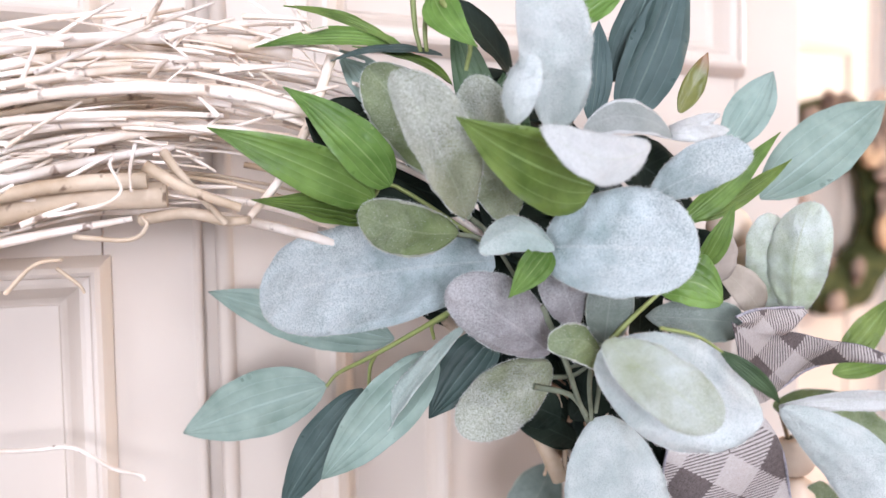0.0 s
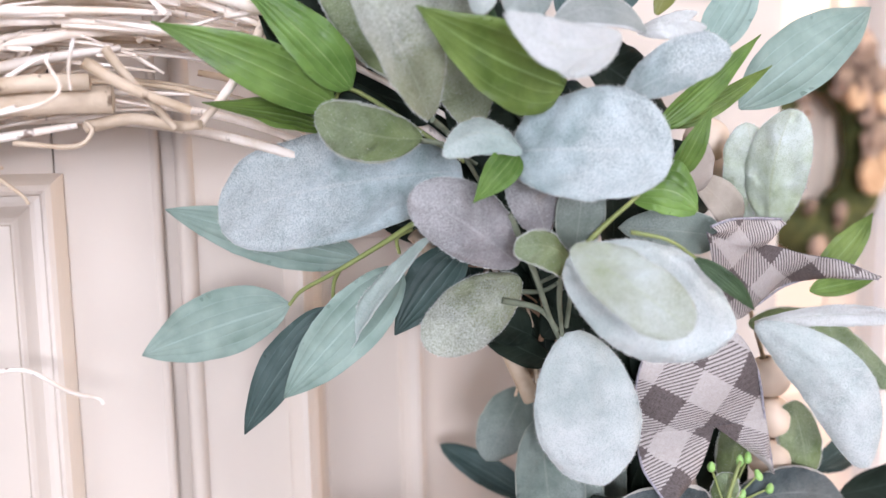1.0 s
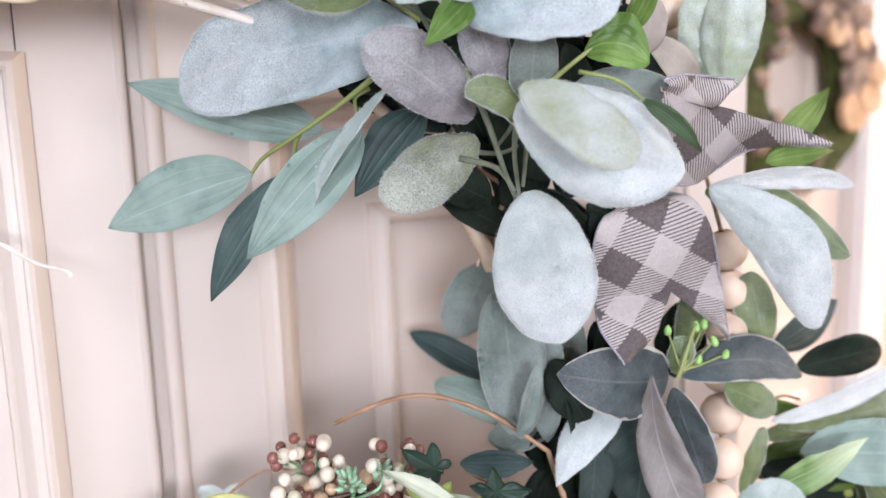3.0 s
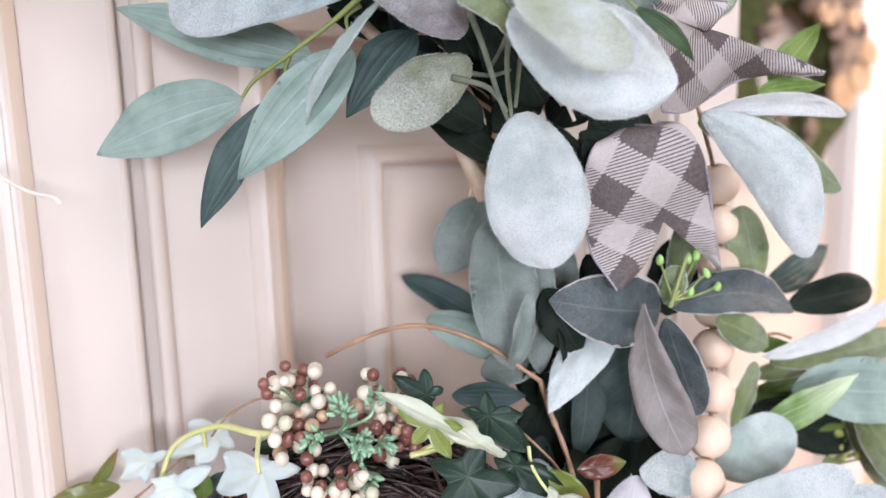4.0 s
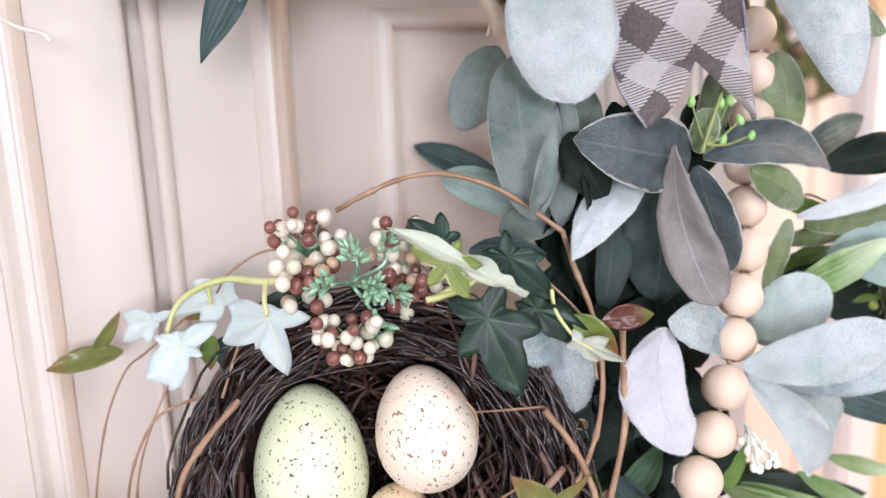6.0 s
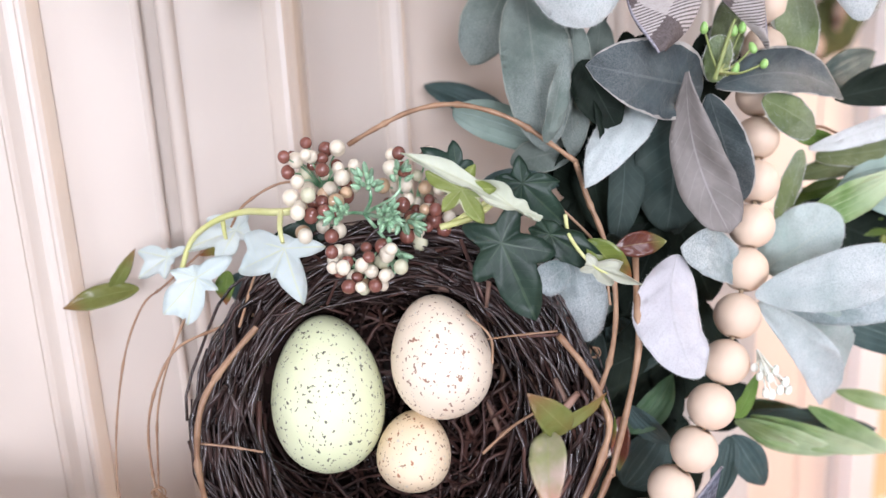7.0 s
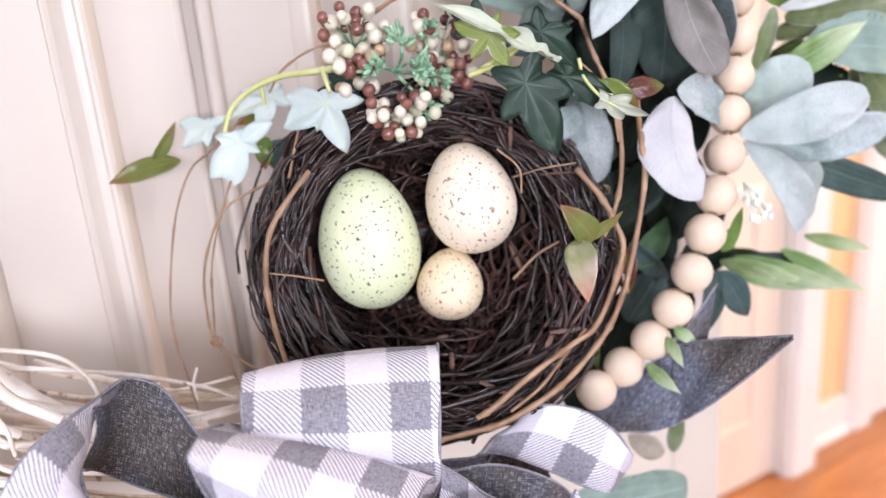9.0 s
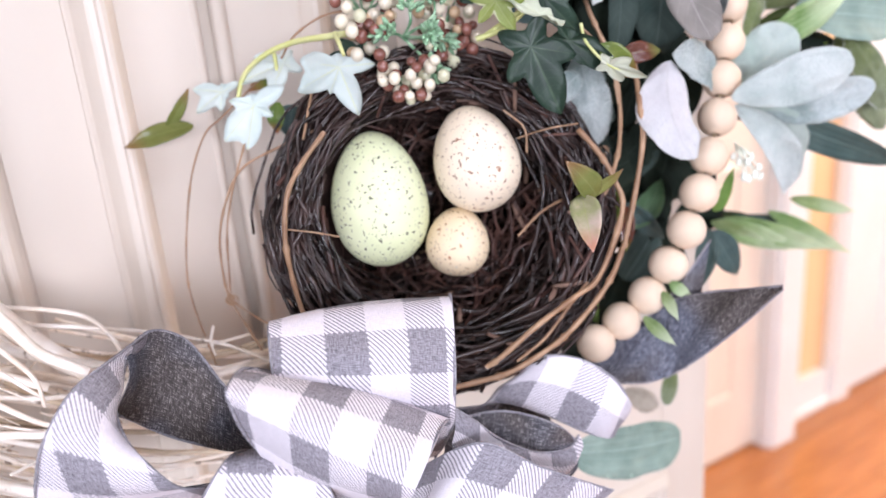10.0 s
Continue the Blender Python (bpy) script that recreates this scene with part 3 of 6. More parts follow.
twig([(-0.0572, -0.0248, 1.4330), (-0.0470, -0.0271, 1.4336), (-0.0317, -0.0304, 1.4332), (-0.0134, -0.0345, 1.4328), (0.0048, -0.0384, 1.4204), (0.0171, -0.0412, 1.4163), (0.0199, -0.0418, 1.4128)], 0.0014)
twig([(0.1041, -0.1203, 1.6254), (0.0923, -0.1217, 1.5938), (0.0784, -0.1227, 1.5680), (0.0634, -0.1193, 1.5486)], 0.0026)
twig([(0.0198, -0.1318, 1.5713), (0.0359, -0.1333, 1.5615), (0.0580, -0.1302, 1.5535)], 0.0028, VINE_TAN)
twig([(0.0201, -0.0918, 1.5489), (0.0384, -0.1058, 1.5516), (0.0536, -0.1192, 1.5478), (0.0627, -0.1262, 1.5481)], 0.0030, VINE_TAN)
twig([(0.0283, -0.1236, 1.5774), (0.0342, -0.1299, 1.5676), (0.0528, -0.1240, 1.5470)], 0.0022, VINE_TAN)
twig([(0.0169, -0.1311, 1.5801), (0.0145, -0.1306, 1.5698), (0.0146, -0.1306, 1.5606)], 0.0008)
twig([(-0.0166, -0.1187, 1.5513), (-0.0071, -0.1228, 1.5530), (0.0055, -0.1286, 1.5561), (0.0110, -0.1298, 1.5618), (0.0071, -0.1290, 1.5710), (0.0083, -0.1292, 1.5744)], 0.0009)
twig([(-0.0081, -0.0956, 1.5421), (0.0146, -0.1006, 1.5403), (0.0218, -0.1022, 1.5464), (0.0196, -0.1017, 1.5504)], 0.0012, VINE_TAN)
twig([(-0.0240, -0.1121, 1.6072), (-0.0192, -0.1182, 1.6177), (-0.0195, -0.1181, 1.6203)], 0.0010)
twig([(-0.0195, -0.1181, 1.6087), (0.0166, -0.1260, 1.6254), (0.0503, -0.1285, 1.6404)], 0.0011)
twig([(-0.0157, -0.0839, 1.5281), (-0.0068, -0.0859, 1.5202), (-0.0046, -0.0864, 1.5163)], 0.0010, VINE_TAN)
twig([(-0.0375, -0.0692, 1.5167), (-0.0248, -0.0819, 1.5297), (-0.0131, -0.0895, 1.5321)], 0.0011, VINE_TAN)
twig([(-0.1041, -0.0445, 1.1765), (-0.0889, -0.0479, 1.1732), (-0.0628, -0.0536, 1.1657), (-0.0478, -0.0619, 1.1588), (-0.0394, -0.0687, 1.1464), (-0.0378, -0.0791, 1.1410)], 0.0016)
twig([(-0.1053, -0.0442, 1.1718), (-0.0806, -0.0497, 1.1612), (-0.0512, -0.0561, 1.1527), (-0.0147, -0.0642, 1.1407), (0.0185, -0.0815, 1.1290), (0.0393, -0.0960, 1.1166)], 0.0016)
twig([(-0.1061, -0.0641, 1.1910), (-0.0897, -0.0777, 1.1765), (-0.0766, -0.0906, 1.1579), (-0.0568, -0.1049, 1.1456)], 0.0040)
twig([(-0.1069, -0.0539, 1.1657), (-0.0793, -0.0700, 1.1495), (-0.0444, -0.0876, 1.1379)], 0.0034)
twig([(-0.1137, -0.0724, 1.1391), (-0.0845, -0.0788, 1.1296), (-0.0662, -0.0828, 1.1264)], 0.0020)
twig([(-0.1130, -0.0725, 1.1422), (-0.0872, -0.0882, 1.1214), (-0.0705, -0.0919, 1.1115)], 0.0018)
twig([(-0.1193, -0.0712, 1.1156), (-0.0942, -0.0767, 1.1101), (-0.0762, -0.0806, 1.1049)], 0.0030)
twig([(-0.0935, -0.0768, 1.1599), (-0.0820, -0.0994, 1.1489), (-0.0805, -0.0997, 1.1324)], 0.0015)
twig([(-0.1016, -0.0850, 1.1594), (-0.0857, -0.0985, 1.1435), (-0.0816, -0.0995, 1.1391)], 0.0013)
twig([(-0.1033, -0.0947, 1.0991), (-0.0919, -0.1072, 1.1076), (-0.0809, -0.1096, 1.1109)], 0.0010)
twig([(0.0157, -0.0709, 1.1383), (0.0108, -0.0798, 1.1331), (0.0099, -0.0896, 1.1273)], 0.0010)
twig([(-0.0956, -0.0464, 1.1760), (-0.0753, -0.0628, 1.1509), (-0.0621, -0.0737, 1.1401), (-0.0415, -0.0883, 1.1254), (-0.0242, -0.0921, 1.1128)], 0.0070)
twig([(-0.0949, -0.0565, 1.1348), (-0.0767, -0.0705, 1.1225), (-0.0496, -0.0765, 1.1063)], 0.0032, VINE_TAN)
# ---- sprays ----
sprays = {}
spray = sprays["lambs1"] = thing("lambs_ear_spray", (0.1820, -0.1753, 1.5097), "pale grey-green flocked lambs ear leaves spreading from the wreath", "foliage", "sprays of the wreath")
leaf(spray, "L", (0.1741, -0.1463, 1.5265), (0.0750, -0.0710, 1.5070), 0.0560, 0.05, 4, form="ear")
leaf(spray, "L", (0.1781, -0.1817, 1.5335), (0.2275, -0.2227, 1.5308), 0.0500, 0.08, -6, form="disc")
leaf(spray, "I", (0.1779, -0.1912, 1.5338), (0.1469, -0.1816, 1.5341), 0.0170, 0.1, 10, arc=-0.20, form="ear")
leaf(spray, "Y", (0.1449, -0.1743, 1.5474), (0.1083, -0.1862, 1.6047), 0.0300, 0.06, 18, fold=0.55, form="ear")
leaf(spray, "O", (0.1487, -0.1581, 1.5408), (0.1021, -0.1558, 1.5502), 0.0240, 0.06, -12, arc=0.06, form="ear")
leaf(spray, "O", (0.1609, -0.1502, 1.5616), (0.1139, -0.1377, 1.6152), 0.0340, 0.04, 0, form="ear")
leaf(spray, "Y", (0.1746, -0.1570, 1.5432), (0.1529, -0.1670, 1.6092), 0.0300, 0.05, 0, form="ear")
leaf(spray, "P", (0.1855, -0.1736, 1.4854), (0.1371, -0.1713, 1.5184), 0.0310, 0.07, -6, arc=-0.04, form="ear")
leaf(spray, "P", (0.1968, -0.1792, 1.4973), (0.1795, -0.1833, 1.5304), 0.0210, 0.05, 10, form="ear")
leaf(spray, "O", (0.1971, -0.1959, 1.4840), (0.1668, -0.2043, 1.4969), 0.0165, 0.12, 12, arc=-0.12, form="disc")
leaf(spray, "A", (0.1829, -0.2175, 1.4973), (0.2160, -0.2460, 1.4660), 0.0270, 0.06, -8, form="ear")
leaf(spray, "K", (0.1854, -0.2084, 1.4887), (0.2539, -0.2285, 1.4601), 0.0470, 0.05, 0, form="ear")
leaf(spray, "Y", (0.1972, -0.1559, 1.4773), (0.1503, -0.1510, 1.4484), 0.0300, 0.05, 0, form="ear")
leaf(spray, "K", (0.2181, -0.1672, 1.4521), (0.2322, -0.1714, 1.3759), 0.0500, 0.06, 0, form="ear")
leaf(spray, "V", (0.2077, -0.1828, 1.4864), (0.2092, -0.1887, 1.5256), 0.0215, 0.05, 0, form="ear")
spray = sprays["lambs2"] = thing("lambs_ear_spray", (0.2060, -0.2027, 1.5769), "white-backed flocked lambs ear leaves curling at the top", "foliage", "sprays of the wreath")
leaf(spray, "K", (0.1846, -0.1830, 1.5823), (0.1623, -0.2031, 1.6463), 0.0335, 0.06, 18, fold=0.55, form="spoon")
leaf(spray, "K", (0.1555, -0.1966, 1.5849), (0.1618, -0.2030, 1.6115), 0.0160, 0.15, -25, form="ear")
leaf(spray, "W", (0.1998, -0.2263, 1.5736), (0.1532, -0.2213, 1.5808), 0.0200, 0.05, 0, arc=0.17, fold=0.1, form="oval")
leaf(spray, "U", (0.2192, -0.2165, 1.5792), (0.1824, -0.2072, 1.5826), 0.0150, 0.08, 0, arc=-0.16, form="ear")
leaf(spray, "L", (0.2201, -0.2008, 1.5542), (0.2554, -0.2235, 1.5734), 0.0215, 0.06, -10, fold=0.45, form="ear")
leaf(spray, "W", (0.2267, -0.2023, 1.5819), (0.2531, -0.2131, 1.5834), 0.0073, .10, 30)
leaf(spray, "W", (0.2365, -0.1944, 1.5859), (0.2562, -0.2038, 1.5912), 0.0064, .10, 30)
spray = sprays["lambs3"] = thing("lambs_ear_spray", (0.3064, -0.1798, 1.4792), "pale flocked lambs ear leaves beside the ribbon tail", "foliage", "sprays of the wreath")
leaf(spray, "A", (0.3199, -0.1774, 1.4945), (0.3092, -0.1789, 1.5464), 0.0300, 0.08, 15, form="ear")
leaf(spray, "A", (0.3195, -0.1884, 1.4946), (0.3199, -0.1990, 1.5516), 0.0290, 0.1, -20, arc=0.05, form="ear")
leaf(spray, "Z", (0.2709, -0.1820, 1.5121), (0.2735, -0.1876, 1.5416), 0.0156, .08, 20)
leaf(spray, "Z", (0.3101, -0.1756, 1.4950), (0.2775, -0.1784, 1.5226), 0.0187, .1, 0)
leaf(spray, "V", (0.2881, -0.1858, 1.4929), (0.2356, -0.1792, 1.4996), 0.0217, .05, 0)
leaf(spray, "K", (0.3121, -0.1871, 1.4491), (0.3670, -0.2081, 1.3745), 0.0325, 0.08, 8, arc=0.13, form="ear")
leaf(spray, "W", (0.3145, -0.1839, 1.4483), (0.3919, -0.2086, 1.4451), 0.0120, 0.08, 30, arc=0.10)
leaf(spray, "O", (0.3263, -0.1689, 1.4450), (0.4123, -0.1889, 1.4041), 0.0270, -0.06, 0, arc=0.10, form="ear")
spray = sprays["green1"] = thing("greenery_spray", (0.1657, -0.1614, 1.5689), "bright green ribbed artificial leaves among lambs ear", "foliage", "sprays of the wreath")
leaf(spray, "G", (0.1951, -0.1957, 1.5598), (0.1292, -0.1958, 1.5872), 0.0325, 0.06, -12, arc=0.05)
leaf(spray, "G", (0.1228, -0.1424, 1.5626), (0.0765, -0.1392, 1.6052), 0.0231, .06, 10)
leaf(spray, "G", (0.1162, -0.1380, 1.5567), (0.0443, -0.1371, 1.5868), 0.0228, .05, -10)
leaf(spray, "G", (0.1164, -0.1230, 1.5475), (0.0629, -0.1262, 1.5552), 0.0187, .05, 25)
leaf(spray, "G", (0.1297, -0.1360, 1.6256), (0.0779, -0.1343, 1.6397), 0.0075, -0.05, 30, arc=-0.16)
leaf(spray, "G", (0.1337, -0.1321, 1.6266), (0.0657, -0.1319, 1.6206), 0.0120, 0.05, 15, arc=-0.05)
leaf(spray, "T", (0.1479, -0.1449, 1.6215), (0.0962, -0.1436, 1.6175), 0.0092, .06, 40)
leaf(spray, "G", (0.1419, -0.1509, 1.6463), (0.1535, -0.1706, 1.6199), 0.0170, 0.08, 0, arc=-0.10)
leaf(spray, "G", (0.1523, -0.1459, 1.6083), (0.1058, -0.1407, 1.6211), 0.0106, .1, 40)
leaf(spray, "G", (0.1778, -0.1865, 1.5336), (0.1544, -0.1914, 1.5138), 0.0143, .06, -10)
leaf(spray, "G", (0.2340, -0.1892, 1.5141), (0.2582, -0.2040, 1.5072), 0.0250, 0.08, 0, arc=0.18, form="oval")
leaf(spray, "H", (0.2340, -0.2290, 1.4905), (0.2554, -0.2386, 1.4694), 0.0075, 0.12, 25, arc=0.08)
spray = sprays["green2"] = thing("greenery_spray", (0.2310, -0.1625, 1.5794), "mixed green and blue-green pointed leaves on thin stems", "foliage", "sprays of the wreath")
leaf(spray, "T", (0.2149, -0.1647, 1.5914), (0.2195, -0.1657, 1.6379), 0.0145, .04, 10)
leaf(spray, "T", (0.2334, -0.1638, 1.5912), (0.2750, -0.1579, 1.6689), 0.0307, .05, 12)
leaf(spray, "T", (0.2325, -0.1586, 1.6116), (0.2651, -0.1557, 1.6713), 0.0199, .05, -12)
leaf(spray, "G", (0.2168, -0.1501, 1.6412), (0.2415, -0.1605, 1.6579), 0.0159, .05, 0)
leaf(spray, "E", (0.2954, -0.1674, 1.5801), (0.3251, -0.1689, 1.6190), 0.0221, .05, 0)
leaf(spray, "E", (0.3146, -0.1716, 1.5539), (0.3909, -0.1834, 1.6045), 0.0337, .05, -8)
leaf(spray, "G", (0.2534, -0.1832, 1.5436), (0.3011, -0.1936, 1.5853), 0.0132, .08, 20)
leaf(spray, "G", (0.2649, -0.1807, 1.5445), (0.3171, -0.1872, 1.5729), 0.0100, .08, 20)
leaf(spray, "J", (0.2595, -0.1745, 1.5957), (0.2774, -0.1734, 1.6250), 0.0110, .05, 0)
leaf(spray, "H", (0.2020, -0.1668, 1.5933), (0.2030, -0.1721, 1.6144), 0.0077, .05, 0)
leaf(spray, "G", (0.2549, -0.1935, 1.5233), (0.2637, -0.2054, 1.5521), 0.0115, .1, 20)
leaf(spray, "H", (0.1817, -0.1474, 1.5617), (0.1784, -0.1467, 1.6147), 0.0240, .05, 0)
leaf(spray, "H", (0.1772, -0.1364, 1.5785), (0.1592, -0.1324, 1.6427), 0.0190, .05, 0)
leaf(spray, "E", (0.1327, -0.1166, 1.6011), (0.1095, -0.1115, 1.6275), 0.0189, .05, 0)
spray = sprays["teal1"] = thing("eucalyptus_spray", (0.1910, -0.1316, 1.4901), "dusty blue-green willow eucalyptus leaves hanging over the door", "foliage", "sprays of the wreath")
leaf(spray, "E", (0.1063, -0.0858, 1.4625), (0.0416, -0.0445, 1.4363), 0.0333, .06, -8)
leaf(spray, "T", (0.1218, -0.0992, 1.4615), (0.0803, -0.0851, 1.4001), 0.0228, .05, 10)
leaf(spray, "E", (0.1488, -0.1301, 1.4825), (0.0952, -0.1133, 1.4239), 0.0287, .06, -12)
leaf(spray, "I", (0.1507, -0.1605, 1.4994), (0.1210, -0.1150, 1.4360), 0.0125, 0.06, 40, form="ear")
leaf(spray, "T", (0.1786, -0.1367, 1.4904), (0.1454, -0.1294, 1.4503), 0.0251, .05, 10)
leaf(spray, "E", (0.1440, -0.0850, 1.4830), (0.0550, -0.0430, 1.5100), 0.0270, .03, -10)
leaf(spray, "E", (0.1354, -0.1172, 1.6038), (0.1094, -0.1115, 1.6222), 0.0162, .05, 0)
leaf(spray, "G", (0.3770, -0.1703, 1.4652), (0.4129, -0.1732, 1.4975), 0.0169, .05, 0)
leaf(spray, "G", (0.3659, -0.1729, 1.4583), (0.4124, -0.1781, 1.4626), 0.0125, .05, 0)
spray = sprays["mid1"] = thing("greenery_spray", (0.2292, -0.1279, 1.3541), "grey-green velvety rounded leaves behind the bead string", "foliage", "sprays of the wreath")
leaf(spray, "V", (0.2350, -0.0950, 1.4050), (0.2180, -0.0800, 1.3610), 0.0300, 0.06, 0)
leaf(spray, "V", (0.2245, -0.1268, 1.3984), (0.2276, -0.1375, 1.3169), 0.0371, .06, -8)
leaf(spray, "V", (0.2443, -0.1412, 1.3807), (0.2436, -0.1410, 1.3126), 0.0203, .06, 10)
leaf(spray, "V", (0.2201, -0.1508, 1.3230), (0.2259, -0.1571, 1.3630), 0.0135, 0.1, 30, arc=0.06)
leaf(spray, "T", (0.2600, -0.0600, 1.3210), (0.2170, -0.0180, 1.3500), 0.0190, 0.06, 10, form="oval")
leaf(spray, "E", (0.2500, -0.1250, 1.3140), (0.2040, -0.0850, 1.3370), 0.0220, 0.08, -8, arc=-0.04, form="ear")
leaf(spray, "V", (0.2645, -0.1356, 1.3812), (0.2593, -0.1344, 1.3276), 0.0187, .05, 0)
leaf(spray, "V", (0.2207, -0.1160, 1.3096), (0.2510, -0.1326, 1.3155), 0.0189, .05, 0)
leaf(spray, "T", (0.2000, -0.1214, 1.3019), (0.2410, -0.1304, 1.2971), 0.0155, .05, 0)
spray = sprays["mid2"] = thing("magnolia_spray", (0.3016, -0.1586, 1.3373), "dark grey-green leaves with pale frosted edges and brown backs", "foliage", "sprays of the wreath")
leaf(spray, "M", (0.3060, -0.1649, 1.3442), (0.2330, -0.1680, 1.3590), 0.0385, 0.08, -8, arc=0.03, fold=0.2)
leaf(spray, "C", (0.2810, -0.1810, 1.3535), (0.2930, -0.1995, 1.2765), 0.0270, -0.04, 26, arc=-0.08, fold=0.22, form="club", twirl=70)
leaf(spray, "M", (0.3020, -0.1732, 1.3420), (0.3210, -0.1790, 1.2860), 0.0230, 0.06, 12, form="ear")
leaf(spray, "M", (0.3137, -0.1662, 1.3441), (0.3968, -0.1766, 1.3335), 0.0260, 0.08, -18, arc=0.08)
leaf(spray, "O", (0.3083, -0.1702, 1.3468), (0.3066, -0.1749, 1.3699), 0.0144, .06, 0)
leaf(spray, "K", (0.2774, -0.1630, 1.3398), (0.2306, -0.1680, 1.3004), 0.0230, 0.05, 14, arc=-0.05, fold=-0.25, form="point")
leaf(spray, "D", (0.2930, -0.1599, 1.3367), (0.2883, -0.1608, 1.2705), 0.0439, .06, 0)
leaf(spray, "N", (0.2904, -0.1213, 1.3335), (0.2796, -0.1189, 1.2582), 0.0401, .05, 0)
leaf(spray, "O", (0.3324, -0.1485, 1.3461), (0.3386, -0.1499, 1.3896), 0.0175, .05, 0)
leaf(spray, "N", (0.3050, -0.1345, 1.2864), (0.3309, -0.1502, 1.2229), 0.0369, .05, 0)
spray = sprays["right1"] = thing("greenery_spray", (0.3943, -0.1596, 1.2875), "mixed grey-green leaves sticking out beside the wooden beads", "foliage", "sprays of the wreath")
leaf(spray, "O", (0.3360, -0.1763, 1.3371), (0.3726, -0.1794, 1.3171), 0.0196, .06, 0)
leaf(spray, "O", (0.3721, -0.1693, 1.3506), (0.3608, -0.1668, 1.3968), 0.0237, .06, 0)
leaf(spray, "O", (0.3527, -0.1750, 1.2690), (0.3650, -0.1777, 1.3086), 0.0134, .06, 15)
leaf(spray, "T", (0.4180, -0.1350, 1.3370), (0.4960, -0.1180, 1.3550), 0.0240, .05, 10)
leaf(spray, "N", (0.4079, -0.1621, 1.3322), (0.4735, -0.1716, 1.3378), 0.0238, .08, 0)
leaf(spray, "W", (0.3792, -0.1708, 1.3072), (0.4897, -0.1851, 1.3393), 0.0151, .08, 25)
leaf(spray, "O", (0.3923, -0.1637, 1.3004), (0.5081, -0.1792, 1.3044), 0.0215, .08, 10)
leaf(spray, "E", (0.4037, -0.1712, 1.2828), (0.5169, -0.1911, 1.2643), 0.0402, .05, -10)
leaf(spray, "B", (0.3697, -0.1787, 1.2709), (0.4313, -0.1923, 1.2946), 0.0212, .06, 15)
leaf(spray, "N", (0.3909, -0.1534, 1.2689), (0.4699, -0.1708, 1.2362), 0.0323, .05, 0)
leaf(spray, "O", (0.4493, -0.1762, 1.2650), (0.5078, -0.1791, 1.1912), 0.0260, .05, 10)
leaf(spray, "G", (0.3766, -0.1603, 1.3160), (0.4152, -0.1688, 1.3051), 0.0103, .05, 10)
leaf(spray, "O", (0.3881, -0.1528, 1.2889), (0.4766, -0.1673, 1.3056), 0.0166, .1, 20)
leaf(spray, "G", (0.3905, -0.1433, 1.2707), (0.4457, -0.1555, 1.2832), 0.0100, .1, 20)
leaf(spray, "G", (0.3969, -0.1427, 1.2628), (0.4657, -0.1579, 1.2758), 0.0093, .1, -20)
leaf(spray, "G", (0.4005, -0.1455, 1.2733), (0.4326, -0.1526, 1.2898), 0.0084, .1, 20)
leaf(spray, "B", (0.4024, -0.1479, 1.2785), (0.4760, -0.1641, 1.2805), 0.0093, .1, 20)
leaf(spray, "H", (0.3985, -0.1351, 1.2565), (0.4538, -0.1472, 1.2599), 0.0149, .1, 0)
leaf(spray, "G", (0.4247, -0.1608, 1.2554), (0.4760, -0.1721, 1.2553), 0.0133, .1, 10)
leaf(spray, "G", (0.4347, -0.1580, 1.2465), (0.4828, -0.1686, 1.2441), 0.0105, .1, -10)
leaf(spray, "H", (0.4272, -0.1464, 1.2575), (0.4999, -0.1624, 1.2342), 0.0189, .1, 0)
spray = sprays["right2"] = thing("lambs_ear_spray", (0.3502, -0.1880, 1.2367), "thick pale folded lambs ear leaves beside the wooden beads", "foliage", "sprays of the wreath")
leaf(spray, "I", (0.3414, -0.1775, 1.2460), (0.3770, -0.1946, 1.2740), 0.0350, 0.06, 0, form="disc")
leaf(spray, "K", (0.3150, -0.1963, 1.2400), (0.3790, -0.2308, 1.2580), 0.0290, 0.06, -12, arc=-0.04, fold=0.4, form="ear")
leaf(spray, "L", (0.3321, -0.1898, 1.2334), (0.4200, -0.2193, 1.2360), 0.0270, 0.06, 15, arc=-0.05, form="ear")
leaf(spray, "K", (0.3180, -0.1960, 1.2360), (0.3620, -0.2040, 1.1740), 0.0215, 0.08, 10, arc=0.10, fold=0.7, form="ear")
leaf(spray, "I", (0.3240, -0.1900, 1.2330), (0.3830, -0.1960, 1.1830), 0.0270, 0.10, -14, arc=0.10, fold=0.5, form="ear")
leaf(spray, "T", (0.3703, -0.1689, 1.2228), (0.5086, -0.1993, 1.1648), 0.0225, .06, 15)
leaf(spray, "O", (0.4461, -0.1855, 1.2654), (0.4871, -0.1946, 1.2099), 0.0243, .05, 10)
spray = sprays["right3"] = thing("greenery_spray", (0.3472, -0.1622, 1.1510), "light green bladed leaves and dark leaves below the lambs ear", "foliage", "sprays of the wreath")
leaf(spray, "T", (0.3670, -0.1400, 1.1380), (0.4720, -0.1580, 1.1100), 0.0225, .06, 10)
leaf(spray, "B", (0.3440, -0.1600, 1.1480), (0.4210, -0.1750, 1.1130), 0.0150, 0.10, 0)
leaf(spray, "B", (0.3570, -0.1600, 1.1480), (0.4560, -0.1750, 1.1060), 0.0150, 0.10, 10)
leaf(spray, "B", (0.4060, -0.1600, 1.1420), (0.4830, -0.1750, 1.0960), 0.0125, 0.08, 10)
leaf(spray, "B", (0.4310, -0.1600, 1.1470), (0.4900, -0.1750, 1.1270), 0.0110, 0.08, 10)
leaf(spray, "B", (0.3449, -0.1633, 1.1491), (0.3918, -0.1736, 1.1208), 0.0123, .08, 20)
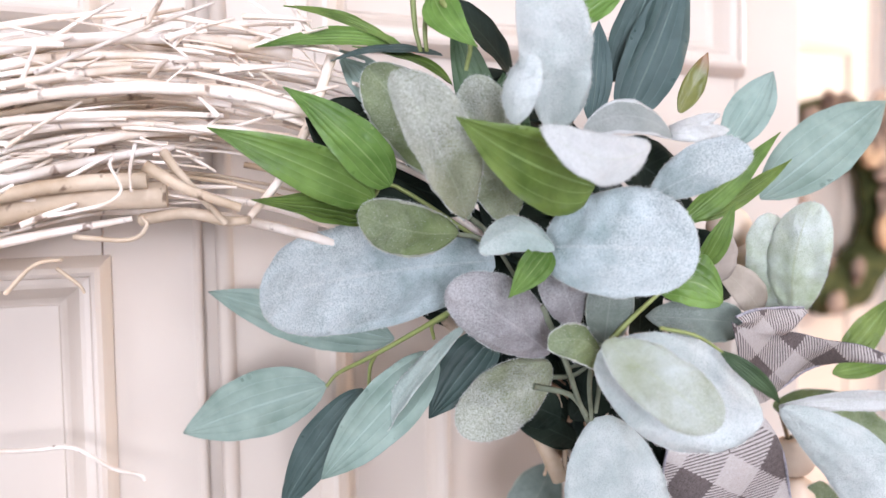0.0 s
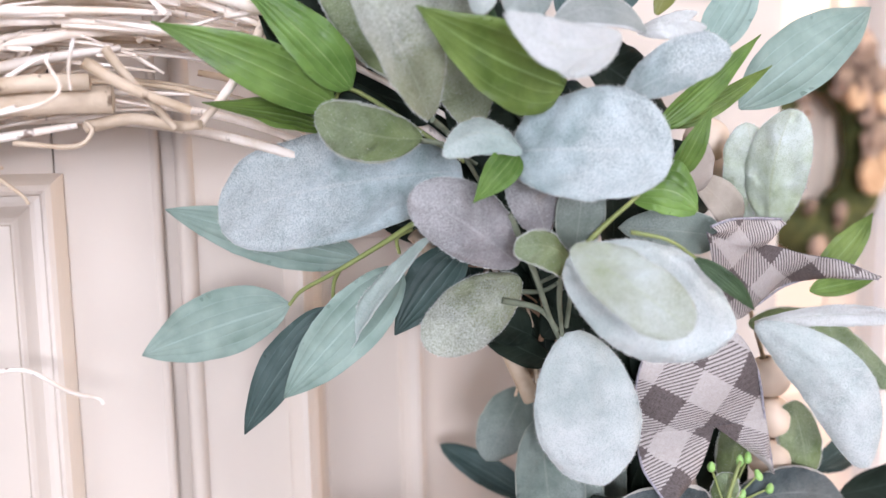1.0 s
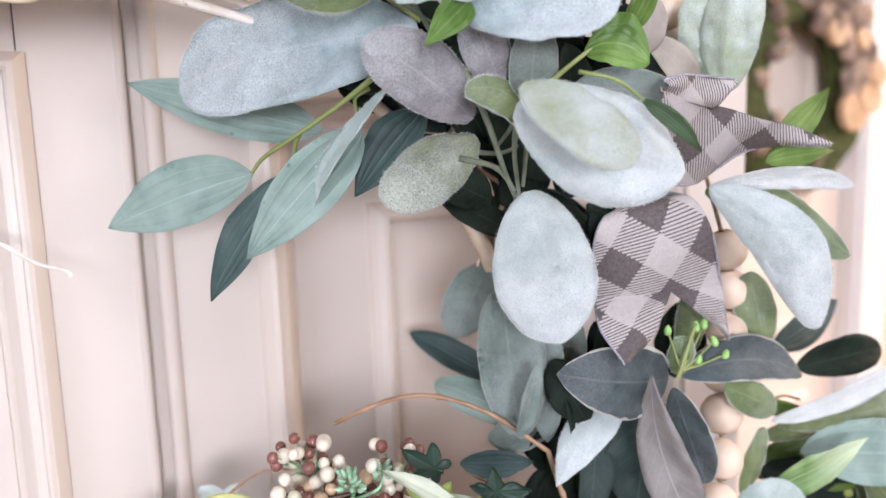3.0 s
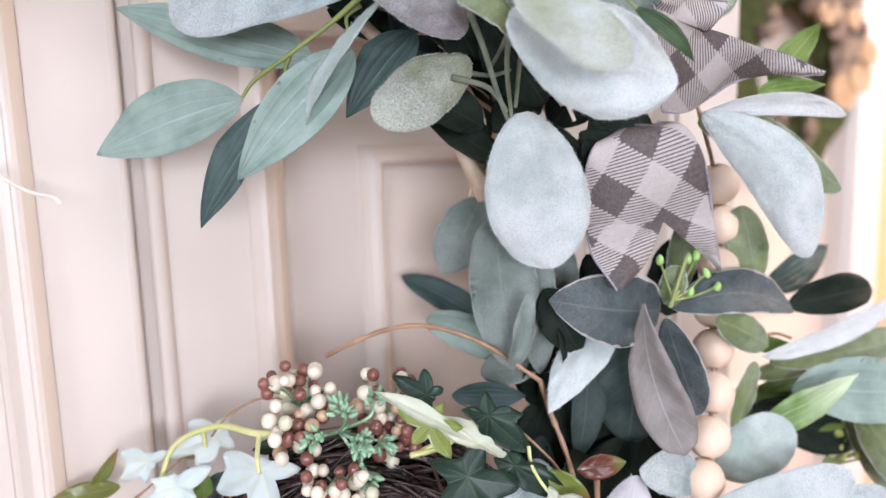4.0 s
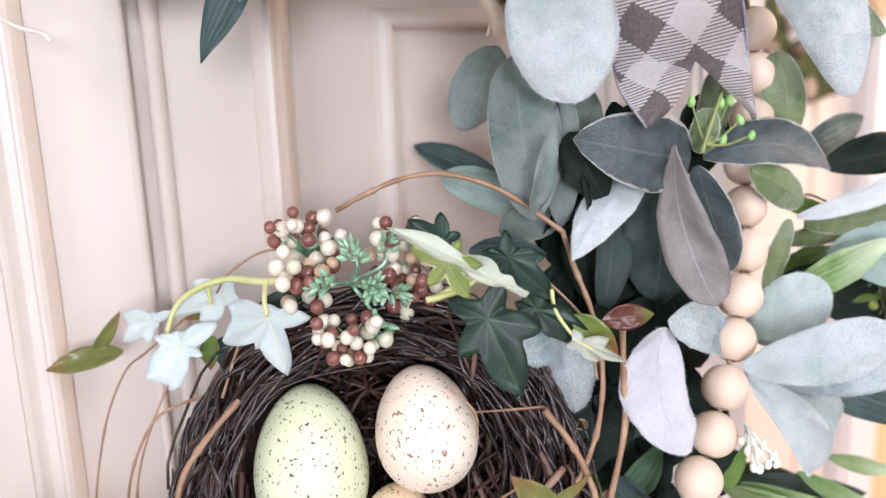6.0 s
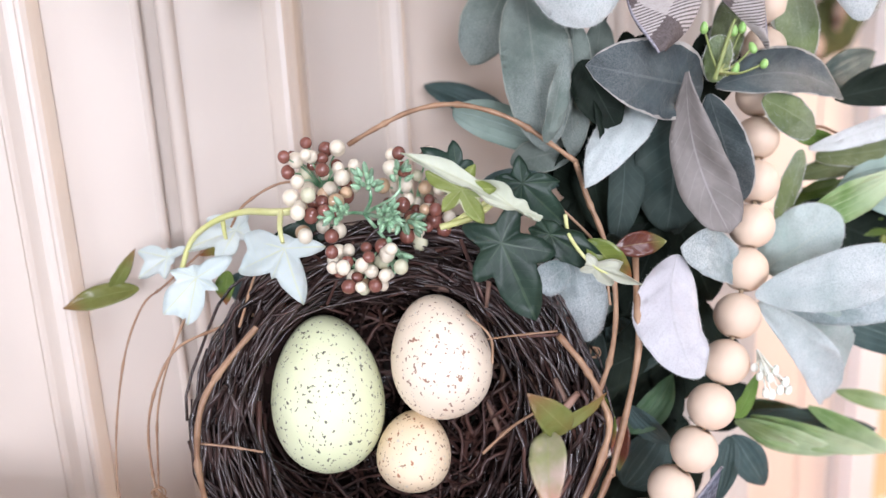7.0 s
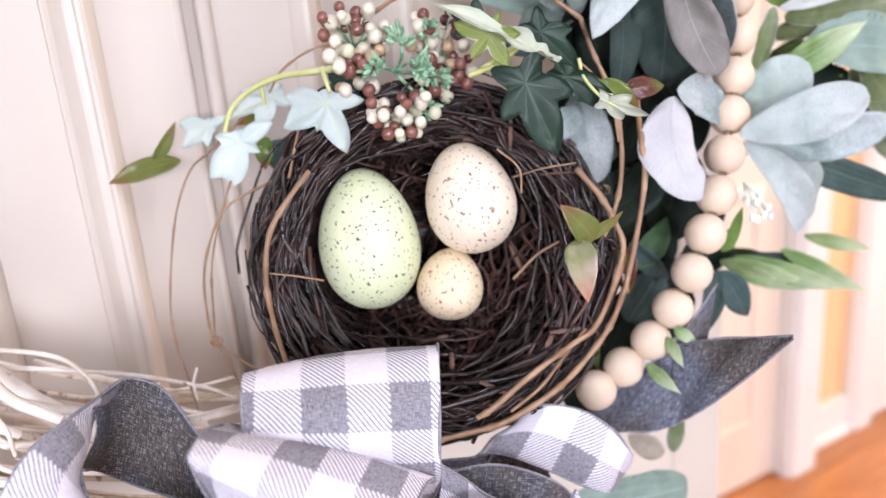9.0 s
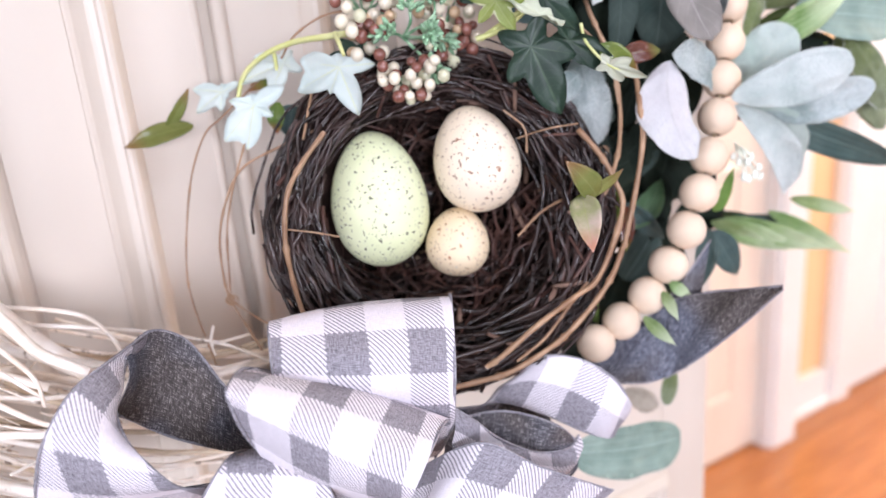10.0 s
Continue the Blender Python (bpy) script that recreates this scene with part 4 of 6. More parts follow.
leaf(spray, "H", (0.3720, -0.1280, 1.1390), (0.4500, -0.1350, 1.1100), 0.0190, .03, 0)
leaf(spray, "T", (0.3316, -0.1703, 1.1466), (0.3537, -0.1752, 1.1106), 0.0205, .05, 0)
leaf(spray, "T", (0.3259, -0.1741, 1.1491), (0.3149, -0.1767, 1.1115), 0.0147, .05, 15)
leaf(spray, "G", (0.3196, -0.1827, 1.1655), (0.3275, -0.1894, 1.1944), 0.0111, .05, 20)
leaf(spray, "N", (0.3280, -0.1395, 1.1454), (0.3690, -0.1486, 1.1576), 0.0277, .05, 0)
spray = sprays["near1"] = thing("lambs_ear_spray", (0.2635, -0.1612, 1.2085), "grey lilac flocked leaves between the nest and the beads", "foliage", "sprays of the wreath")
leaf(spray, "X", (0.2690, -0.1900, 1.2680), (0.2570, -0.2180, 1.2160), 0.0335, 0.05, -8, arc=-0.13, form="ear")
leaf(spray, "L", (0.3210, -0.1800, 1.2440), (0.2690, -0.1920, 1.2715), 0.0250, 0.06, 8, arc=-0.06, form="spoon")
leaf(spray, "L", (0.2260, -0.1621, 1.2757), (0.2357, -0.1643, 1.2217), 0.0270, 0.06, 0, form="ear")
leaf(spray, "L", (0.2220, -0.1662, 1.2649), (0.2048, -0.1624, 1.2534), 0.0159, .06, 0)
leaf(spray, "E", (0.2572, -0.1440, 1.2252), (0.2651, -0.1457, 1.2685), 0.0182, .05, 0)
leaf(spray, "H", (0.2630, -0.1600, 1.1620), (0.2990, -0.1560, 1.1870), 0.0170, 0.06, 0, arc=-0.06)
leaf(spray, "T", (0.2727, -0.1474, 1.1200), (0.2982, -0.1530, 1.1550), 0.0294, .06, 0)
leaf(spray, "T", (0.2637, -0.1604, 1.1787), (0.2907, -0.1663, 1.1506), 0.0132, .06, 20)
leaf(spray, "E", (0.2255, -0.1770, 1.1493), (0.2226, -0.1764, 1.1813), 0.0103, .06, 0)
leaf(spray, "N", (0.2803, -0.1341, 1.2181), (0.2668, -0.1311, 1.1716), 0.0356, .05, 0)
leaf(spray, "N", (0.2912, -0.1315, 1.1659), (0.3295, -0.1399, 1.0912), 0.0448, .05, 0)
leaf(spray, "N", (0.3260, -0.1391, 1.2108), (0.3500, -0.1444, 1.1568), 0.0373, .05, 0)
spray = sprays["low1"] = thing("greenery_spray", (0.2534, -0.1680, 1.0955), "small green and dark leaves under the lower beads", "foliage", "sprays of the wreath")
leaf(spray, "B", (0.2586, -0.2023, 1.1378), (0.2676, -0.2113, 1.1277), 0.0077, .05, 10)
leaf(spray, "B", (0.2530, -0.2011, 1.1328), (0.2582, -0.2092, 1.1149), 0.0071, .05, 10)
leaf(spray, "B", (0.2403, -0.1983, 1.1189), (0.2566, -0.2088, 1.0990), 0.0078, .05, 10)
leaf(spray, "F", (0.2070, -0.1640, 1.0200), (0.3000, -0.1740, 1.0000), 0.0400, 0.05, 0, arc=-0.02, form="disc")
leaf(spray, "O", (0.3037, -0.1642, 1.0480), (0.2985, -0.1631, 1.0217), 0.0121, .05, 0)
leaf(spray, "Z", (0.2647, -0.1556, 1.0425), (0.2902, -0.1612, 1.0221), 0.0160, .05, 0)
leaf(spray, "N", (0.2399, -0.1302, 1.0973), (0.2604, -0.1347, 1.0488), 0.0356, .05, 0)
leaf(spray, "N", (0.2871, -0.1306, 1.1182), (0.2505, -0.1225, 1.0653), 0.0482, .05, 0)
leaf(spray, "G", (0.2223, -0.1663, 1.1448), (0.2311, -0.1682, 1.1045), 0.0094, .05, 10)
spray = sprays["dark1"] = thing("greenery_spray", (0.2690, -0.1372, 1.3642), "near-black leaves, coloured as the shade deep inside the wreath", "foliage", "sprays of the wreath")
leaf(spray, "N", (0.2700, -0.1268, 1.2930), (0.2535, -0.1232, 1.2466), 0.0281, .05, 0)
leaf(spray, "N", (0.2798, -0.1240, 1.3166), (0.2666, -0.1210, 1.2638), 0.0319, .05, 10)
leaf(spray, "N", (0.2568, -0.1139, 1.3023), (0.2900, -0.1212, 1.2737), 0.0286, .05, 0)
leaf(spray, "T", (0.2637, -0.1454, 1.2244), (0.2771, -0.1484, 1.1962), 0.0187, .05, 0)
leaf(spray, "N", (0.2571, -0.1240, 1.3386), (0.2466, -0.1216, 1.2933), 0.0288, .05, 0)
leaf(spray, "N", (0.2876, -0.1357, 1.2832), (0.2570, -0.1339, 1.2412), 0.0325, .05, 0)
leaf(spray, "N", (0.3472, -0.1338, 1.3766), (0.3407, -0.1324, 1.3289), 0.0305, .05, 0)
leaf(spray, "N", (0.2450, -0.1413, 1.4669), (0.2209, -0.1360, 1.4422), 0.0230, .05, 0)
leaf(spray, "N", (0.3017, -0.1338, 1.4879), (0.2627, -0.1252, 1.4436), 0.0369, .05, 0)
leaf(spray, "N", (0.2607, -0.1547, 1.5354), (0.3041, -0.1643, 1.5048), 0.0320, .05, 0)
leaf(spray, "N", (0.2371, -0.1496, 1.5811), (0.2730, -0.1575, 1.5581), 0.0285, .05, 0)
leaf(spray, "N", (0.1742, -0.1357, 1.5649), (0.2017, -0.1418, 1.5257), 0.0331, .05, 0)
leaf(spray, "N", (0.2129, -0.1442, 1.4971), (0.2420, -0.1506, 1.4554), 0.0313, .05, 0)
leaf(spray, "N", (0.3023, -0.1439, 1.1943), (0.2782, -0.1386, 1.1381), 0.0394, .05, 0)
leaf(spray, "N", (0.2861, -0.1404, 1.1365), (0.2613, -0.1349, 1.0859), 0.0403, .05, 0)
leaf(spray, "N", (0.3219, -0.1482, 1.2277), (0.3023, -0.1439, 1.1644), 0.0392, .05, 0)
spray = sprays["red1"] = thing("ivy_spray", (0.2107, -0.1897, 1.1963), "glossy green leaves tinged red on the nest vine", "foliage", "sprays of the wreath")
leaf(spray, "J", (0.1830, -0.2220, 1.2110), (0.1630, -0.2220, 1.2330), 0.0135, .10, 0)
leaf(spray, "S", (0.1730, -0.2220, 1.2130), (0.1570, -0.2480, 1.1930), 0.0150, .08, 12)
leaf(spray, "J", (0.1660, -0.2220, 1.2110), (0.2090, -0.2150, 1.2190), 0.0065, .06, 20)
leaf(spray, "Q", (0.2430, -0.1809, 1.1848), (0.2392, -0.1850, 1.1582), 0.0104, .06, 20)
leaf(spray, "R", (0.2330, -0.1787, 1.1981), (0.2358, -0.1843, 1.1720), 0.0120, .06, 20)
spray = sprays["red2"] = thing("ivy_spray", (0.2253, -0.1895, 1.2786), "small glossy red and green leaves over the nest vine", "foliage", "sprays of the wreath")
leaf(spray, "Q", (0.2400, -0.1800, 1.2730), (0.2660, -0.1860, 1.2740), 0.0123, .06, -10)
leaf(spray, "R", (0.2165, -0.1900, 1.2823), (0.2345, -0.1990, 1.2628), 0.0141, .06, 10)
spray = sprays["red3"] = thing("ivy_spray", (0.0605, -0.0547, 1.2610), "thin stem with olive leaves tipped with rust beside the nest", "foliage", "sprays of the wreath")
leaf(spray, "J", (0.0350, -0.0300, 1.2510), (-0.0030, -0.0110, 1.2410), 0.0135, .08, 15)
leaf(spray, "J", (0.0210, -0.0220, 1.2510), (0.0360, -0.0300, 1.2740), 0.0075, .1, 30)
leaf(spray, "R", (0.0890, -0.0600, 1.2820), (0.0660, -0.0500, 1.2690), 0.0138, .06, 10)
leaf(spray, "R", (0.0780, -0.0646, 1.2618), (0.0747, -0.0638, 1.2435), 0.0109, .06, 10)
leaf(spray, "T", (0.0897, -0.0571, 1.2582), (0.0834, -0.0557, 1.2397), 0.0184, .06, 0)
stem(sprays["teal1"], [(0.1484, -0.1500, 1.5050), (0.1384, -0.1329, 1.4944), (0.1220, -0.1142, 1.4808), (0.1099, -0.0966, 1.4705), (0.1050, -0.0905, 1.4630)], 0.0014)
stem(sprays["teal1"], [(0.1234, -0.1145, 1.4813), (0.1221, -0.1093, 1.4744), (0.1226, -0.1044, 1.4615)], 0.0012)
stem(sprays["teal1"], [(0.1499, -0.1404, 1.5012), (0.1451, -0.1343, 1.4968), (0.1478, -0.1299, 1.4892)], 0.0012)
stem(sprays["green1"], [(0.1333, -0.1467, 1.6471), (0.1343, -0.1469, 1.6322), (0.1366, -0.1474, 1.6218)], 0.0014)
stem(sprays["green1"], [(0.1403, -0.1483, 1.6474), (0.1385, -0.1479, 1.6324), (0.1391, -0.1480, 1.6219)], 0.0014)
stem(sprays["green1"], [(0.1417, -0.1586, 1.6424), (0.1538, -0.1612, 1.6257), (0.1545, -0.1564, 1.6131)], 0.0014)
stem(sprays["green1"], [(0.2083, -0.1882, 1.4919), (0.2156, -0.1948, 1.5024), (0.2341, -0.1939, 1.5143)], 0.0014)
stem(sprays["green1"], [(0.1745, -0.1458, 1.5310), (0.1283, -0.1336, 1.5624), (0.1157, -0.1379, 1.5572)], 0.0012)
stem(sprays["lambs1"], [(0.1472, -0.1718, 1.5476), (0.1600, -0.1626, 1.5411), (0.1798, -0.1470, 1.5241), (0.2183, -0.1354, 1.4724)], 0.0013, STEM_GREY)
stem(sprays["lambs1"], [(0.1480, -0.1560, 1.5400), (0.1619, -0.1530, 1.5377), (0.1799, -0.1470, 1.5295)], 0.0013, STEM_GREY)
stem(sprays["lambs1"], [(0.2115, -0.1739, 1.5231), (0.2185, -0.1655, 1.4983), (0.2251, -0.1569, 1.4769)], 0.0012, STEM_GREY)
stem(sprays["lambs1"], [(0.1967, -0.1957, 1.4920), (0.2005, -0.1815, 1.4819), (0.2098, -0.1536, 1.4735)], 0.0013, STEM_GREY)
stem(sprays["lambs1"], [(0.1950, -0.1553, 1.4704), (0.2110, -0.1538, 1.4694), (0.2277, -0.1475, 1.4737)], 0.0013, STEM_GREY)
stem(sprays["lambs1"], [(0.1800, -0.1760, 1.5080), (0.1930, -0.1740, 1.4830), (0.2060, -0.1660, 1.4600), (0.2200, -0.1560, 1.4420)], 0.0016, STEM_GREY)
stem(sprays["lambs1"], [(0.1990, -0.1880, 1.4850), (0.2030, -0.1790, 1.4700), (0.2130, -0.1660, 1.4500)], 0.0014, STEM_GREY)
stem(sprays["lambs1"], [(0.2180, -0.1850, 1.5060), (0.2110, -0.1800, 1.4820), (0.2140, -0.1680, 1.4540)], 0.0015, STEM_GREY)
stem(sprays["lambs1"], [(0.1850, -0.1600, 1.4680), (0.2020, -0.1640, 1.4630), (0.2120, -0.1640, 1.4520)], 0.0016, STEM_GREY)
stem(sprays["green1"], [(0.2060, -0.2240, 1.5020), (0.2200, -0.2290, 1.4985), (0.2340, -0.2290, 1.4905)], 0.0009)
stem(sprays["mid2"], [(0.3006, -0.1785, 1.3486), (0.3079, -0.1801, 1.3706), (0.3103, -0.1807, 1.3770)], 0.0012)
stem(sprays["mid2"], [(0.3024, -0.1789, 1.3523), (0.3023, -0.1739, 1.3612), (0.2982, -0.1730, 1.3736)], 0.0008)
green_bud((0.2982, -0.1730, 1.3736))
stem(sprays["mid2"], [(0.3024, -0.1789, 1.3523), (0.3159, -0.1699, 1.3594), (0.3199, -0.1708, 1.3719)], 0.0008)
green_bud((0.3199, -0.1708, 1.3719))
stem(sprays["mid2"], [(0.3024, -0.1789, 1.3523), (0.3182, -0.1704, 1.3600), (0.3246, -0.1718, 1.3731)], 0.0008)
green_bud((0.3246, -0.1718, 1.3731))
stem(sprays["mid2"], [(0.3024, -0.1789, 1.3523), (0.3213, -0.1711, 1.3549), (0.3308, -0.1732, 1.3630)], 0.0008)
green_bud((0.3308, -0.1732, 1.3630))
stem(sprays["mid2"], [(0.3024, -0.1789, 1.3523), (0.3167, -0.1701, 1.3499), (0.3217, -0.1712, 1.3531)], 0.0008)
green_bud((0.3217, -0.1712, 1.3531))
stem(sprays["mid2"], [(0.3024, -0.1789, 1.3523), (0.3247, -0.1718, 1.3508), (0.3378, -0.1747, 1.3549)], 0.0008)
green_bud((0.3378, -0.1747, 1.3549))
stem(sprays["right3"], [(0.3090, -0.2054, 1.2148), (0.3039, -0.2142, 1.2062), (0.3060, -0.2147, 1.1960)], 0.0007, WHITE_BUD)
white_bud((0.3060, -0.2147, 1.1960))
stem(sprays["right3"], [(0.3090, -0.2054, 1.2148), (0.3091, -0.2154, 1.2084), (0.3166, -0.2171, 1.2005)], 0.0007, WHITE_BUD)
white_bud((0.3166, -0.2171, 1.2005))
stem(sprays["right3"], [(0.3090, -0.2054, 1.2148), (0.3077, -0.2151, 1.2063), (0.3138, -0.2164, 1.1964)], 0.0007, WHITE_BUD)
white_bud((0.3138, -0.2164, 1.1964))
stem(sprays["right3"], [(0.3090, -0.2054, 1.2148), (0.3002, -0.2184, 1.2125), (0.3031, -0.2191, 1.2064)], 0.0007, WHITE_BUD)
white_bud((0.3031, -0.2191, 1.2064))
stem(sprays["right3"], [(0.3090, -0.2054, 1.2148), (0.3043, -0.2164, 1.2127), (0.3087, -0.2173, 1.2084)], 0.0007, WHITE_BUD)
white_bud((0.3087, -0.2173, 1.2084))
stem(sprays["right3"], [(0.3090, -0.2054, 1.2148), (0.3021, -0.2139, 1.2109), (0.3023, -0.2139, 1.2056)], 0.0007, WHITE_BUD)
white_bud((0.3023, -0.2139, 1.2056))
stem(sprays["right3"], [(0.3090, -0.2054, 1.2148), (0.3056, -0.2146, 1.2054), (0.3095, -0.2155, 1.1946)], 0.0007, WHITE_BUD)
white_bud((0.3095, -0.2155, 1.1946))
stem(sprays["right3"], [(0.3090, -0.2054, 1.2148), (0.3147, -0.2116, 1.2035), (0.3233, -0.2135, 1.1930)], 0.0007, WHITE_BUD)
white_bud((0.3233, -0.2135, 1.1930))
stem(sprays["right3"], [(0.3090, -0.2054, 1.2148), (0.3049, -0.2095, 1.2110), (0.3035, -0.2092, 1.2082)], 0.0007, WHITE_BUD)
white_bud((0.3035, -0.2092, 1.2082))
stem(sprays["right1"], [(0.3751, -0.1699, 1.3185), (0.3954, -0.1644, 1.3176), (0.4119, -0.1630, 1.3120)], 0.0011, VINE_BROWN_STEM)
stem(sprays["right1"], [(0.3594, -0.1665, 1.2191), (0.3781, -0.1706, 1.2099), (0.3840, -0.1719, 1.2039)], 0.0011, VINE_BROWN_STEM)
stem(sprays["right1"], [(0.4445, -0.1652, 1.2224), (0.4502, -0.1714, 1.2457)], 0.0007)
olive_bud((0.4502, -0.1714, 1.2457))
stem(sprays["right1"], [(0.4445, -0.1652, 1.2224), (0.4477, -0.1709, 1.2468)], 0.0007)
olive_bud((0.4477, -0.1709, 1.2468))
stem(sprays["right1"], [(0.4475, -0.1659, 1.2220), (0.4727, -0.1764, 1.2269)], 0.0007)
olive_bud((0.4727, -0.1764, 1.2269))
stem(sprays["right1"], [(0.4435, -0.1650, 1.2226), (0.4504, -0.1715, 1.2359)], 0.0007)
olive_bud((0.4504, -0.1715, 1.2359))
stem(sprays["right1"], [(0.4429, -0.1648, 1.2226), (0.4483, -0.1710, 1.2458)], 0.0007)
olive_bud((0.4483, -0.1710, 1.2458))
stem(sprays["right1"], [(0.4479, -0.1659, 1.2219), (0.4730, -0.1765, 1.2262)], 0.0007)
olive_bud((0.4730, -0.1765, 1.2262))
stem(sprays["right1"], [(0.4437, -0.1650, 1.2225), (0.4680, -0.1754, 1.2414)], 0.0007)
olive_bud((0.4680, -0.1754, 1.2414))
stem(sprays["right1"], [(0.4483, -0.1660, 1.2219), (0.4633, -0.1743, 1.2297)], 0.0007)
olive_bud((0.4633, -0.1743, 1.2297))
stem(sprays["right1"], [(0.4462, -0.1656, 1.2222), (0.4703, -0.1759, 1.2435)], 0.0007)
olive_bud((0.4703, -0.1759, 1.2435))
stem(sprays["right1"], [(0.4426, -0.1648, 1.2227), (0.4644, -0.1746, 1.2347)], 0.0007)
olive_bud((0.4644, -0.1746, 1.2347))
stem(sprays["right1"], [(0.4489, -0.1662, 1.2218), (0.4576, -0.1731, 1.2450)], 0.0007)
olive_bud((0.4576, -0.1731, 1.2450))
stem(sprays["right1"], [(0.4437, -0.1650, 1.2225), (0.4706, -0.1759, 1.2329)], 0.0007)
olive_bud((0.4706, -0.1759, 1.2329))
stem(sprays["right1"], [(0.4485, -0.1661, 1.2219), (0.4720, -0.1762, 1.2322)], 0.0007)
olive_bud((0.4720, -0.1762, 1.2322))
stem(sprays["right1"], [(0.4446, -0.1652, 1.2224), (0.4700, -0.1758, 1.2339)], 0.0007)
olive_bud((0.4700, -0.1758, 1.2339))
stem(sprays["right1"], [(0.4425, -0.1648, 1.2227), (0.4620, -0.1740, 1.2367)], 0.0007)
olive_bud((0.4620, -0.1740, 1.2367))
stem(sprays["right1"], [(0.4415, -0.1645, 1.2228), (0.4534, -0.1721, 1.2292)], 0.0007)
olive_bud((0.4534, -0.1721, 1.2292))
# ---- filler leaves, coloured as deep shade, along the filled side of the ring ----
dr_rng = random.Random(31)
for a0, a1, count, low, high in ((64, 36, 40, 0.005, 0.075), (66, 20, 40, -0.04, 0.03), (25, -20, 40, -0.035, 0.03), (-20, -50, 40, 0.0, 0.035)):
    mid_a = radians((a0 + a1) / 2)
    spray = thing("greenery_spray", ring_point(mid_a, 0, 0), "filler leaves with shade in their colour, behind the paler sprays", "foliage", "sprays of the wreath")
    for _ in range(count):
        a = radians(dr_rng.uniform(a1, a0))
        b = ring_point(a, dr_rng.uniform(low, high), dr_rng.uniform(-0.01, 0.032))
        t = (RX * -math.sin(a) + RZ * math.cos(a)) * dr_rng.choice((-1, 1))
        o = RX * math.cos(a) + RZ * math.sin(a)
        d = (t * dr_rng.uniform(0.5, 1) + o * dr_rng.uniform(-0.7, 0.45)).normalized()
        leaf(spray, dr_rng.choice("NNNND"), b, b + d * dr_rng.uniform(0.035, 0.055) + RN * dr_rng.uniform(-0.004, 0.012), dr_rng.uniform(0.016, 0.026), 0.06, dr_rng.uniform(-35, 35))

# ---- bare twigs showing between the leaves ----
tw_rng = random.Random(77)
for k in range(20):
    a0 = radians(tw_rng.uniform(19, 42))
    span = tw_rng.uniform(0.10, 0.28)
    dr0, dr1, dn = tw_rng.uniform(-0.055, 0.02), tw_rng.uniform(-0.055, 0.02), tw_rng.uniform(0.0, 0.016)
    pts = [ring_point(a0 + span * f, dr0 + (dr1 - dr0) * f + 0.004 * math.sin(5 * f + k), dn + 0.004 * math.sin(4 * f + 2 * k)) for f in (0, 0.2, 0.4, 0.6, 0.8, 1.0)]
    twig(pts, tw_rng.choice((0.0007, 0.0009, 0.0012, 0.0015)), tw_rng.choice((VINE_TAN, VINE_BROWN_STEM)))
# ---- string of wooden beads ----
WOOD = simple("raw_wood_beads", (0.66, 0.50, 0.365), (0.79, 0.655, 0.525), 26, 0.55, 0.15, 0.0003, (1, 1, 0.25), 0.07, spec=0.3)
TWINE = simple("jute_twine", (0.35, 0.25, 0.15), (0.5, 0.38, 0.25), 300, 0.9, 0.4)
BEADS = [
    (0.3088, -0.1553, 1.5390),
    (0.3152, -0.1518, 1.5233),
    (0.3559, -0.1557, 1.4089),
    (0.3580, -0.1562, 1.3857),
    (0.3564, -0.1568, 1.3623),
    (0.3517, -0.1588, 1.3379),
    (0.3474, -0.1631, 1.3151),
    (0.3389, -0.1724, 1.2931),
    (0.3291, -0.1794, 1.2717),
    (0.3209, -0.1840, 1.2504),
    (0.3084, -0.1919, 1.2293),
    (0.2979, -0.1957, 1.2076),
    (0.2847, -0.2000, 1.1880),
    (0.2748, -0.1994, 1.1667),
    (0.2646, -0.1946, 1.1456),
    (0.2519, -0.1898, 1.1273),
    (0.2348, -0.1850, 1.1136),
    (0.2169, -0.1811, 1.1027),
]
garland = thing("bead_garland", BEADS[8], "string of round natural wooden beads draped down the wreath", "bead garland")
bead_bm = bmesh.new()
prof = [(0.0024, -1.0)] + [(math.cos(t), math.sin(t)) for t in np.linspace(-1.35, 1.35, 15)] + [(0.0024, 1.0)]
BR = 0.0118
rings = []
for k, (c, s) in enumerate(prof):
    rr, hh = (0.0026, s * BR * 0.93) if k in (0, len(prof) - 1) else (BR * c, BR * s)
    rings.append([bead_bm.verts.new((rr * math.cos(6.2832 * j / 24), rr * math.sin(6.2832 * j / 24), hh)) for j in range(24)])
for a, b in zip(rings, rings[1:]):
    for j in range(24):
        f = bead_bm.faces.new((a[j], a[(j + 1) % 24], b[(j + 1) % 24], b[j]))
        f.smooth = True
bead_mesh = bpy.data.meshes.new("bead")
bead_bm.to_mesh(bead_mesh)
bead_mesh.materials.append(WOOD)
for i, p in enumerate(BEADS):
    p = Vector(p)
    d = (Vector(BEADS[min(i + 1, len(BEADS) - 1)]) - Vector(BEADS[max(i - 1, 0)])).normalized()
    ob = new("bead", bead_mesh)
    ob.parent = garland
    ob.matrix_local = Matrix.Translation(p - Vector(BEADS[8])) @ d.to_track_quat("Z", "Y").to_matrix().to_4x4()
part("cord", tube(bmesh.new(), smooth_line(BEADS, 4), 0.0012, 6), TWINE, garland)

